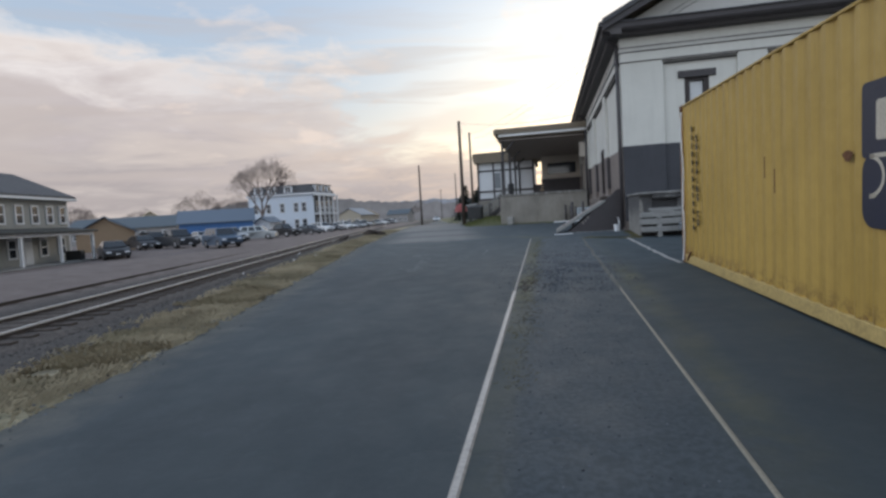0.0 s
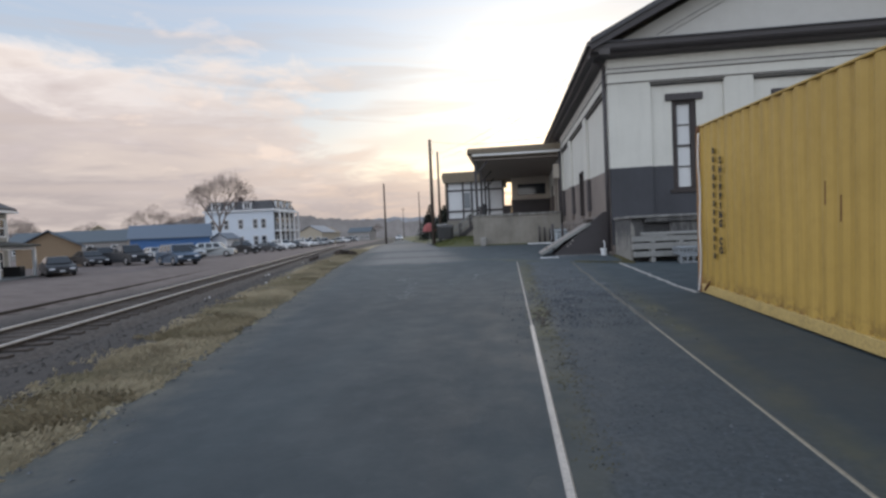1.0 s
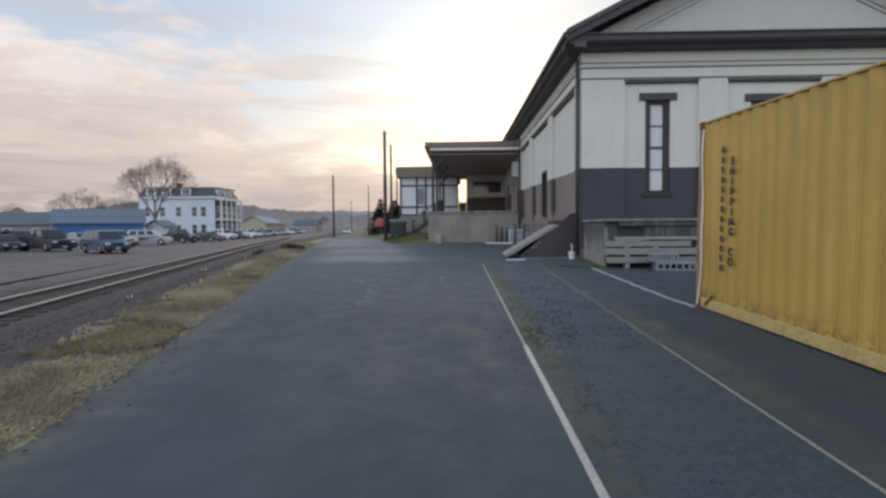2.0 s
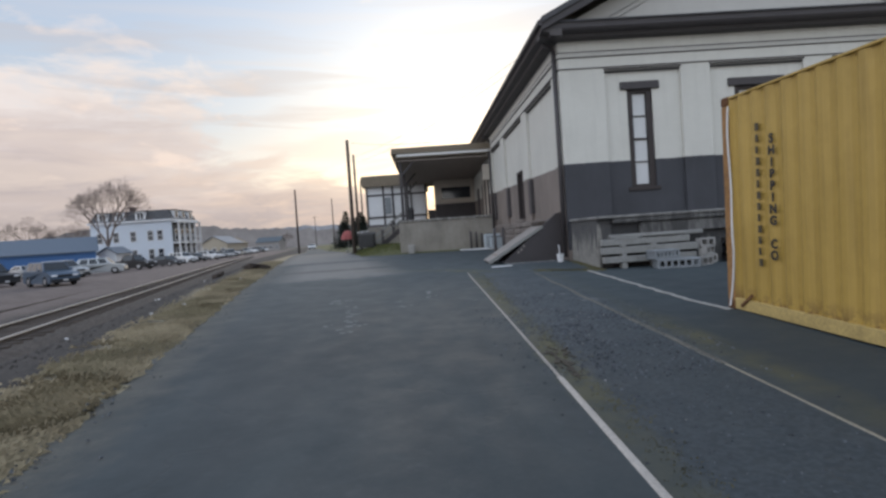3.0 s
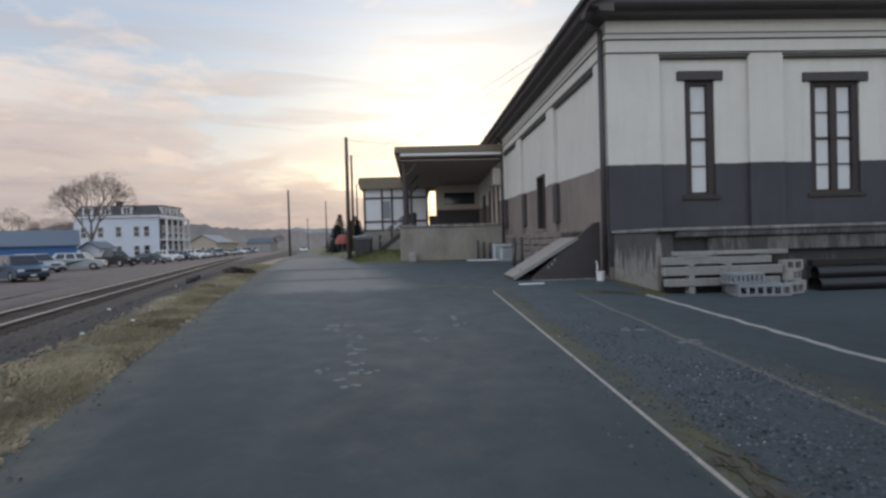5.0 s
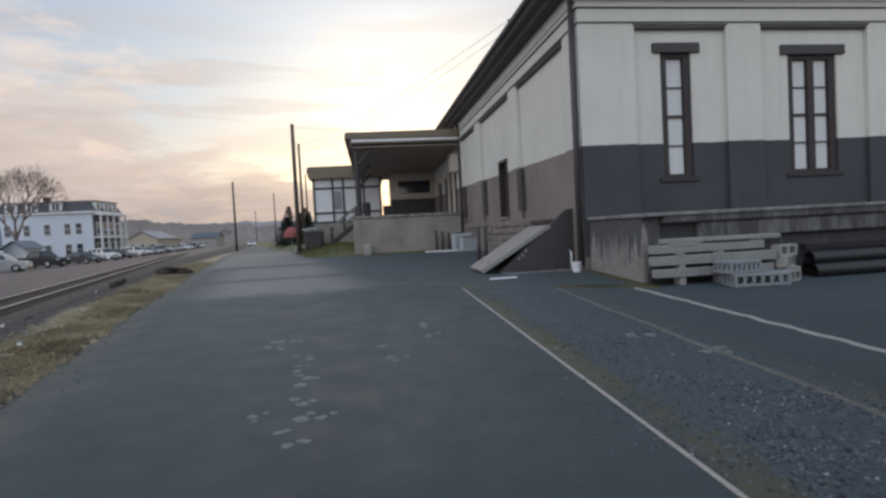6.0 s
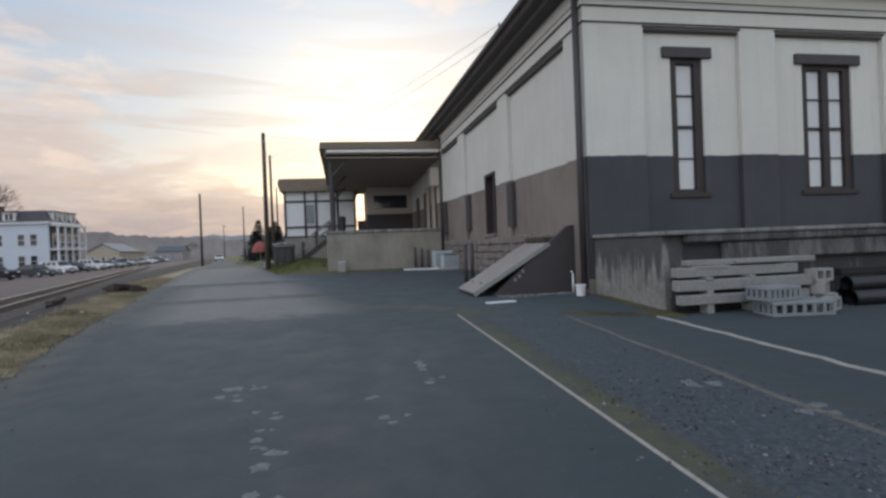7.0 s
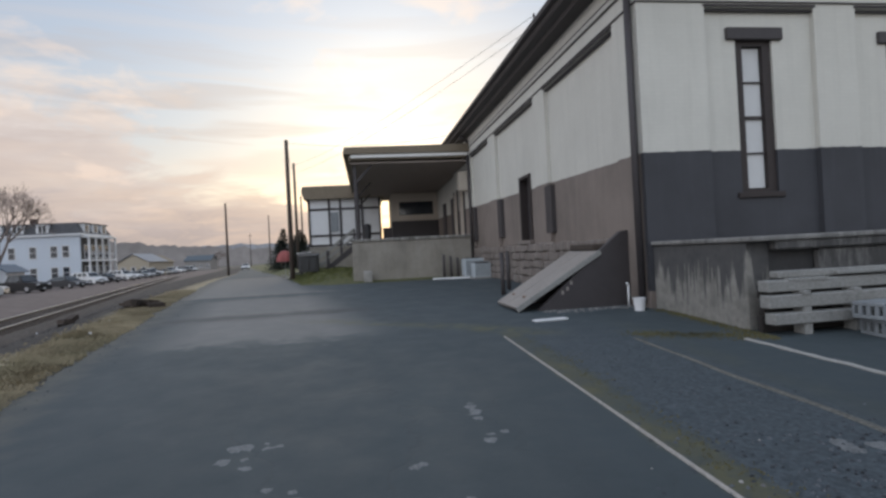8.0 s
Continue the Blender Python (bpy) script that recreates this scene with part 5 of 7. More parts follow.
junk("scrap_heap", -8.55, 26.6, 0.45, TIE, "low heap of dark old wood on the grass verge", 3)
junk("scrap_heap", -6.4, 46.6, 1.25, GREYWOOD, "heap of grey boards below the pole", 4)
junk("scrap_heap", -9.1, 23.8, 0.14, TIE, "small dark wood scraps on the cinders", 6)
rnd = random.Random(12)
for k in range(9):
    x, y = rnd.uniform(-9.0, -5.0), rnd.uniform(8, 24)
    x = edge_x(y) - rnd.uniform(0.2, 3.5)
    sz = rnd.uniform(0.02, 0.05)
    part("litter", prism([(x, y), (x + sz, y + 0.3 * sz), (x + 0.9 * sz, y + sz), (x - 0.2 * sz, y + 0.8 * sz)], "z", ground_z(x, y) + 0.0, ground_z(x, y) + 0.035), WHITE, None, "scrap of white litter on the verge", category="litter", group="litter")


# ---- poles and wires ----
def utility_pole(x, y, top, r=0.15, arms=True):
    z = ground_z(x, y)
    p = thing("utility_pole", (x, y, z), "weathered brown wooden utility pole", "pole", "utility poles")
    part("pole", cyl((x, y, z - 0.3), (x, y, top), r, r * 0.7, n=10), POLEWOOD, p, smooth=True)
    if arms:
        part("crossarm", beam((x - 0.75, y + 0.15, top - 0.7), (x + 0.75, y - 0.15, top - 0.7), 0.1, 0.12), POLEWOOD, p)
        for q in (-0.6, 0.6):
            part("insulator", cyl((x + q, y - q * 0.2, top - 0.64), (x + q, y - q * 0.2, top - 0.48), 0.05, 0.03, n=8), GREYPLASTIC, p)


utility_pole(-6.42, 42.8, 8.9, 0.15, False)
utility_pole(-8.1, 60.0, 10.5, 0.14, False)
utility_pole(-10.9, 90.0, 11.0, 0.14, False)
utility_pole(-20.5, 87.0, 10.0, 0.17, False)
utility_pole(-23.8, 140.0, 12.5, 0.16, False)
utility_pole(-46.0, 230.0, 13.0, 0.16)


def wire(a, b, sag, label="thin black overhead wire between poles"):
    bm = bmesh.new()
    a, b = Vector(a), Vector(b)
    prev = None
    side = (b - a).cross(Vector((0, 0, 1))).normalized() * 0.008
    for k in range(17):
        q = k / 16
        p = a.lerp(b, q) - Vector((0, 0, sag * 4 * q * (1 - q)))
        ring = [bm.verts.new(p + o) for o in (side, Vector((0, 0, 0.008)), -side, Vector((0, 0, -0.008)))]
        if prev:
            for i in range(4):
                bm.faces.new((prev[i], prev[(i + 1) % 4], ring[(i + 1) % 4], ring[i]))
        prev = ring
    part("overhead_wire", bm, DARK, None, label, category="wire", group="overhead wires")


wire((-6.42, 42.8, 8.75), (2.32, 35.3, 7.42), 0.35, "thin black service wire from pole to depot eaves")
mast = cyl((2.9, 25.0, 7.75), (2.9, 25.0, 8.55), 0.03, n=8)
part("service_mast", mast, TRIM_DARK, None, "short dark service mast on the depot roof", category="mast")
wire((2.9, 25.0, 8.5), (-8.1, 60.0, 10.3), 0.5, "black service wire from the roof mast to a pole")
wire((2.9, 25.0, 8.2), (-7.6, 60.0, 9.8), 0.5, "black service wire from the roof mast to a pole")
wire((-6.42, 42.8, 8.6), (-8.1, 60, 9.8), 0.4)
wire((-8.1, 60, 9.8), (-10.9, 90, 10.3), 0.7)


# ---- the main line ----
TD = Vector((-0.25, 0.9682, 0))
TN = Vector((-0.9682, -0.25, 0))
T0 = Vector((-12.1, 13.9, 0))


def track_point(s, off, z):
    p = T0 + TD * s + TN * off
    return Vector((p.x, p.y, z))


def main_line(name, off, z, s0, s1, label, mat_top, tie_every, bed=True):
    tr = thing(name, track_point(20, off, z), label, "railway track")
    head = (( -0.036, 0.0), (-0.036, -0.035), (-0.010, -0.05), (-0.010, -0.13), (-0.07, -0.15), (-0.07, -0.165), (0.07, -0.165), (0.07, -0.15), (0.010, -0.13), (0.010, -0.05), (0.036, -0.035), (0.036, 0.0))
    for sd in (-0.755, 0.755):
        bm = bmesh.new()
        rings = []
        for s in (s0, s1):
            rings.append([bm.verts.new(track_point(s, off + sd + u, z + v)) for u, v in head])
        n = len(head)
        for k in range(n):
            f = bm.faces.new((rings[0][k], rings[0][(k + 1) % n], rings[1][(k + 1) % n], rings[1][k]))
            f.material_index = 0 if k in (n - 1, 0, n - 2) else 1
        part("rail", bm, [mat_top, RAILRUST], tr, "steel rail")
    rr = random.Random(9)
    base = None
    s = s0
    count = 0
    while s < s1 and count < 290:
        if base is None:
            bm = box(-1.28, -0.115, -0.27, 1.28, 0.115, -0.100, 0.012)
            me = bpy.data.meshes.new("tie")
            bm.to_mesh(me)
            bm.free()
            me.materials.append(TIE)
            base = me
        ob = new("tie", base)
        ob.parent = tr
        ob.location = track_point(s, off + rr.uniform(-0.04, 0.04), z) - ORIGIN[tr]
        ob.rotation_euler = (0, 0, math.atan2(TN.y, TN.x) + rr.uniform(-0.015, 0.015))
        s += tie_every
        count += 1
    if bed:
        bm = bmesh.new()
        rows = []
        prof = ((-2.6, -0.50), (-1.6, -0.16), (-0.7, -0.125), (0.7, -0.125), (1.6, -0.16), (2.6, -0.50))
        s = s0
        while s <= s1 + 0.1:
            rows.append([bm.verts.new(track_point(s, off + u + 0.12 * noise.noise((s * 0.8, u, 3)), z + v + 0.03 * noise.noise((s * 1.3, u * 2, 7)))) for u, v in prof])
            s += 0.6 if s < 80 else 6
        for a, b in zip(rows, rows[1:]):
            for k in range(len(prof) - 1):
                bm.faces.new((a[k], a[k + 1], b[k + 1], b[k]))
        part("ballast_bed", bm, BALLAST, tr, "dark brown ballast", smooth=True)
    return tr


def make_ballast():
    m = Mat("track_ballast")
    p = m.obj()
    v = m.N("TexVoronoi")
    v.inputs["Scale"].default_value = 16
    m.nt.links.new(p, v.inputs["Vector"])
    n = m.noise(p, 1.2, 5, 0.6)
    col = m.mix(m.ramp(v.outputs["Color"], (0.2, 0.0), (0.9, 1.0)), (0.034, 0.029, 0.026), (0.115, 0.098, 0.086))
    col = m.mix(m.ramp(n, (0.4, 0.0), (0.7, 0.6)), col, (0.052, 0.040, 0.033))
    return m.out(col, 0.92, 0, v.outputs["Distance"], 0.8, 0.04)


BALLAST = make_ballast()
main_line("railroad_track", 0.0, -0.16, -32, 260, "main line track of bright steel rails on dark ballast", RAILSTEEL, 0.62)
main_line("old_siding_track", 5.0, -0.315, -10, 34, "disused rusty siding track half sunk in gravel", RAILRUST, 1.4, False)


# ---- parked cars ----
def paint(name, color, metal=0.3):
    m = simple(name, color, 0.32, metal, 0.10, 2.0, 50, 0.03)
    return m


PAINTS = {
    "black": paint("black_car_paint", (0.012, 0.012, 0.014)),
    "charcoal": paint("charcoal_car_paint", (0.035, 0.037, 0.042)),
    "blue": paint("blue_grey_car_paint", (0.085, 0.125, 0.18)),
    "silver": paint("silver_car_paint", (0.42, 0.44, 0.45), 0.5),
    "white": paint("white_car_paint", (0.72, 0.72, 0.71), 0.0),
    "red": paint("dark_red_car_paint", (0.16, 0.02, 0.02)),
    "tan": paint("tan_car_paint", (0.33, 0.29, 0.23)),
}
TYRE = simple("tyre_rubber", (0.02, 0.02, 0.02), 0.85)
RIM = simple("alloy_rim", (0.4, 0.4, 0.41), 0.35, 0.8)
CARGLASS = make_glass("car_glass", (0.018, 0.022, 0.026), 0.05)
LAMPWHITE = simple("headlight_lens", (0.75, 0.76, 0.78), 0.15)
LAMPRED = simple("tail_light_lens", (0.35, 0.02, 0.02), 0.2)
SHAPES = {
    # length, width, body height, bonnet height, cabin: base front, roof front, roof back, base back, roof height, wheel radius
    "sedan": (4.75, 1.82, 0.92, 0.82, 1.15, 1.85, 3.25, 4.15, 1.45, 0.32),
    "suv": (4.70, 1.88, 1.08, 1.00, 1.10, 1.75, 4.20, 4.62, 1.74, 0.36),
    "pickup": (5.60, 1.95, 1.12, 1.08, 1.45, 2.10, 3.30, 3.62, 1.85, 0.39),
}


def build_car(kind, colour, label):
    L, Wd, hb, hh, c0, c1, c2, c3, hr, wr = SHAPES[kind]
    car = thing("parked_car" if kind != "pickup" else "pickup_truck", (0, 0, 0), label, "car" if kind != "pickup" else "truck", "parked cars")
    w = Wd / 2
    clear = 0.22
    mat = PAINTS[colour]
    ax0, ax1 = L * 0.19, L * 0.80

    def arch(cx):
        return [(cx + (wr + 0.07) * math.cos(a), clear + (wr + 0.07) * math.sin(a) * 1.05) for a in [math.pi * k / 6 for k in range(7)]]

    low = [(0.05, clear + 0.05)]
    low += sorted(arch(ax0)) + sorted(arch(ax1)) + [(L - 0.05, clear + 0.08)]
    tailz = hb if kind != "pickup" else hb - 0.02
    prof = low + [(L, 0.55), (L - 0.06, tailz), (c3, tailz + 0.01), (c0, hb - 0.03), (0.25, hh - 0.07), (0.02, hh - 0.22), (0.0, 0.5)]
    bm = prism(prof, "y", -w, w)
    bmesh.ops.triangulate(bm, faces=[f for f in bm.faces if len(f.verts) > 4])
    part("body", bm, mat, car)
    # cabin: narrower at the roof
    bm = bmesh.new()
    wb, wt = w - 0.05, w - 0.26
    pts = [(c0, hb - 0.04), (c1, hr - 0.03), (c1 + 0.25, hr), (c2 - 0.2, hr), (c2, hr - 0.04), (c3, hb)]
    hs = [(z - hb) / (hr - hb) for _, z in pts]
    rings = [[bm.verts.new((x, sg * (wb + (wt - wb) * max(0, h)), z)) for sg in (-1, 1)] for (x, z), h in zip(pts, hs)]
    for a, b in zip(rings, rings[1:]):
        bm.faces.new((a[0], a[1], b[1], b[0]))
    bm.faces.new([r[0] for r in rings]), bm.faces.new([r[1] for r in rings][::-1]), bm.faces.new((rings[0][0], rings[-1][0], rings[-1][1], rings[0][1]))
    part("cabin", bm, mat, car)

    def glass(name, quad):
        g = bmesh.new()
        vs = [g.verts.new(q) for q in quad]
        g.faces.new(vs)
        part(name, g, CARGLASS, car)

    def side(x, h, sg):
        return (x, sg * (wb + (wt - wb) * h + 0.006), hb + h * (hr - hb))

    n = 3 if kind == "suv" else 2
    for sg in (-1, 1):
        lo, hi = c0 + 0.38, c3 - 0.30
        lo2, hi2 = c1 + 0.10, c2 - 0.12
        for k in range(n):
            a, b = k / n, (k + 1) / n - 0.05
            glass("side_window", (side(lo + (hi - lo) * a, 0.10, sg), side(lo + (hi - lo) * b, 0.10, sg), side(lo2 + (hi2 - lo2) * b, 0.86, sg), side(lo2 + (hi2 - lo2) * a, 0.86, sg)))
    for name, xa, xb, d in (("windscreen", c0, c1, -1), ("rear_window", c3, c2, 1)):
        qa, qb = xa + (xb - xa) * 0.10 + d * 0.012, xa + (xb - xa) * 0.92 + d * 0.012
        za, zb = hb + (hr - hb) * 0.09, hb + (hr - hb) * 0.90
        glass(name, ((qa, -wb + 0.1, za), (qa, wb - 0.1, za), (qb, wt - 0.04, zb), (qb, -wt + 0.04, zb)))
    for cx in (ax0, ax1):
        for sg in (-1, 1):
            y0, y1 = sg * (w - 0.20), sg * (w + 0.005)
            wh = part("wheel", cyl((cx, y0, wr), (cx, y1, wr), wr, n=18), TYRE, car, "black tyre")
            part("rim", cyl((cx, y1 - sg * 0.01, wr), (cx, y1 + sg * 0.015, wr), wr * 0.62, wr * 0.5, n=14), RIM, wh, "alloy rim")
    for sg in (-1, 1):
        part("headlight", box(-0.015, sg * (w - 0.28) - 0.18, hh - 0.34, 0.08, sg * (w - 0.28) + 0.18, hh - 0.20, 0.02), LAMPWHITE, car)
        part("tail_light", box(L - 0.06, sg * (w - 0.20) - 0.14, hb - 0.32, L + 0.012, sg * (w - 0.20) + 0.14, hb - 0.12, 0.02), LAMPRED, car)
        part("mirror", box(c0 + 0.35, sg * (w + 0.08) - 0.08, hb + 0.02, c0 + 0.45, sg * (w + 0.08) + 0.08, hb + 0.16, 0.02), mat, car)
    part("bumper", box(-0.05, -w + 0.05, 0.28, 0.06, w - 0.05, 0.50, 0.03), DARK, car)
    part("bumper", box(L - 0.06, -w + 0.05, 0.28, L + 0.05, w - 0.05, 0.52, 0.03), DARK, car)
    part("grille", box(-0.012, -0.42, hh - 0.36, 0.02, 0.42, hh - 0.20), DARK, car)
    part("plate", box(-0.062, -0.16, 0.36, -0.045, 0.16, 0.46), WHITE, car)
    if kind == "pickup":
        part("bed_cover", box(c3 + 0.05, -w + 0.10, tailz + 0.012, L - 0.10, w - 0.10, tailz + 0.04), DARK, car)
    return car


BUILT = {}


def park(x, y, turn, kind, colour, label):
    key = (kind, colour)
    m = pose(x, y, ground_z(x, y) - 0.01, 0, 0, turn)
    if key not in BUILT:
        BUILT[key] = build_car(kind, colour, label)
        BUILT[key].matrix_basis = m
        return BUILT[key]
    return tagged(copy_thing(BUILT[key], m), label)


PERP = math.degrees(math.atan2(TN.y, TN.x))
park(-33.0, 36.8, 140, "sedan", "black", "black sedan parked beside the grey house porch")
park(-33.6, 46.4, 152, "pickup", "charcoal", "charcoal pickup truck parked on the gravel lot")
park(-38.0, 46.6, 150, "sedan", "charcoal", "charcoal sedan parked on the gravel lot")
park(-41.5, 52.5, 150, "suv", "black", "black sport utility car parked on the gravel lot")
park(-26.6, 42.4, 144, "suv", "blue", "blue-grey sport utility car parked on the gravel lot")
park(-34.2, 56.5, 160, "suv", "silver", "silver sport utility car parked on the gravel lot")
park(-45.0, 66.0, 150, "sedan", "silver", "silver sedan parked on the gravel lot")
park(-33.8, 63.6, PERP + 3, "suv", "silver", "silver sport utility car parked on the gravel lot")
park(-34.8, 71.2, PERP - 30, "pickup", "black", "black pickup truck parked in the row")
park(-35.0, 79.3, PERP - 35, "sedan", "charcoal", "charcoal sedan parked in the row before the white house")
park(-37.0, 88.5, PERP - 40, "suv", "white", "white sport utility car parked in the row")
row = (("sedan", "black"), ("suv", "white"), ("sedan", "white"), ("sedan", "silver"), ("suv", "charcoal"), ("pickup", "white"), ("sedan", "tan"), ("suv", "silver"), ("sedan", "red"), ("suv", "white"), ("sedan", "charcoal"), ("sedan", "white"), ("suv", "black"), ("sedan", "silver"), ("suv", "white"), ("sedan", "white"))
NAMES = {"sedan": "sedan", "suv": "sport utility car", "pickup": "pickup truck"}
COL = {"black": "black", "charcoal": "charcoal", "blue": "blue-grey", "silver": "silver", "white": "white", "red": "dark red", "tan": "tan"}
rr = random.Random(21)
for k, (kind, colour) in enumerate(row):
    y = 97.5 + 8.2 * k
    x = -37.2 - 0.20 * (y - 92)
    park(x + rr.uniform(-0.6, 0.6), y, PERP - 38 + rr.uniform(-6, 6), kind, colour, f"{COL[colour]} {NAMES[kind]} in the long row of parked cars")
park(-31.5, 150, 100, "sedan", "white", "white sedan standing far along the road")


# ---- houses beyond the track ----
def framed_window(house, cx, z0, z1, w, plane, axis, sign, trim, pane=None):
    """A window on a wall face: frame with sash bar, sill and a pane behind."""
    def bx(u0, u1, za, zb, d0, d1, bm=None):
        a, b = sorted((plane + sign * d0, plane + sign * d1))
        return box(*((u0, a, za, u1, b, zb) if axis == "x" else (a, u0, za, b, u1, zb)), bm=bm)

    t = 0.11
    bm = bx(cx - w / 2 - t, cx - w / 2, z0 - t, z1 + t, 0.0, 0.07)
    bx(cx + w / 2, cx + w / 2 + t, z0 - t, z1 + t, 0.0, 0.07, bm)
    bx(cx - w / 2, cx + w / 2, z1, z1 + t, 0.0, 0.07, bm)
    bx(cx - w / 2, cx + w / 2, z0 - t, z0, 0.0, 0.09, bm)
    bx(cx - w / 2, cx + w / 2, (z0 + z1) / 2 - 0.04, (z0 + z1) / 2 + 0.04, 0.0, 0.055, bm)
    win = part("window", bm, trim, house)
    part("pane", bx(cx - w / 2, cx + w / 2, z0, z1, 0.004, 0.03), pane or GLASS, win)
    return win


def turn_thing(root, pivot, degrees_z):
    """Turns a finished thing about a vertical line through its pivot."""
    root.matrix_basis = Matrix.Translation(pivot) @ Matrix.Rotation(radians(degrees_z), 4, "Z")


PORCHROOF = make_roofing("dark_porch_shingle", (0.035, 0.038, 0.035))


def grey_house():
    # built square to the axes about its porch end, then turned
    px, py, pz = -36.3, 37.9, -0.3
    h = thing("grey_house", (px, py, pz), "two-storey grey sided house with white-trimmed windows and porch", "house")
    x1, x0 = px - 2.1, px - 10.5
    y1, y0 = py + 0.6, py - 17.0
    part("wall", box(x0, y0, -0.6, x1, y1, 4.70), SIDING, h, "grey lap siding")
    for k in range(16):
        part("lap_board", box(x1 + 0.001, y0, 0.1 + k * 0.28, x1 + 0.016, y1, 0.1 + k * 0.28 + 0.26), SIDING, h)
    for cy in (y1 - 0.75, y1 - 2.35, y1 - 4.05, y1 - 5.75, y1 - 7.6, y1 - 9.4):
        framed_window(h, cy, 2.85, 4.05, 0.62, x1 + 0.016, "y", 1, WHITE)
    for cy in (y1 - 1.2, y1 - 3.4, y1 - 6.8):
        framed_window(h, cy, 0.4, 1.6, 0.7, x1 + 0.016, "y", 1, WHITE)
    part("front_door", box(x1 + 0.017, y1 - 5.6, -0.2, x1 + 0.07, y1 - 4.7, 1.8), WHITE, h)
    part("corner_board", box(x1 - 0.10, y1 - 0.10, -0.4, x1 + 0.03, y1 + 0.03, 4.70), WHITE, h)
    # gabled roof with its ridge along the house
    o = 0.55
    cx = (x0 + x1) / 2
    for ex in (x0 - o, x1 + o):
        part("roof", prism([(ex, 4.75), (ex, 4.90), (cx, 7.05), (cx, 6.90)], "y", y0 - o, y1 + 0.4), SHINGLE, h, "dark grey shingle roof")
    part("gable", prism([(x0, 4.70), (x1, 4.70), (cx, 6.85)], "y", y1 - 0.12, y1), SIDING, h)
    part("fascia", box(x1 + o - 0.02, y0 - o, 4.57, x1 + o + 0.03, y1 + o, 4.748), WHITE, h)
    part("fascia", box(x0 - o, y1 + o - 0.02, 4.57, x1 + o - 0.021, y1 + o + 0.03, 4.748), WHITE, h)
    part("soffit", box(x0 - o, y0 - o, 4.71, x1 + o - 0.03, y1 + o - 0.03, 4.745), WHITE, h)
    # porch
    part("porch_roof", prism([(x1 + 0.02, 2.30), (x1 + 0.02, 2.46), (px + 0.35, 2.12), (px + 0.35, 2.0)], "y", y0, py + 0.3), PORCHROOF, h, "dark porch roof")
    part("porch_bench", box(px - 1.7, py - 0.9, -0.198, px - 0.5, py - 0.3, 0.55, 0.03), DARK, h, "dark bench on the porch")
    part("porch_beam", box(px - 0.08, y0, 1.78, px + 0.08, py + 0.1, 2.0), WHITE, h)
    part("porch_floor", box(x1 + 0.02, y0, -0.5, px + 0.2, py + 0.2, -0.2), GREYWOOD, h)
    for k in range(5):
        yy = py - k * 4.2
        part("porch_post", box(px - 0.1, yy - 0.1, -0.2, px + 0.1, yy + 0.1, 1.78, 0.01), WHITE, h)
    turn_thing(h, (px, py, pz), 15.3)


grey_house()


SHADEWALL = simple("shaded_veranda_wall", (0.10, 0.095, 0.09), 0.8)


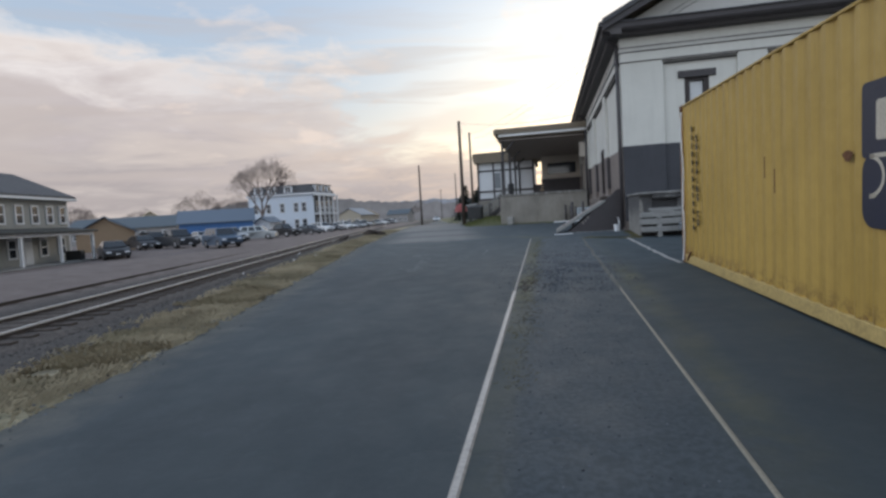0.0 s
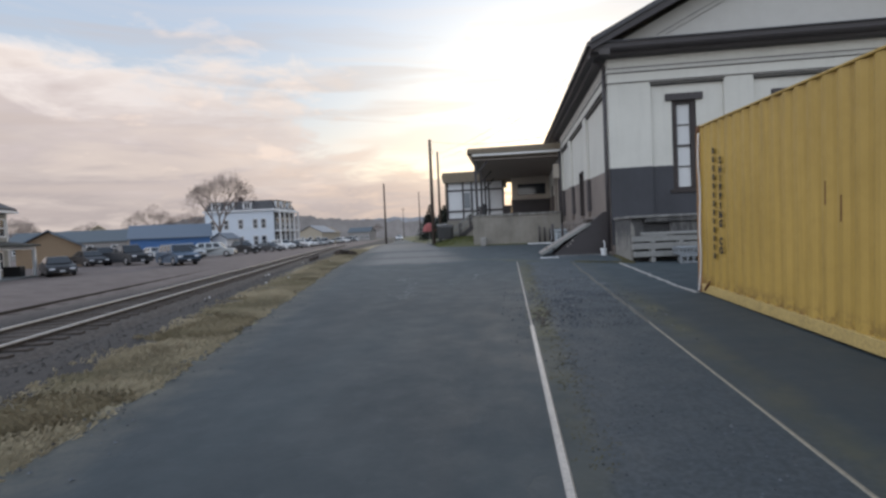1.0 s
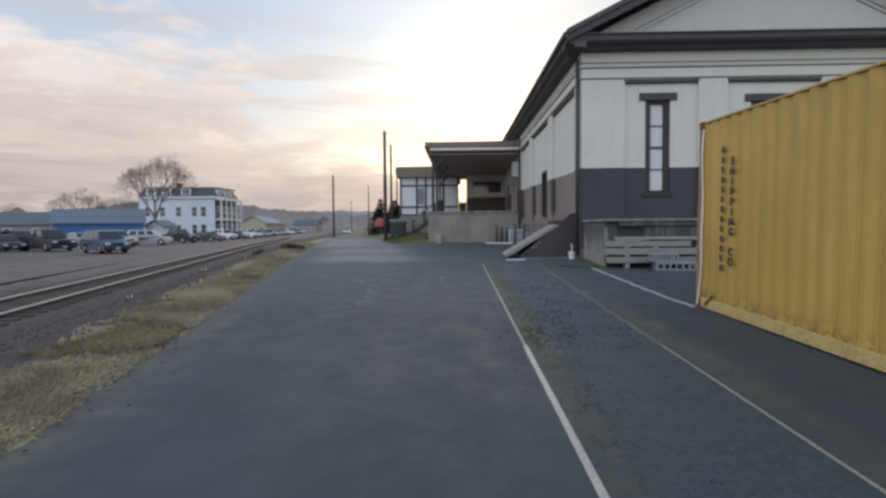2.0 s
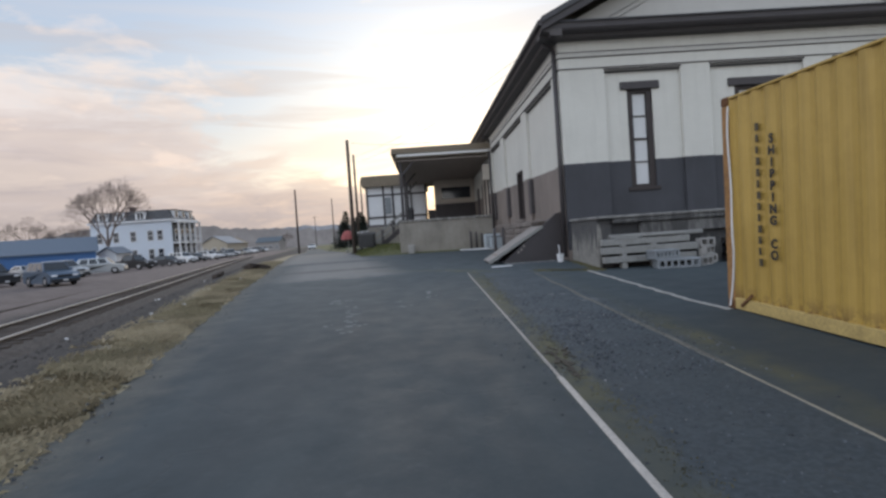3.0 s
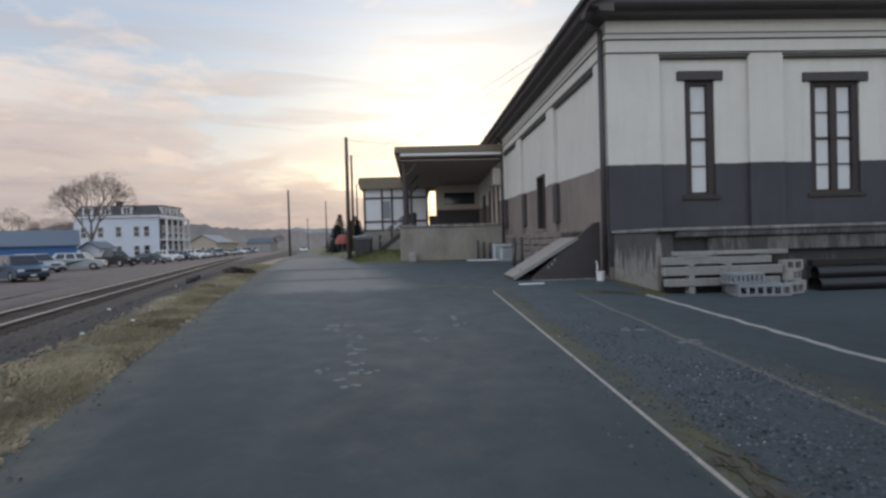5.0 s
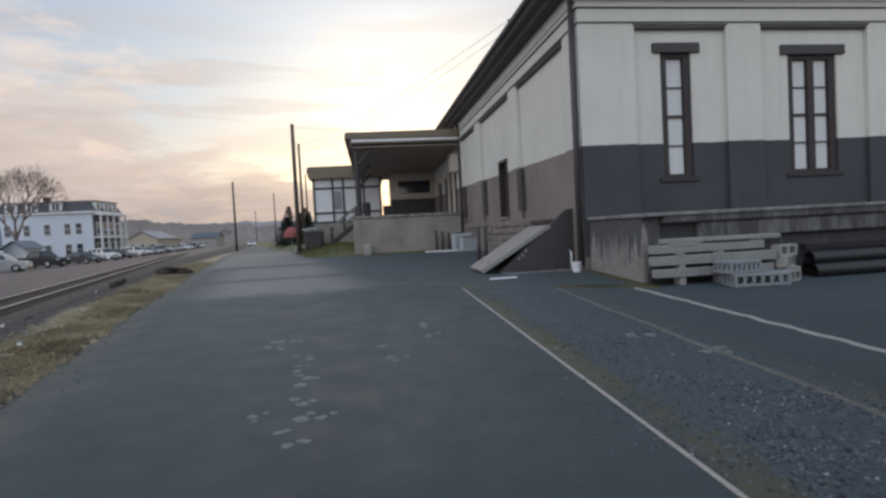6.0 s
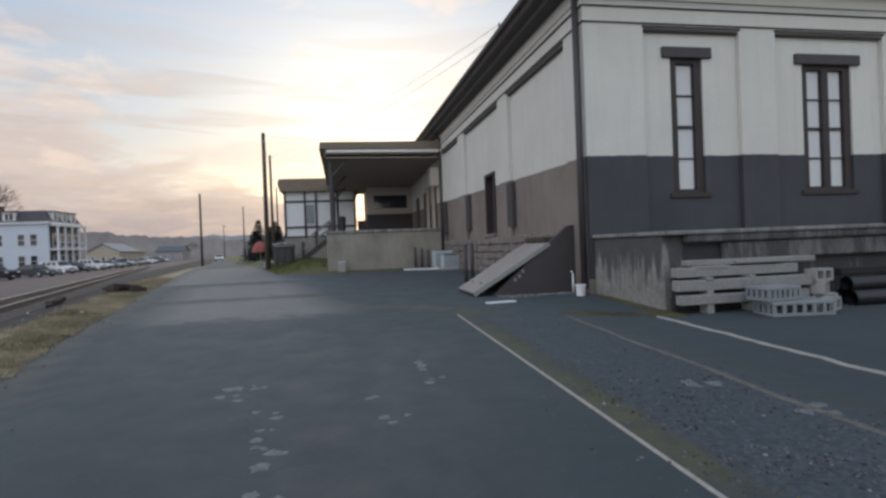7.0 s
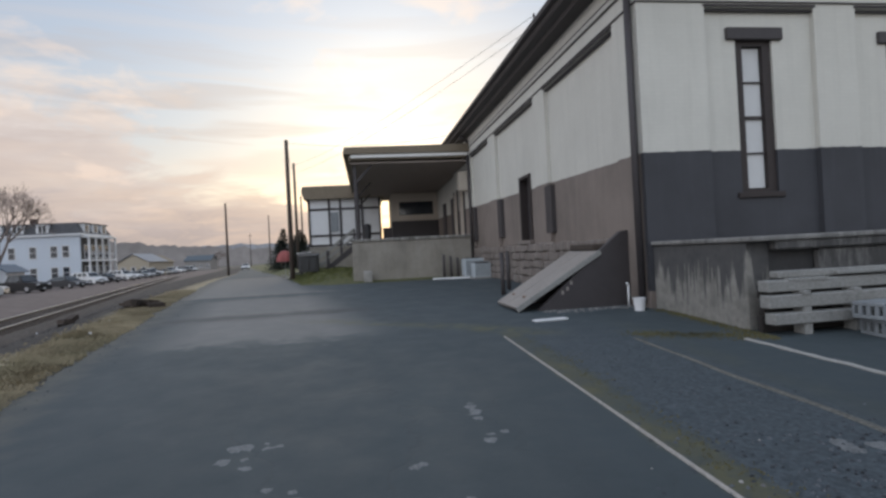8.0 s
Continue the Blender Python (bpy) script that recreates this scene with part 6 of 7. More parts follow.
def white_house():
    x0, x1, y0, y1, zb = -64.3, -49.2, 109.0, 120.0, -0.1
    h = thing("white_boarding_house", ((x0 + x1) / 2, (y0 + y1) / 2, zb), "three-storey white clapboard house with dark mansard roof", "house")
    part("wall", box(x0, y0, zb - 0.3, x1, y1, 7.9), HOUSEWHITE, h, "white clapboard")
    for k in range(24):
        part("clapboard", box(x0, y0 - 0.03, 0.3 + k * 0.31, x1, y0 - 0.002, 0.3 + k * 0.31 + 0.28), HOUSEWHITE, h)
    part("cornice", box(x0 - 0.4, y0 - 0.4, 7.9, x1 + 0.4, y1 + 0.4, 8.25, 0.03), WHITE, h)
    bm = bmesh.new()
    lo = [bm.verts.new(v) for v in ((x0 - 0.2, y0 - 0.2, 8.25), (x1 + 0.2, y0 - 0.2, 8.25), (x1 + 0.2, y1 + 0.2, 8.25), (x0 - 0.2, y1 + 0.2, 8.25))]
    hi = [bm.verts.new(v) for v in ((x0 + 0.8, y0 + 0.8, 10.15), (x1 - 0.8, y0 + 0.8, 10.15), (x1 - 0.8, y1 - 0.8, 10.15), (x0 + 0.8, y1 - 0.8, 10.15))]
    for k in range(4):
        bm.faces.new((lo[k], lo[(k + 1) % 4], hi[(k + 1) % 4], hi[k]))
    bm.faces.new(hi)
    roof = part("roof", bm, SHINGLE, h, "dark mansard roof")
    part("chimney", box(-58.9, 113.0, 9.9, -58.0, 113.9, 11.3, 0.03), simple("chimney_brick", (0.07, 0.045, 0.04), 0.85), roof)
    for z0, z1 in ((0.9, 2.7), (4.4, 6.2)):
        for cx in (-62.6, -59.6, -56.4, -53.2, -51.4):
            framed_window(h, cx, z0, z1, 0.95, y0 - 0.03, "x", -1, WHITE)
    for cx in (-61.8, -58.6, -54.8):
        d = part("dormer", box(cx - 0.95, y0 - 0.1, 8.5, cx + 0.95, y0 + 1.4, 9.95, 0.02), WHITE, h, "white dormer")
        part("dormer_roof", box(cx - 1.15, y0 - 0.3, 9.955, cx + 1.15, y0 + 1.5, 10.12, 0.02), SHINGLE, d)
        part("pane", box(cx - 0.55, y0 - 0.13, 8.6, cx - 0.08, y0 - 0.102, 9.7), GLASS, d)
        part("pane", box(cx + 0.08, y0 - 0.13, 8.6, cx + 0.55, y0 - 0.102, 9.7), GLASS, d)
    # dark sheet over the white wall, coloured as the veranda's shade
    part("veranda_wall", box(x1 + 0.002, y0 + 0.3, -0.2, x1 + 0.02, y1 - 0.3, 7.85), SHADEWALL, h, "veranda wall face coloured dark for its shade")
    # two-storey veranda on the side facing the track
    for zz in (3.55, 7.55):
        part("veranda_floor", box(x1 + 0.01, y0 + 0.3, zz, x1 + 1.3, y1 - 0.5, zz + 0.3), WHITE, h)
    part("veranda_deck", box(x1 + 0.01, y0 + 0.3, -0.3, x1 + 1.3, y1 - 0.5, 0.3), GREYWOOD, h)
    for k in range(5):
        yy = y0 + 0.5 + k * 2.42
        part("veranda_post", box(x1 + 0.98, yy, 0.3, x1 + 1.25, yy + 0.3, 7.55), WHITE, h)
    for zz in (1.25, 4.8):
        part("veranda_rail", box(x1 + 1.05, y0 + 0.5, zz, x1 + 1.15, y1 - 0.8, zz + 0.12), WHITE, h)
    for yy in (110.9, 113.4, 115.9, 118.3):
        for z0, z1 in ((0.6, 2.7), (4.2, 6.3)):
            framed_window(h, yy, z0, z1, 1.1, x1 + 0.02, "y", 1, WHITE)
    for yy in (111.3, 114.4, 117.5):
        d = part("dormer", box(x1 - 1.4, yy - 0.95, 8.5, x1 + 0.1, yy + 0.95, 9.95, 0.02), WHITE, h)
        part("dormer_roof", box(x1 - 1.5, yy - 1.15, 9.955, x1 + 0.3, yy + 1.15, 10.12, 0.02), SHINGLE, d)
        part("pane", box(x1 + 0.102, yy - 0.5, 8.6, x1 + 0.13, yy + 0.5, 9.7), GLASS, d)


white_house()


def gable_house(name, x, y, w, d, eave, ridge, wall, roof, label, turn=0.0, axis="y", windows=2, base=0.0):
    """A plain gabled building; its ridge runs along the axis."""
    h = thing(name, (x, y, base), label, "building")
    x0, x1, y0, y1 = x - w / 2, x + w / 2, y - d / 2, y + d / 2
    if axis == "y":
        part("wall", prism([(x0, base - 0.3), (x1, base - 0.3), (x1, eave), (x, ridge - 0.12), (x0, eave)], "y", y0, y1), wall, h)
        for sg in (-1, 1):
            e = x + sg * (w / 2 + 0.4)
            k = (ridge - eave) / (w / 2) * 0.4
            part("roof", prism([(e, eave - k), (e, eave - k + 0.14), (x, ridge + 0.14), (x, ridge)], "y", y0 - 0.4, y1 + 0.4), roof, h)
        for q in range(windows):
            framed_window(h, x0 + w * (q + 0.5) / windows, base + 0.9, base + 2.1, 0.8, y0, "x", -1, WHITE)
    else:
        part("wall", prism([(y0, base - 0.3), (y1, base - 0.3), (y1, eave), (y, ridge - 0.12), (y0, eave)], "x", x0, x1), wall, h)
        for sg in (-1, 1):
            e = y + sg * (d / 2 + 0.4)
            k = (ridge - eave) / (d / 2) * 0.4
            part("roof", prism([(e, eave - k), (e, eave - k + 0.14), (y, ridge + 0.14), (y, ridge)], "x", x0 - 0.4, x1 + 0.4), roof, h)
        for q in range(windows):
            framed_window(h, x0 + w * (q + 0.5) / windows, base + 1.0, base + 2.1, 0.9, y0, "x", -1, WHITE)
    turn_thing(h, (x, y, base), turn)
    return h


ORANGE = simple("tan_board_wall", (0.33, 0.235, 0.15), 0.8, vary=0.12)
PALEROOF = simple("pale_yellow_roof", (0.80, 0.68, 0.44), 0.6, vary=0.1)
DRAB = simple("drab_siding", (0.26, 0.25, 0.24), 0.8, vary=0.12)
BEIGE = simple("beige_siding", (0.42, 0.37, 0.29), 0.8, vary=0.1)
SLATE = simple("slate_blue_roof", (0.085, 0.105, 0.12), 0.7, vary=0.15)
ROOFGREY = simple("grey_metal_roof", (0.20, 0.22, 0.25), 0.5, vary=0.15)
gable_house("blue_warehouse", -56.6, 85.6, 11.5, 8.0, 2.9, 4.9, BLUEWALL, BLUEROOF, "low blue metal warehouse with a pale blue roof", 32, "x", 0)
gable_house("white_shed", -49.5, 90.0, 2.6, 4.0, 2.4, 3.2, WHITE, BLUEROOF, "small white shed beside the blue warehouse", 0, "y", 0)
gable_house("tan_barn", -47.0, 51.0, 5.2, 6.0, 2.0, 3.5, ORANGE, BLUEROOF, "tan board barn with a blue-grey metal roof", 40, "y", 0)
gable_house("yellow_roofed_house", -93.0, 114.0, 6.0, 6.0, 4.6, 6.6, BEIGE, PALEROOF, "distant house with a pale yellow roof", 38, "y", 2)
gable_house("long_store", -84.0, 98.0, 22.0, 10.0, 2.9, 5.0, DRAB, SLATE, "long low drab store with a slate roof", 12, "x", 5)
gable_house("far_house", -55.0, 150.0, 7.0, 9.0, 3.4, 5.2, BEIGE, ROOFGREY, "distant beige house with grey roof", -5, "y", 3)
gable_house("far_house", -62.0, 176.0, 7.0, 9.0, 3.4, 5.2, BEIGE, ROOFBROWN, "distant beige house with brown roof", -8, "y", 3)
gable_house("far_house", -70.0, 250.0, 10.0, 10.0, 3.8, 5.8, DRAB, SLATE, "distant drab house with a low slate roof", 0, "x", 4)
gable_house("far_house", -30.0, 320.0, 16.0, 12.0, 4.5, 6.5, WHITE, ROOFGREY, "distant white hall with grey roof", 0, "x", 4)


# ---- trees ----
def bare_tree(x, y, height, seed, spread_k=1.0, depth=6, label="bare brown winter tree with spreading twigs", trunk=0.035):
    rnd = random.Random(seed)
    z = ground_z(x, y)
    t = thing("bare_tree", (x, y, z), label, "tree", "bare trees")
    limbs, twigs = bmesh.new(), bmesh.new()

    def grow(p, d, length, r, level):
        bm = limbs if level > depth - 3 else twigs
        q = p + d * length
        mid = p + d * (length * 0.5) + Vector((rnd.uniform(-1, 1), rnd.uniform(-1, 1), rnd.uniform(-1, 1))) * length * 0.06
        n = 7 if level > depth - 2 else (4 if level > 2 else 3)
        cyl(p, mid, r, r * 0.85, n=n, bm=bm, caps=False)
        cyl(mid, q, r * 0.85, r * 0.68, n=n, bm=bm, caps=False)
        if level == 0:
            return
        k = 3
        for i in range(k):
            a = i * math.tau / k + rnd.uniform(-0.6, 0.6)
            tilt = rnd.uniform(0.28, 0.72) * spread_k
            side = d.orthogonal().normalized()
            side = Matrix.Rotation(a, 3, d) @ side
            nd = (d * math.cos(tilt) + side * math.sin(tilt) + Vector((0, 0, 0.06))).normalized()
            grow(q, nd, length * rnd.uniform(0.66, 0.86), max(0.014, r * rnd.uniform(0.5, 0.68)), level - 1)

    grow(Vector((x, y, z - 0.2)), Vector((rnd.uniform(-0.05, 0.05), rnd.uniform(-0.05, 0.05), 1)).normalized(), height * 0.22, height * trunk * 0.5 + 0.08, depth)
    part("trunk", limbs, BARK, t, smooth=True)
    part("crown", twigs, BARK, t, "fine bare twigs", kind="stuff")
    return t


big = bare_tree(-55.0, 98.0, 17.5, 12, 0.92, 7, trunk=0.03)
small = bare_tree(-101.0, 144.0, 16.0, 8, 0.95, 7, trunk=0.025)
rt = random.Random(4)
for x, y, k in ((-94.0, 150.0, 0.9), (-118.0, 140.0, 0.7), (-128, 130, 0.7), (-66.0, 150.0, 0.7), (-150.0, 150.0, 0.8), (-76, 300, 0.7)):
    c = copy_thing(small if rt.random() < 0.6 else big, pose(x, y, 0, 0, 0, rt.uniform(0, 360)) @ Matrix.Scale(k, 4))


EVERGREEN = simple("dark_evergreen", (0.020, 0.030, 0.020), 0.9, 0, 0.35, 3, 12, 0.4)


def evergreen(x, y, h, r, seed):
    """A tapered trunk with tiers of drooping sprays."""
    rnd = random.Random(seed)
    z = ground_z(x, y)
    t = thing("evergreen", (x, y, z), "dark ragged evergreen tree beside the road", "tree", "evergreens")
    part("trunk", cyl((x, y, z - 0.2), (x, y, z + h * 0.95), 0.16, 0.03, n=8), BARK, t)
    vs, fs = [], []
    for k in range(1500):
        q = rnd.random() ** 1.3
        zz = z + h * (0.06 + 0.94 * q)
        rr = r * (1 - q) ** 0.8 * rnd.uniform(0.25, 1.05)
        a = rnd.uniform(0, math.tau)
        c = Vector((x + rr * math.cos(a), y + rr * math.sin(a), zz - 0.25 * rr))
        l = rnd.uniform(0.18, 0.42)
        d = Vector((math.cos(a + rnd.uniform(-0.7, 0.7)), math.sin(a + rnd.uniform(-0.7, 0.7)), rnd.uniform(-0.5, 0.25))) * l
        s = Vector((-d.y, d.x, rnd.uniform(-0.1, 0.1))) * 0.45
        i = len(vs)
        vs += [c - s, c + d * 0.4 - s * 1.2, c + d, c + d * 0.4 + s * 1.2]
        fs.append((i, i + 1, i + 2, i + 3))
    me = bpy.data.meshes.new("crown")
    me.from_pydata([v - ORIGIN[t] for v in vs], [], fs)
    me.materials.append(EVERGREEN)
    ob = new("crown", me)
    ob.parent = t
    tagged(ob, kind="stuff")


for k, (x, y, h, r) in enumerate(((-13.6, 90, 5.6, 2.0), (-12.0, 92, 4.8, 1.8), (-14.6, 95, 4.2, 1.7), (-10.6, 88, 4.6, 1.7), (-12.6, 101, 6.0, 2.0), (-9.0, 70, 2.8, 1.3), (-11.2, 84, 3.6, 2.3), (-13.4, 86, 4.0, 2.4), (-9.9, 80, 3.4, 2.0))):
    evergreen(x, y, h, r, 30 + k)


# ---- far ridges ----
def ridge(name, dist, base, rise, seed, color, a0, a1, label, jag=0.5):
    bm = bmesh.new()
    prev = None
    n = 420
    for k in range(n + 1):
        a = radians(a0 + (a1 - a0) * k / n)
        v = 0.55 + 0.6 * noise.noise((a * 3.2, seed, 0)) + 0.10 * jag * noise.noise((a * 70, seed, 2)) + 0.06 * jag * noise.noise((a * 230, seed, 4))
        x, y = dist * math.sin(a), dist * math.cos(a)
        r = [bm.verts.new((x, y, base)), bm.verts.new((x, y, rise * max(0.12, v))), bm.verts.new((x * 1.15, y * 1.15, base))]
        if prev:
            bm.faces.new((prev[0], r[0], r[1], prev[1]))
            bm.faces.new((prev[1], r[1], r[2], prev[2]))
        prev = r
    m = Mat(name + "_woods")
    p = m.obj()
    n1 = m.noise(p, 0.08, 6, 0.7)
    col = m.mix(m.ramp(n1, (0.35, 0.0), (0.65, 1.0)), tuple(c * 0.8 for c in color), tuple(c * 1.15 for c in color))
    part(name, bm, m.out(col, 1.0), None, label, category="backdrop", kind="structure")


# distance haze is mixed into the pale base colours of both ridges
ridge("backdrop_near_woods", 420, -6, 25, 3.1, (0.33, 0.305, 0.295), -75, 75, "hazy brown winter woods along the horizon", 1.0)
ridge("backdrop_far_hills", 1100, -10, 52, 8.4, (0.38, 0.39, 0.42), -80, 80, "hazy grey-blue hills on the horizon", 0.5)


# ---- loose stuff on the ground ----
def scatter_stones(name, n, place, sizes, mat, label, seed, sink=0.35):
    rnd = random.Random(seed)
    vs, fs = [], []
    for _ in range(n):
        x, y, z = place(rnd)
        s = rnd.uniform(*sizes)
        a = rnd.uniform(0, math.tau)
        ca, sa = math.cos(a), math.sin(a)
        i = len(vs)
        for u, v, w in ((1, 0, 0), (0.2, 0.9, 0), (-0.9, 0.3, 0), (-0.3, -0.8, 0), (0.1, 0.1, 0.75)):
            u, v, w = u * s * rnd.uniform(0.7, 1.2), v * s * rnd.uniform(0.7, 1.2), w * s * rnd.uniform(0.6, 1.1)
            vs.append((x + u * ca - v * sa, y + u * sa + v * ca, z + w - s * sink * 0.3))
        fs += [(i, i + 1, i + 4), (i + 1, i + 2, i + 4), (i + 2, i + 3, i + 4), (i + 3, i, i + 4)]
    me = bpy.data.meshes.new(name)
    me.from_pydata(vs, [], fs)
    me.materials.append(mat)
    return tagged(new(name, me), label, name.split("_")[-1], kind="stuff")


def make_stone_mat(name, a, b):
    m = Mat(name)
    g = m.N("NewGeometry")
    return m.out(m.ramp(g.outputs["Random Per Island"], (0.0, a), (1.0, b)), 0.9)


STONES = make_stone_mat("gravel_stone", (0.014, 0.016, 0.020), (0.110, 0.122, 0.137))
PALESTONES = make_stone_mat("pale_chippings", (0.12, 0.12, 0.12), (0.34, 0.33, 0.32))
CINDERSTONE = make_stone_mat("cinder_stone", (0.018, 0.016, 0.015), (0.075, 0.066, 0.06))
BALSTONE = make_stone_mat("ballast_stone", (0.05, 0.043, 0.038), (0.20, 0.17, 0.15))


def make_grass_mat(name):
    """Matted dead grass: straw, olive and brown in patches."""
    m = Mat(name)
    p = m.obj()
    g = m.N("NewGeometry")
    big, mid = m.noise(p, 0.7, 4, 0.6), m.noise(p, 3.0, 4, 0.6)
    col = m.ramp(big, (0.36, (0.19, 0.165, 0.10)), (0.5, (0.28, 0.238, 0.158)), (0.64, (0.37, 0.315, 0.215)))
    col = m.mix(m.ramp(mid, (0.5, 0.0), (0.68, 0.7)), col, (0.17, 0.13, 0.075))
    col = m.mix(m.math("MULTIPLY", g.outputs["Random Per Island"], 0.30), col, (0.46, 0.40, 0.28))
    return m.out(col, 0.95)


def in_siding(r):
    y = r.uniform(2.5, 16.5)
    x = r.choice((r.uniform(0.12, 1.35), r.gauss(0.75, 0.3)))
    return (x, y, ground_z(x, y) + 0.008)


def in_rubble(r):
    while True:
        y = r.gauss(10.4, 1.5)
        x = min(1.8, max(-0.55, r.gauss(0.75, 0.5)))
        if noise.noise((x * 1.6, y * 1.6, 31)) > r.uniform(-0.35, 0.25):
            break
    return (x, y, ground_z(x, y) + 0.008)


def on_ballast(r):
    s, u = r.uniform(-12, 42), r.uniform(-2.5, 2.5)
    p = track_point(s, u, -0.16 - 0.20 - 0.27 * max(0, (abs(u) - 1.2) / 1.3) + 0.005)
    return (p.x, p.y, p.z)


def on_cinders(r):
    y = r.uniform(0, 34)
    x = edge_x(y) - r.uniform(1.4, 5.0)
    return (x, y, ground_z(x, y) - 0.02)


def on_verge(r):
    y = r.uniform(0, 34)
    x = edge_x(y) + r.gauss(0.1, 0.2)
    return (x, y, ground_z(x, y) + 0.0)


scatter_stones("siding_gravel", 1000, in_siding, (0.005, 0.015), STONES, "dark loose gravel between the siding rails", 1)
scatter_stones("siding_rubble", 3200, in_rubble, (0.007, 0.024), STONES, "broken asphalt rubble between the siding rails", 2)
scatter_stones("siding_chippings", 60, in_rubble, (0.008, 0.022), PALESTONES, "pale stone chippings in the siding", 3)
scatter_stones("track_gravel", 7000, on_ballast, (0.02, 0.05), BALSTONE, "brown crushed stone ballast of the main line", 4)
scatter_stones("cinder_gravel", 3000, on_cinders, (0.012, 0.045), CINDERSTONE, "dark cinders and stones beside the track", 5)
scatter_stones("verge_gravel", 900, on_verge, (0.008, 0.025), STONES, "loose gravel along the road edge", 6)


def scatter_grass(name, n, place, lens, mat, label, seed, wide=(0.002, 0.004)):
    rnd = random.Random(seed)
    vs, fs = [], []
    for _ in range(n):
        x, y, z = place(rnd)
        for _ in range(3):
            l = rnd.uniform(*lens)
            a = 5.0 * noise.noise((x * 0.7, y * 0.7, 21)) + rnd.uniform(-0.9, 0.9)
            lean = rnd.uniform(0.5, 1.35)
            d = Vector((math.cos(a) * math.sin(lean), math.sin(a) * math.sin(lean), math.cos(lean))) * l
            s = Vector((-math.sin(a), math.cos(a), 0)) * rnd.uniform(*wide)
            b = Vector((x + rnd.uniform(-0.03, 0.03), y + rnd.uniform(-0.03, 0.03), z))
            i = len(vs)
            vs += [b - s, b + s, b + d * 0.6 + s * 0.7 + Vector((0, 0, 0.01)), b + d - Vector((0, 0, 0.25 * l))]
            fs.append((i, i + 1, i + 2, i + 3))
    me = bpy.data.meshes.new(name)
    me.from_pydata(vs, [], fs)
    me.materials.append(mat)
    return tagged(new(name, me), label, "grass", kind="stuff")


DRYGRASS = make_grass_mat("dry_grass")
MOSSGRASS = make_stone_mat("mossy_grass", (0.07, 0.066, 0.028), (0.135, 0.12, 0.055))
GREENGRASS = make_stone_mat("green_grass", (0.05, 0.07, 0.02), (0.16, 0.16, 0.06))


def verge_place(r):
    while True:
        y = r.uniform(-3.5, 36)
        wide = 0.82 - 0.25 * smooth_step(10, 18, y)
        s = r.gauss(0.52, 0.42) * wide
        x = edge_x(y) - s
        if -0.12 < s < 1.6 and noise.noise((x * 1.4, y * 1.4, 11)) > -0.55 + 0.7 * max(0, s - 0.7) + 2.2 * max(0, 0.30 - s) * r.random():
            return (x, y, ground_z(x, y) - 0.03)


def moss_place(r):
    while True:
        y = r.uniform(4, 17.6)
        x = r.gauss(0.22, 0.09) - 0.012 * y
        if noise.noise((x * 2, y * 1.1, 3)) > r.uniform(-0.5, 0.35):
            return (x, y, ground_z(x, y) + 0.002)


def bank_place(r):
    y = r.uniform(35.5, 49)
    x = edge_x(y) + r.uniform(4.7, 8.4)
    if x > -2.9:
        x = -3.0
    return (x, y, ground_z(x, y) - 0.03)


scatter_grass("verge_grass", 52000, verge_place, (0.04, 0.125), DRYGRASS, "dry straw-coloured grass along the road verge", 7)
scatter_grass("moss", 900, moss_place, (0.008, 0.022), MOSSGRASS, "yellow-green moss and stubble along the rails", 8)
def dock_moss_place(r):
    if r.random() < 0.5:
        y = r.uniform(16.3, 19.2)
        x = 3.0 - abs(r.gauss(0, 0.10))
    else:
        k = r.random()
        x, y = 1.45 + 1.35 * k + r.gauss(0, 0.10), 17.3 - 0.75 * k + r.gauss(0, 0.12)
    return (x, y, ground_z(x, y) + 0.002)


scatter_grass("wall_foot_moss", 1500, dock_moss_place, (0.01, 0.035), MOSSGRASS, "yellow-green moss at the foot of the dock wall", 10)
scatter_grass("bank_grass", 3500, bank_place, (0.06, 0.18), GREENGRASS, "green grass bank below the platform", 9)

rs = random.Random(33)
tie = thing("splintered_tie", ground_at(0.03, 8.8), "splintered brown remains of a tie beside the rail", "debris")
SPLINTER = simple("splintered_wood", (0.062, 0.054, 0.042), 0.95, 0, 0.5, 6, 50, 0.5)
for k in range(34):
    x, y = 0.03 + rs.gauss(0, 0.06), rs.uniform(8.3, 9.4)
    l, a = rs.uniform(0.03, 0.11), rs.gauss(1.57, 0.25)
    z = ground_z(x, y) + rs.uniform(0.006, 0.018)
    part("splinter", beam((x - l * math.cos(a), y - l * math.sin(a), z), (x + l * math.cos(a), y + l * math.sin(a), z + rs.uniform(-0.004, 0.012)), rs.uniform(0.012, 0.035), rs.uniform(0.005, 0.010)), SPLINTER, tie)


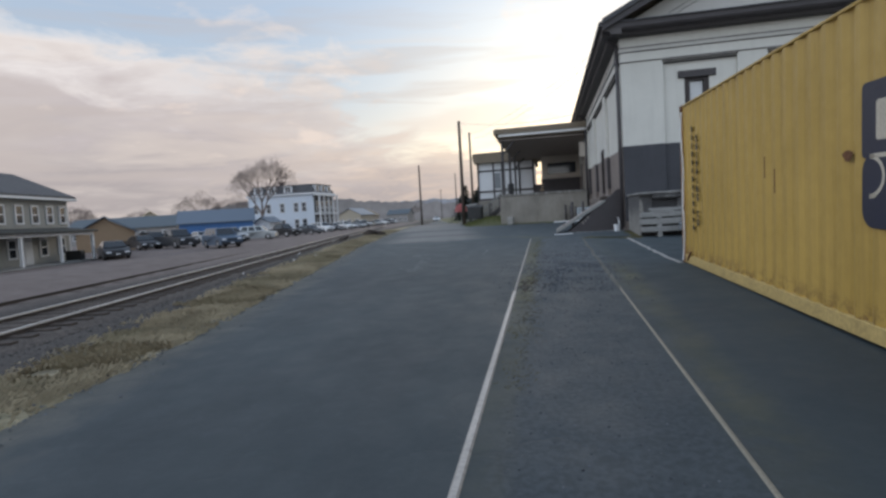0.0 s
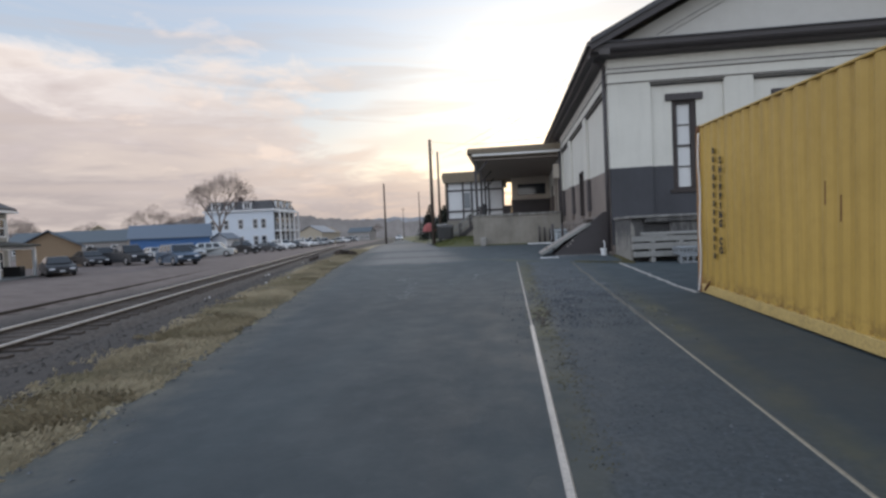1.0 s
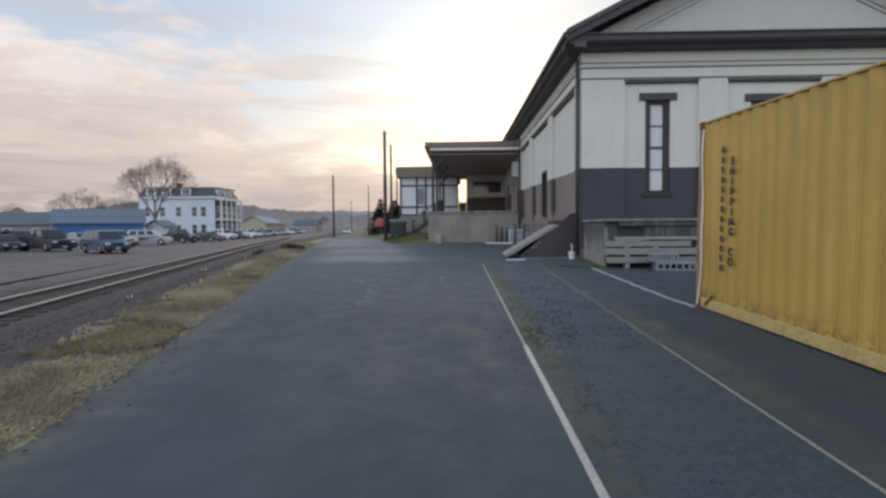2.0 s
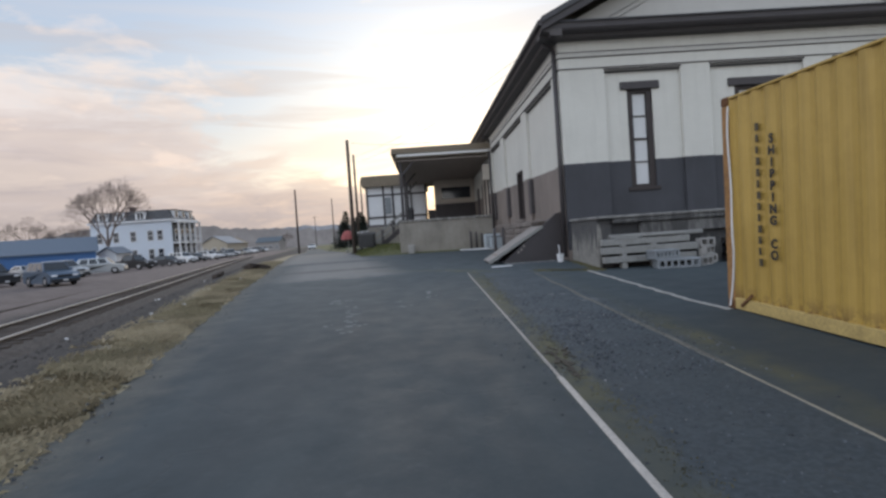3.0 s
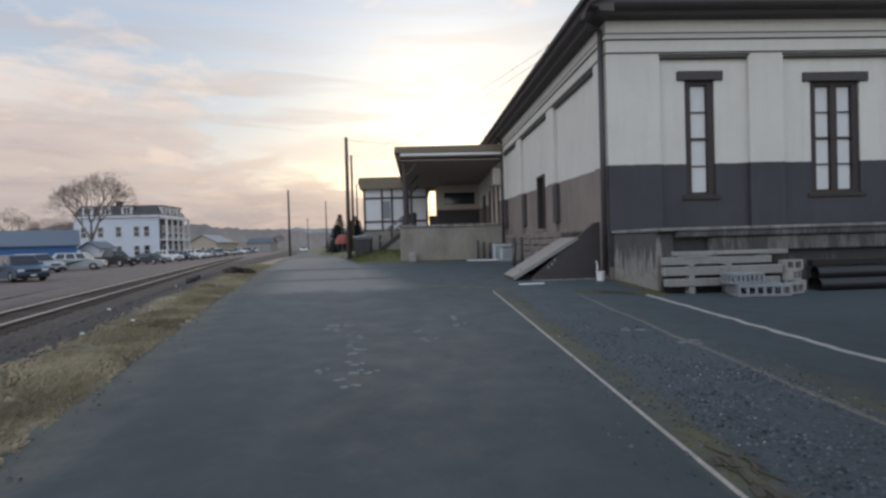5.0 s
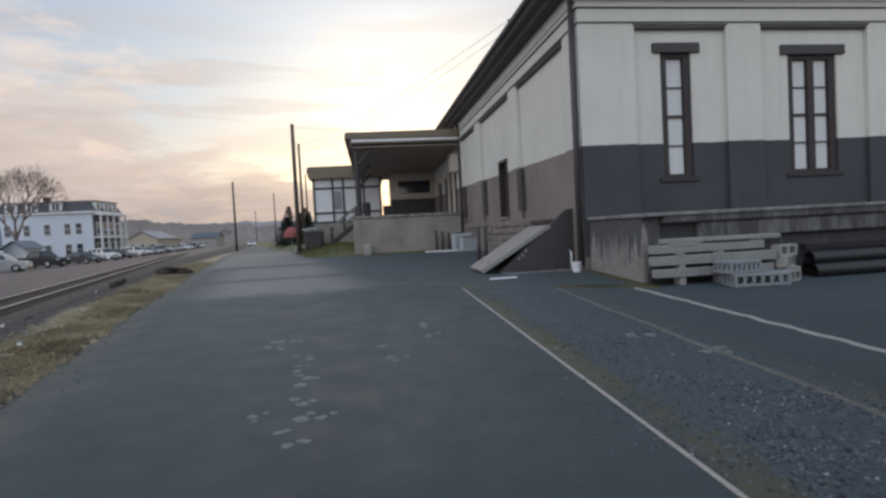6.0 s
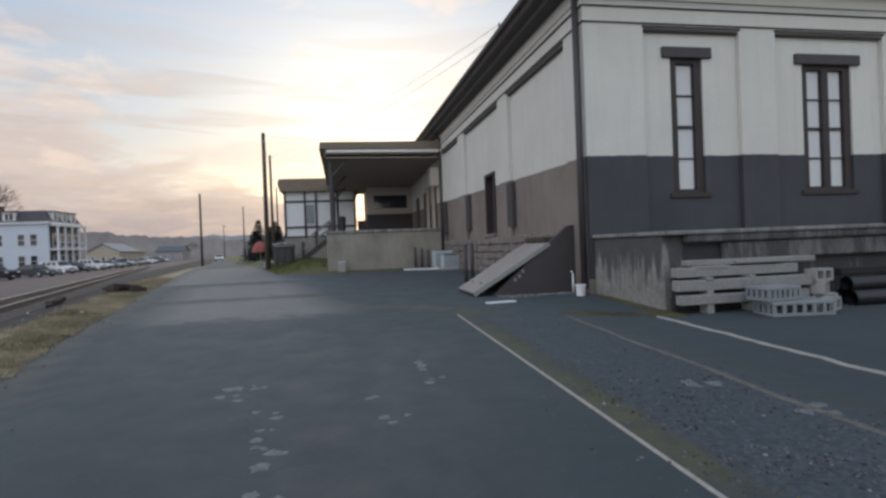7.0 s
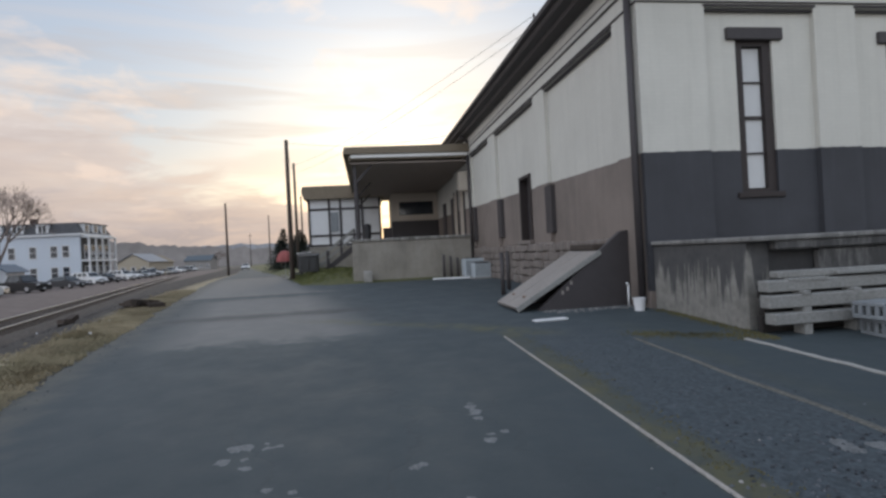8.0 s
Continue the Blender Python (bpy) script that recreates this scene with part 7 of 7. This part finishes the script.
def wall_foot(r):
    x, y = r.uniform(1.1, 2.9), 20.08 - abs(r.gauss(0, 0.22))
    return (x, y, ground_z(x, y) + 0.008)


scatter_stones("wall_foot_chippings", 260, wall_foot, (0.008, 0.03), PALESTONES, "pale chippings along the foot of the bulkhead", 14)
# pale broken patches in the road
PATCH = simple("pale_broken_asphalt", (0.145, 0.152, 0.155), 0.9, 0, 0.5, 9, 40, 0.4)
spots = [(-3.14, 14.23, 0.16), (-2.96, 14.3, 0.09), (-3.15, 14.0, 0.11), (-2.76, 13.44, 0.10), (-2.72, 13.0, 0.09), (-2.62, 12.5, 0.13), (-2.59, 12.02, 0.11), (-2.39, 11.62, 0.10), (-2.95, 11.67, 0.11), (-2.6, 11.45, 0.12), (-1.41, 14.78, 0.12), (-1.24, 14.09, 0.10), (-1.86, 13.69, 0.08), (-1.73, 13.08, 0.10), (-1.33, 14.5, 0.08), (-2.7, 12.75, 0.06), (-2.5, 11.15, 0.08), (1.39, 12.5, 0.16), (1.05, 13.2, 0.12)]
rp = random.Random(17)
road_ob = bpy.data.objects["road"]
ORIGIN[road_ob] = Vector((0, 0, 0))
bits = [(x + rp.uniform(-1, 1) * r, y + rp.uniform(-1, 1) * r * 1.2, r * rp.uniform(0.3, 0.85)) for x, y, r in spots for _ in range(3)]
for x, y, r in bits:
    z = ground_z(x, y) + 0.007
    n = 11
    rim = [(x + r * rp.uniform(0.6, 1.15) * math.cos(k * math.tau / n), y + 1.1 * r * rp.uniform(0.45, 1.2) * math.sin(k * math.tau / n)) for k in range(n)]
    bm = bmesh.new()
    lo = [bm.verts.new((u, v, z - 0.010)) for u, v in rim]
    hi = [bm.verts.new((x + (u - x) * 0.82, y + (v - y) * 0.82, z + rp.uniform(-0.001, 0.001))) for u, v in rim]
    c = bm.verts.new((x, y, z + 0.003))
    for k in range(n):
        bm.faces.new((lo[k], lo[(k + 1) % n], hi[(k + 1) % n], hi[k]))
        bm.faces.new((hi[k], hi[(k + 1) % n], c))
    part("pale_patch", bm, PATCH, road_ob)
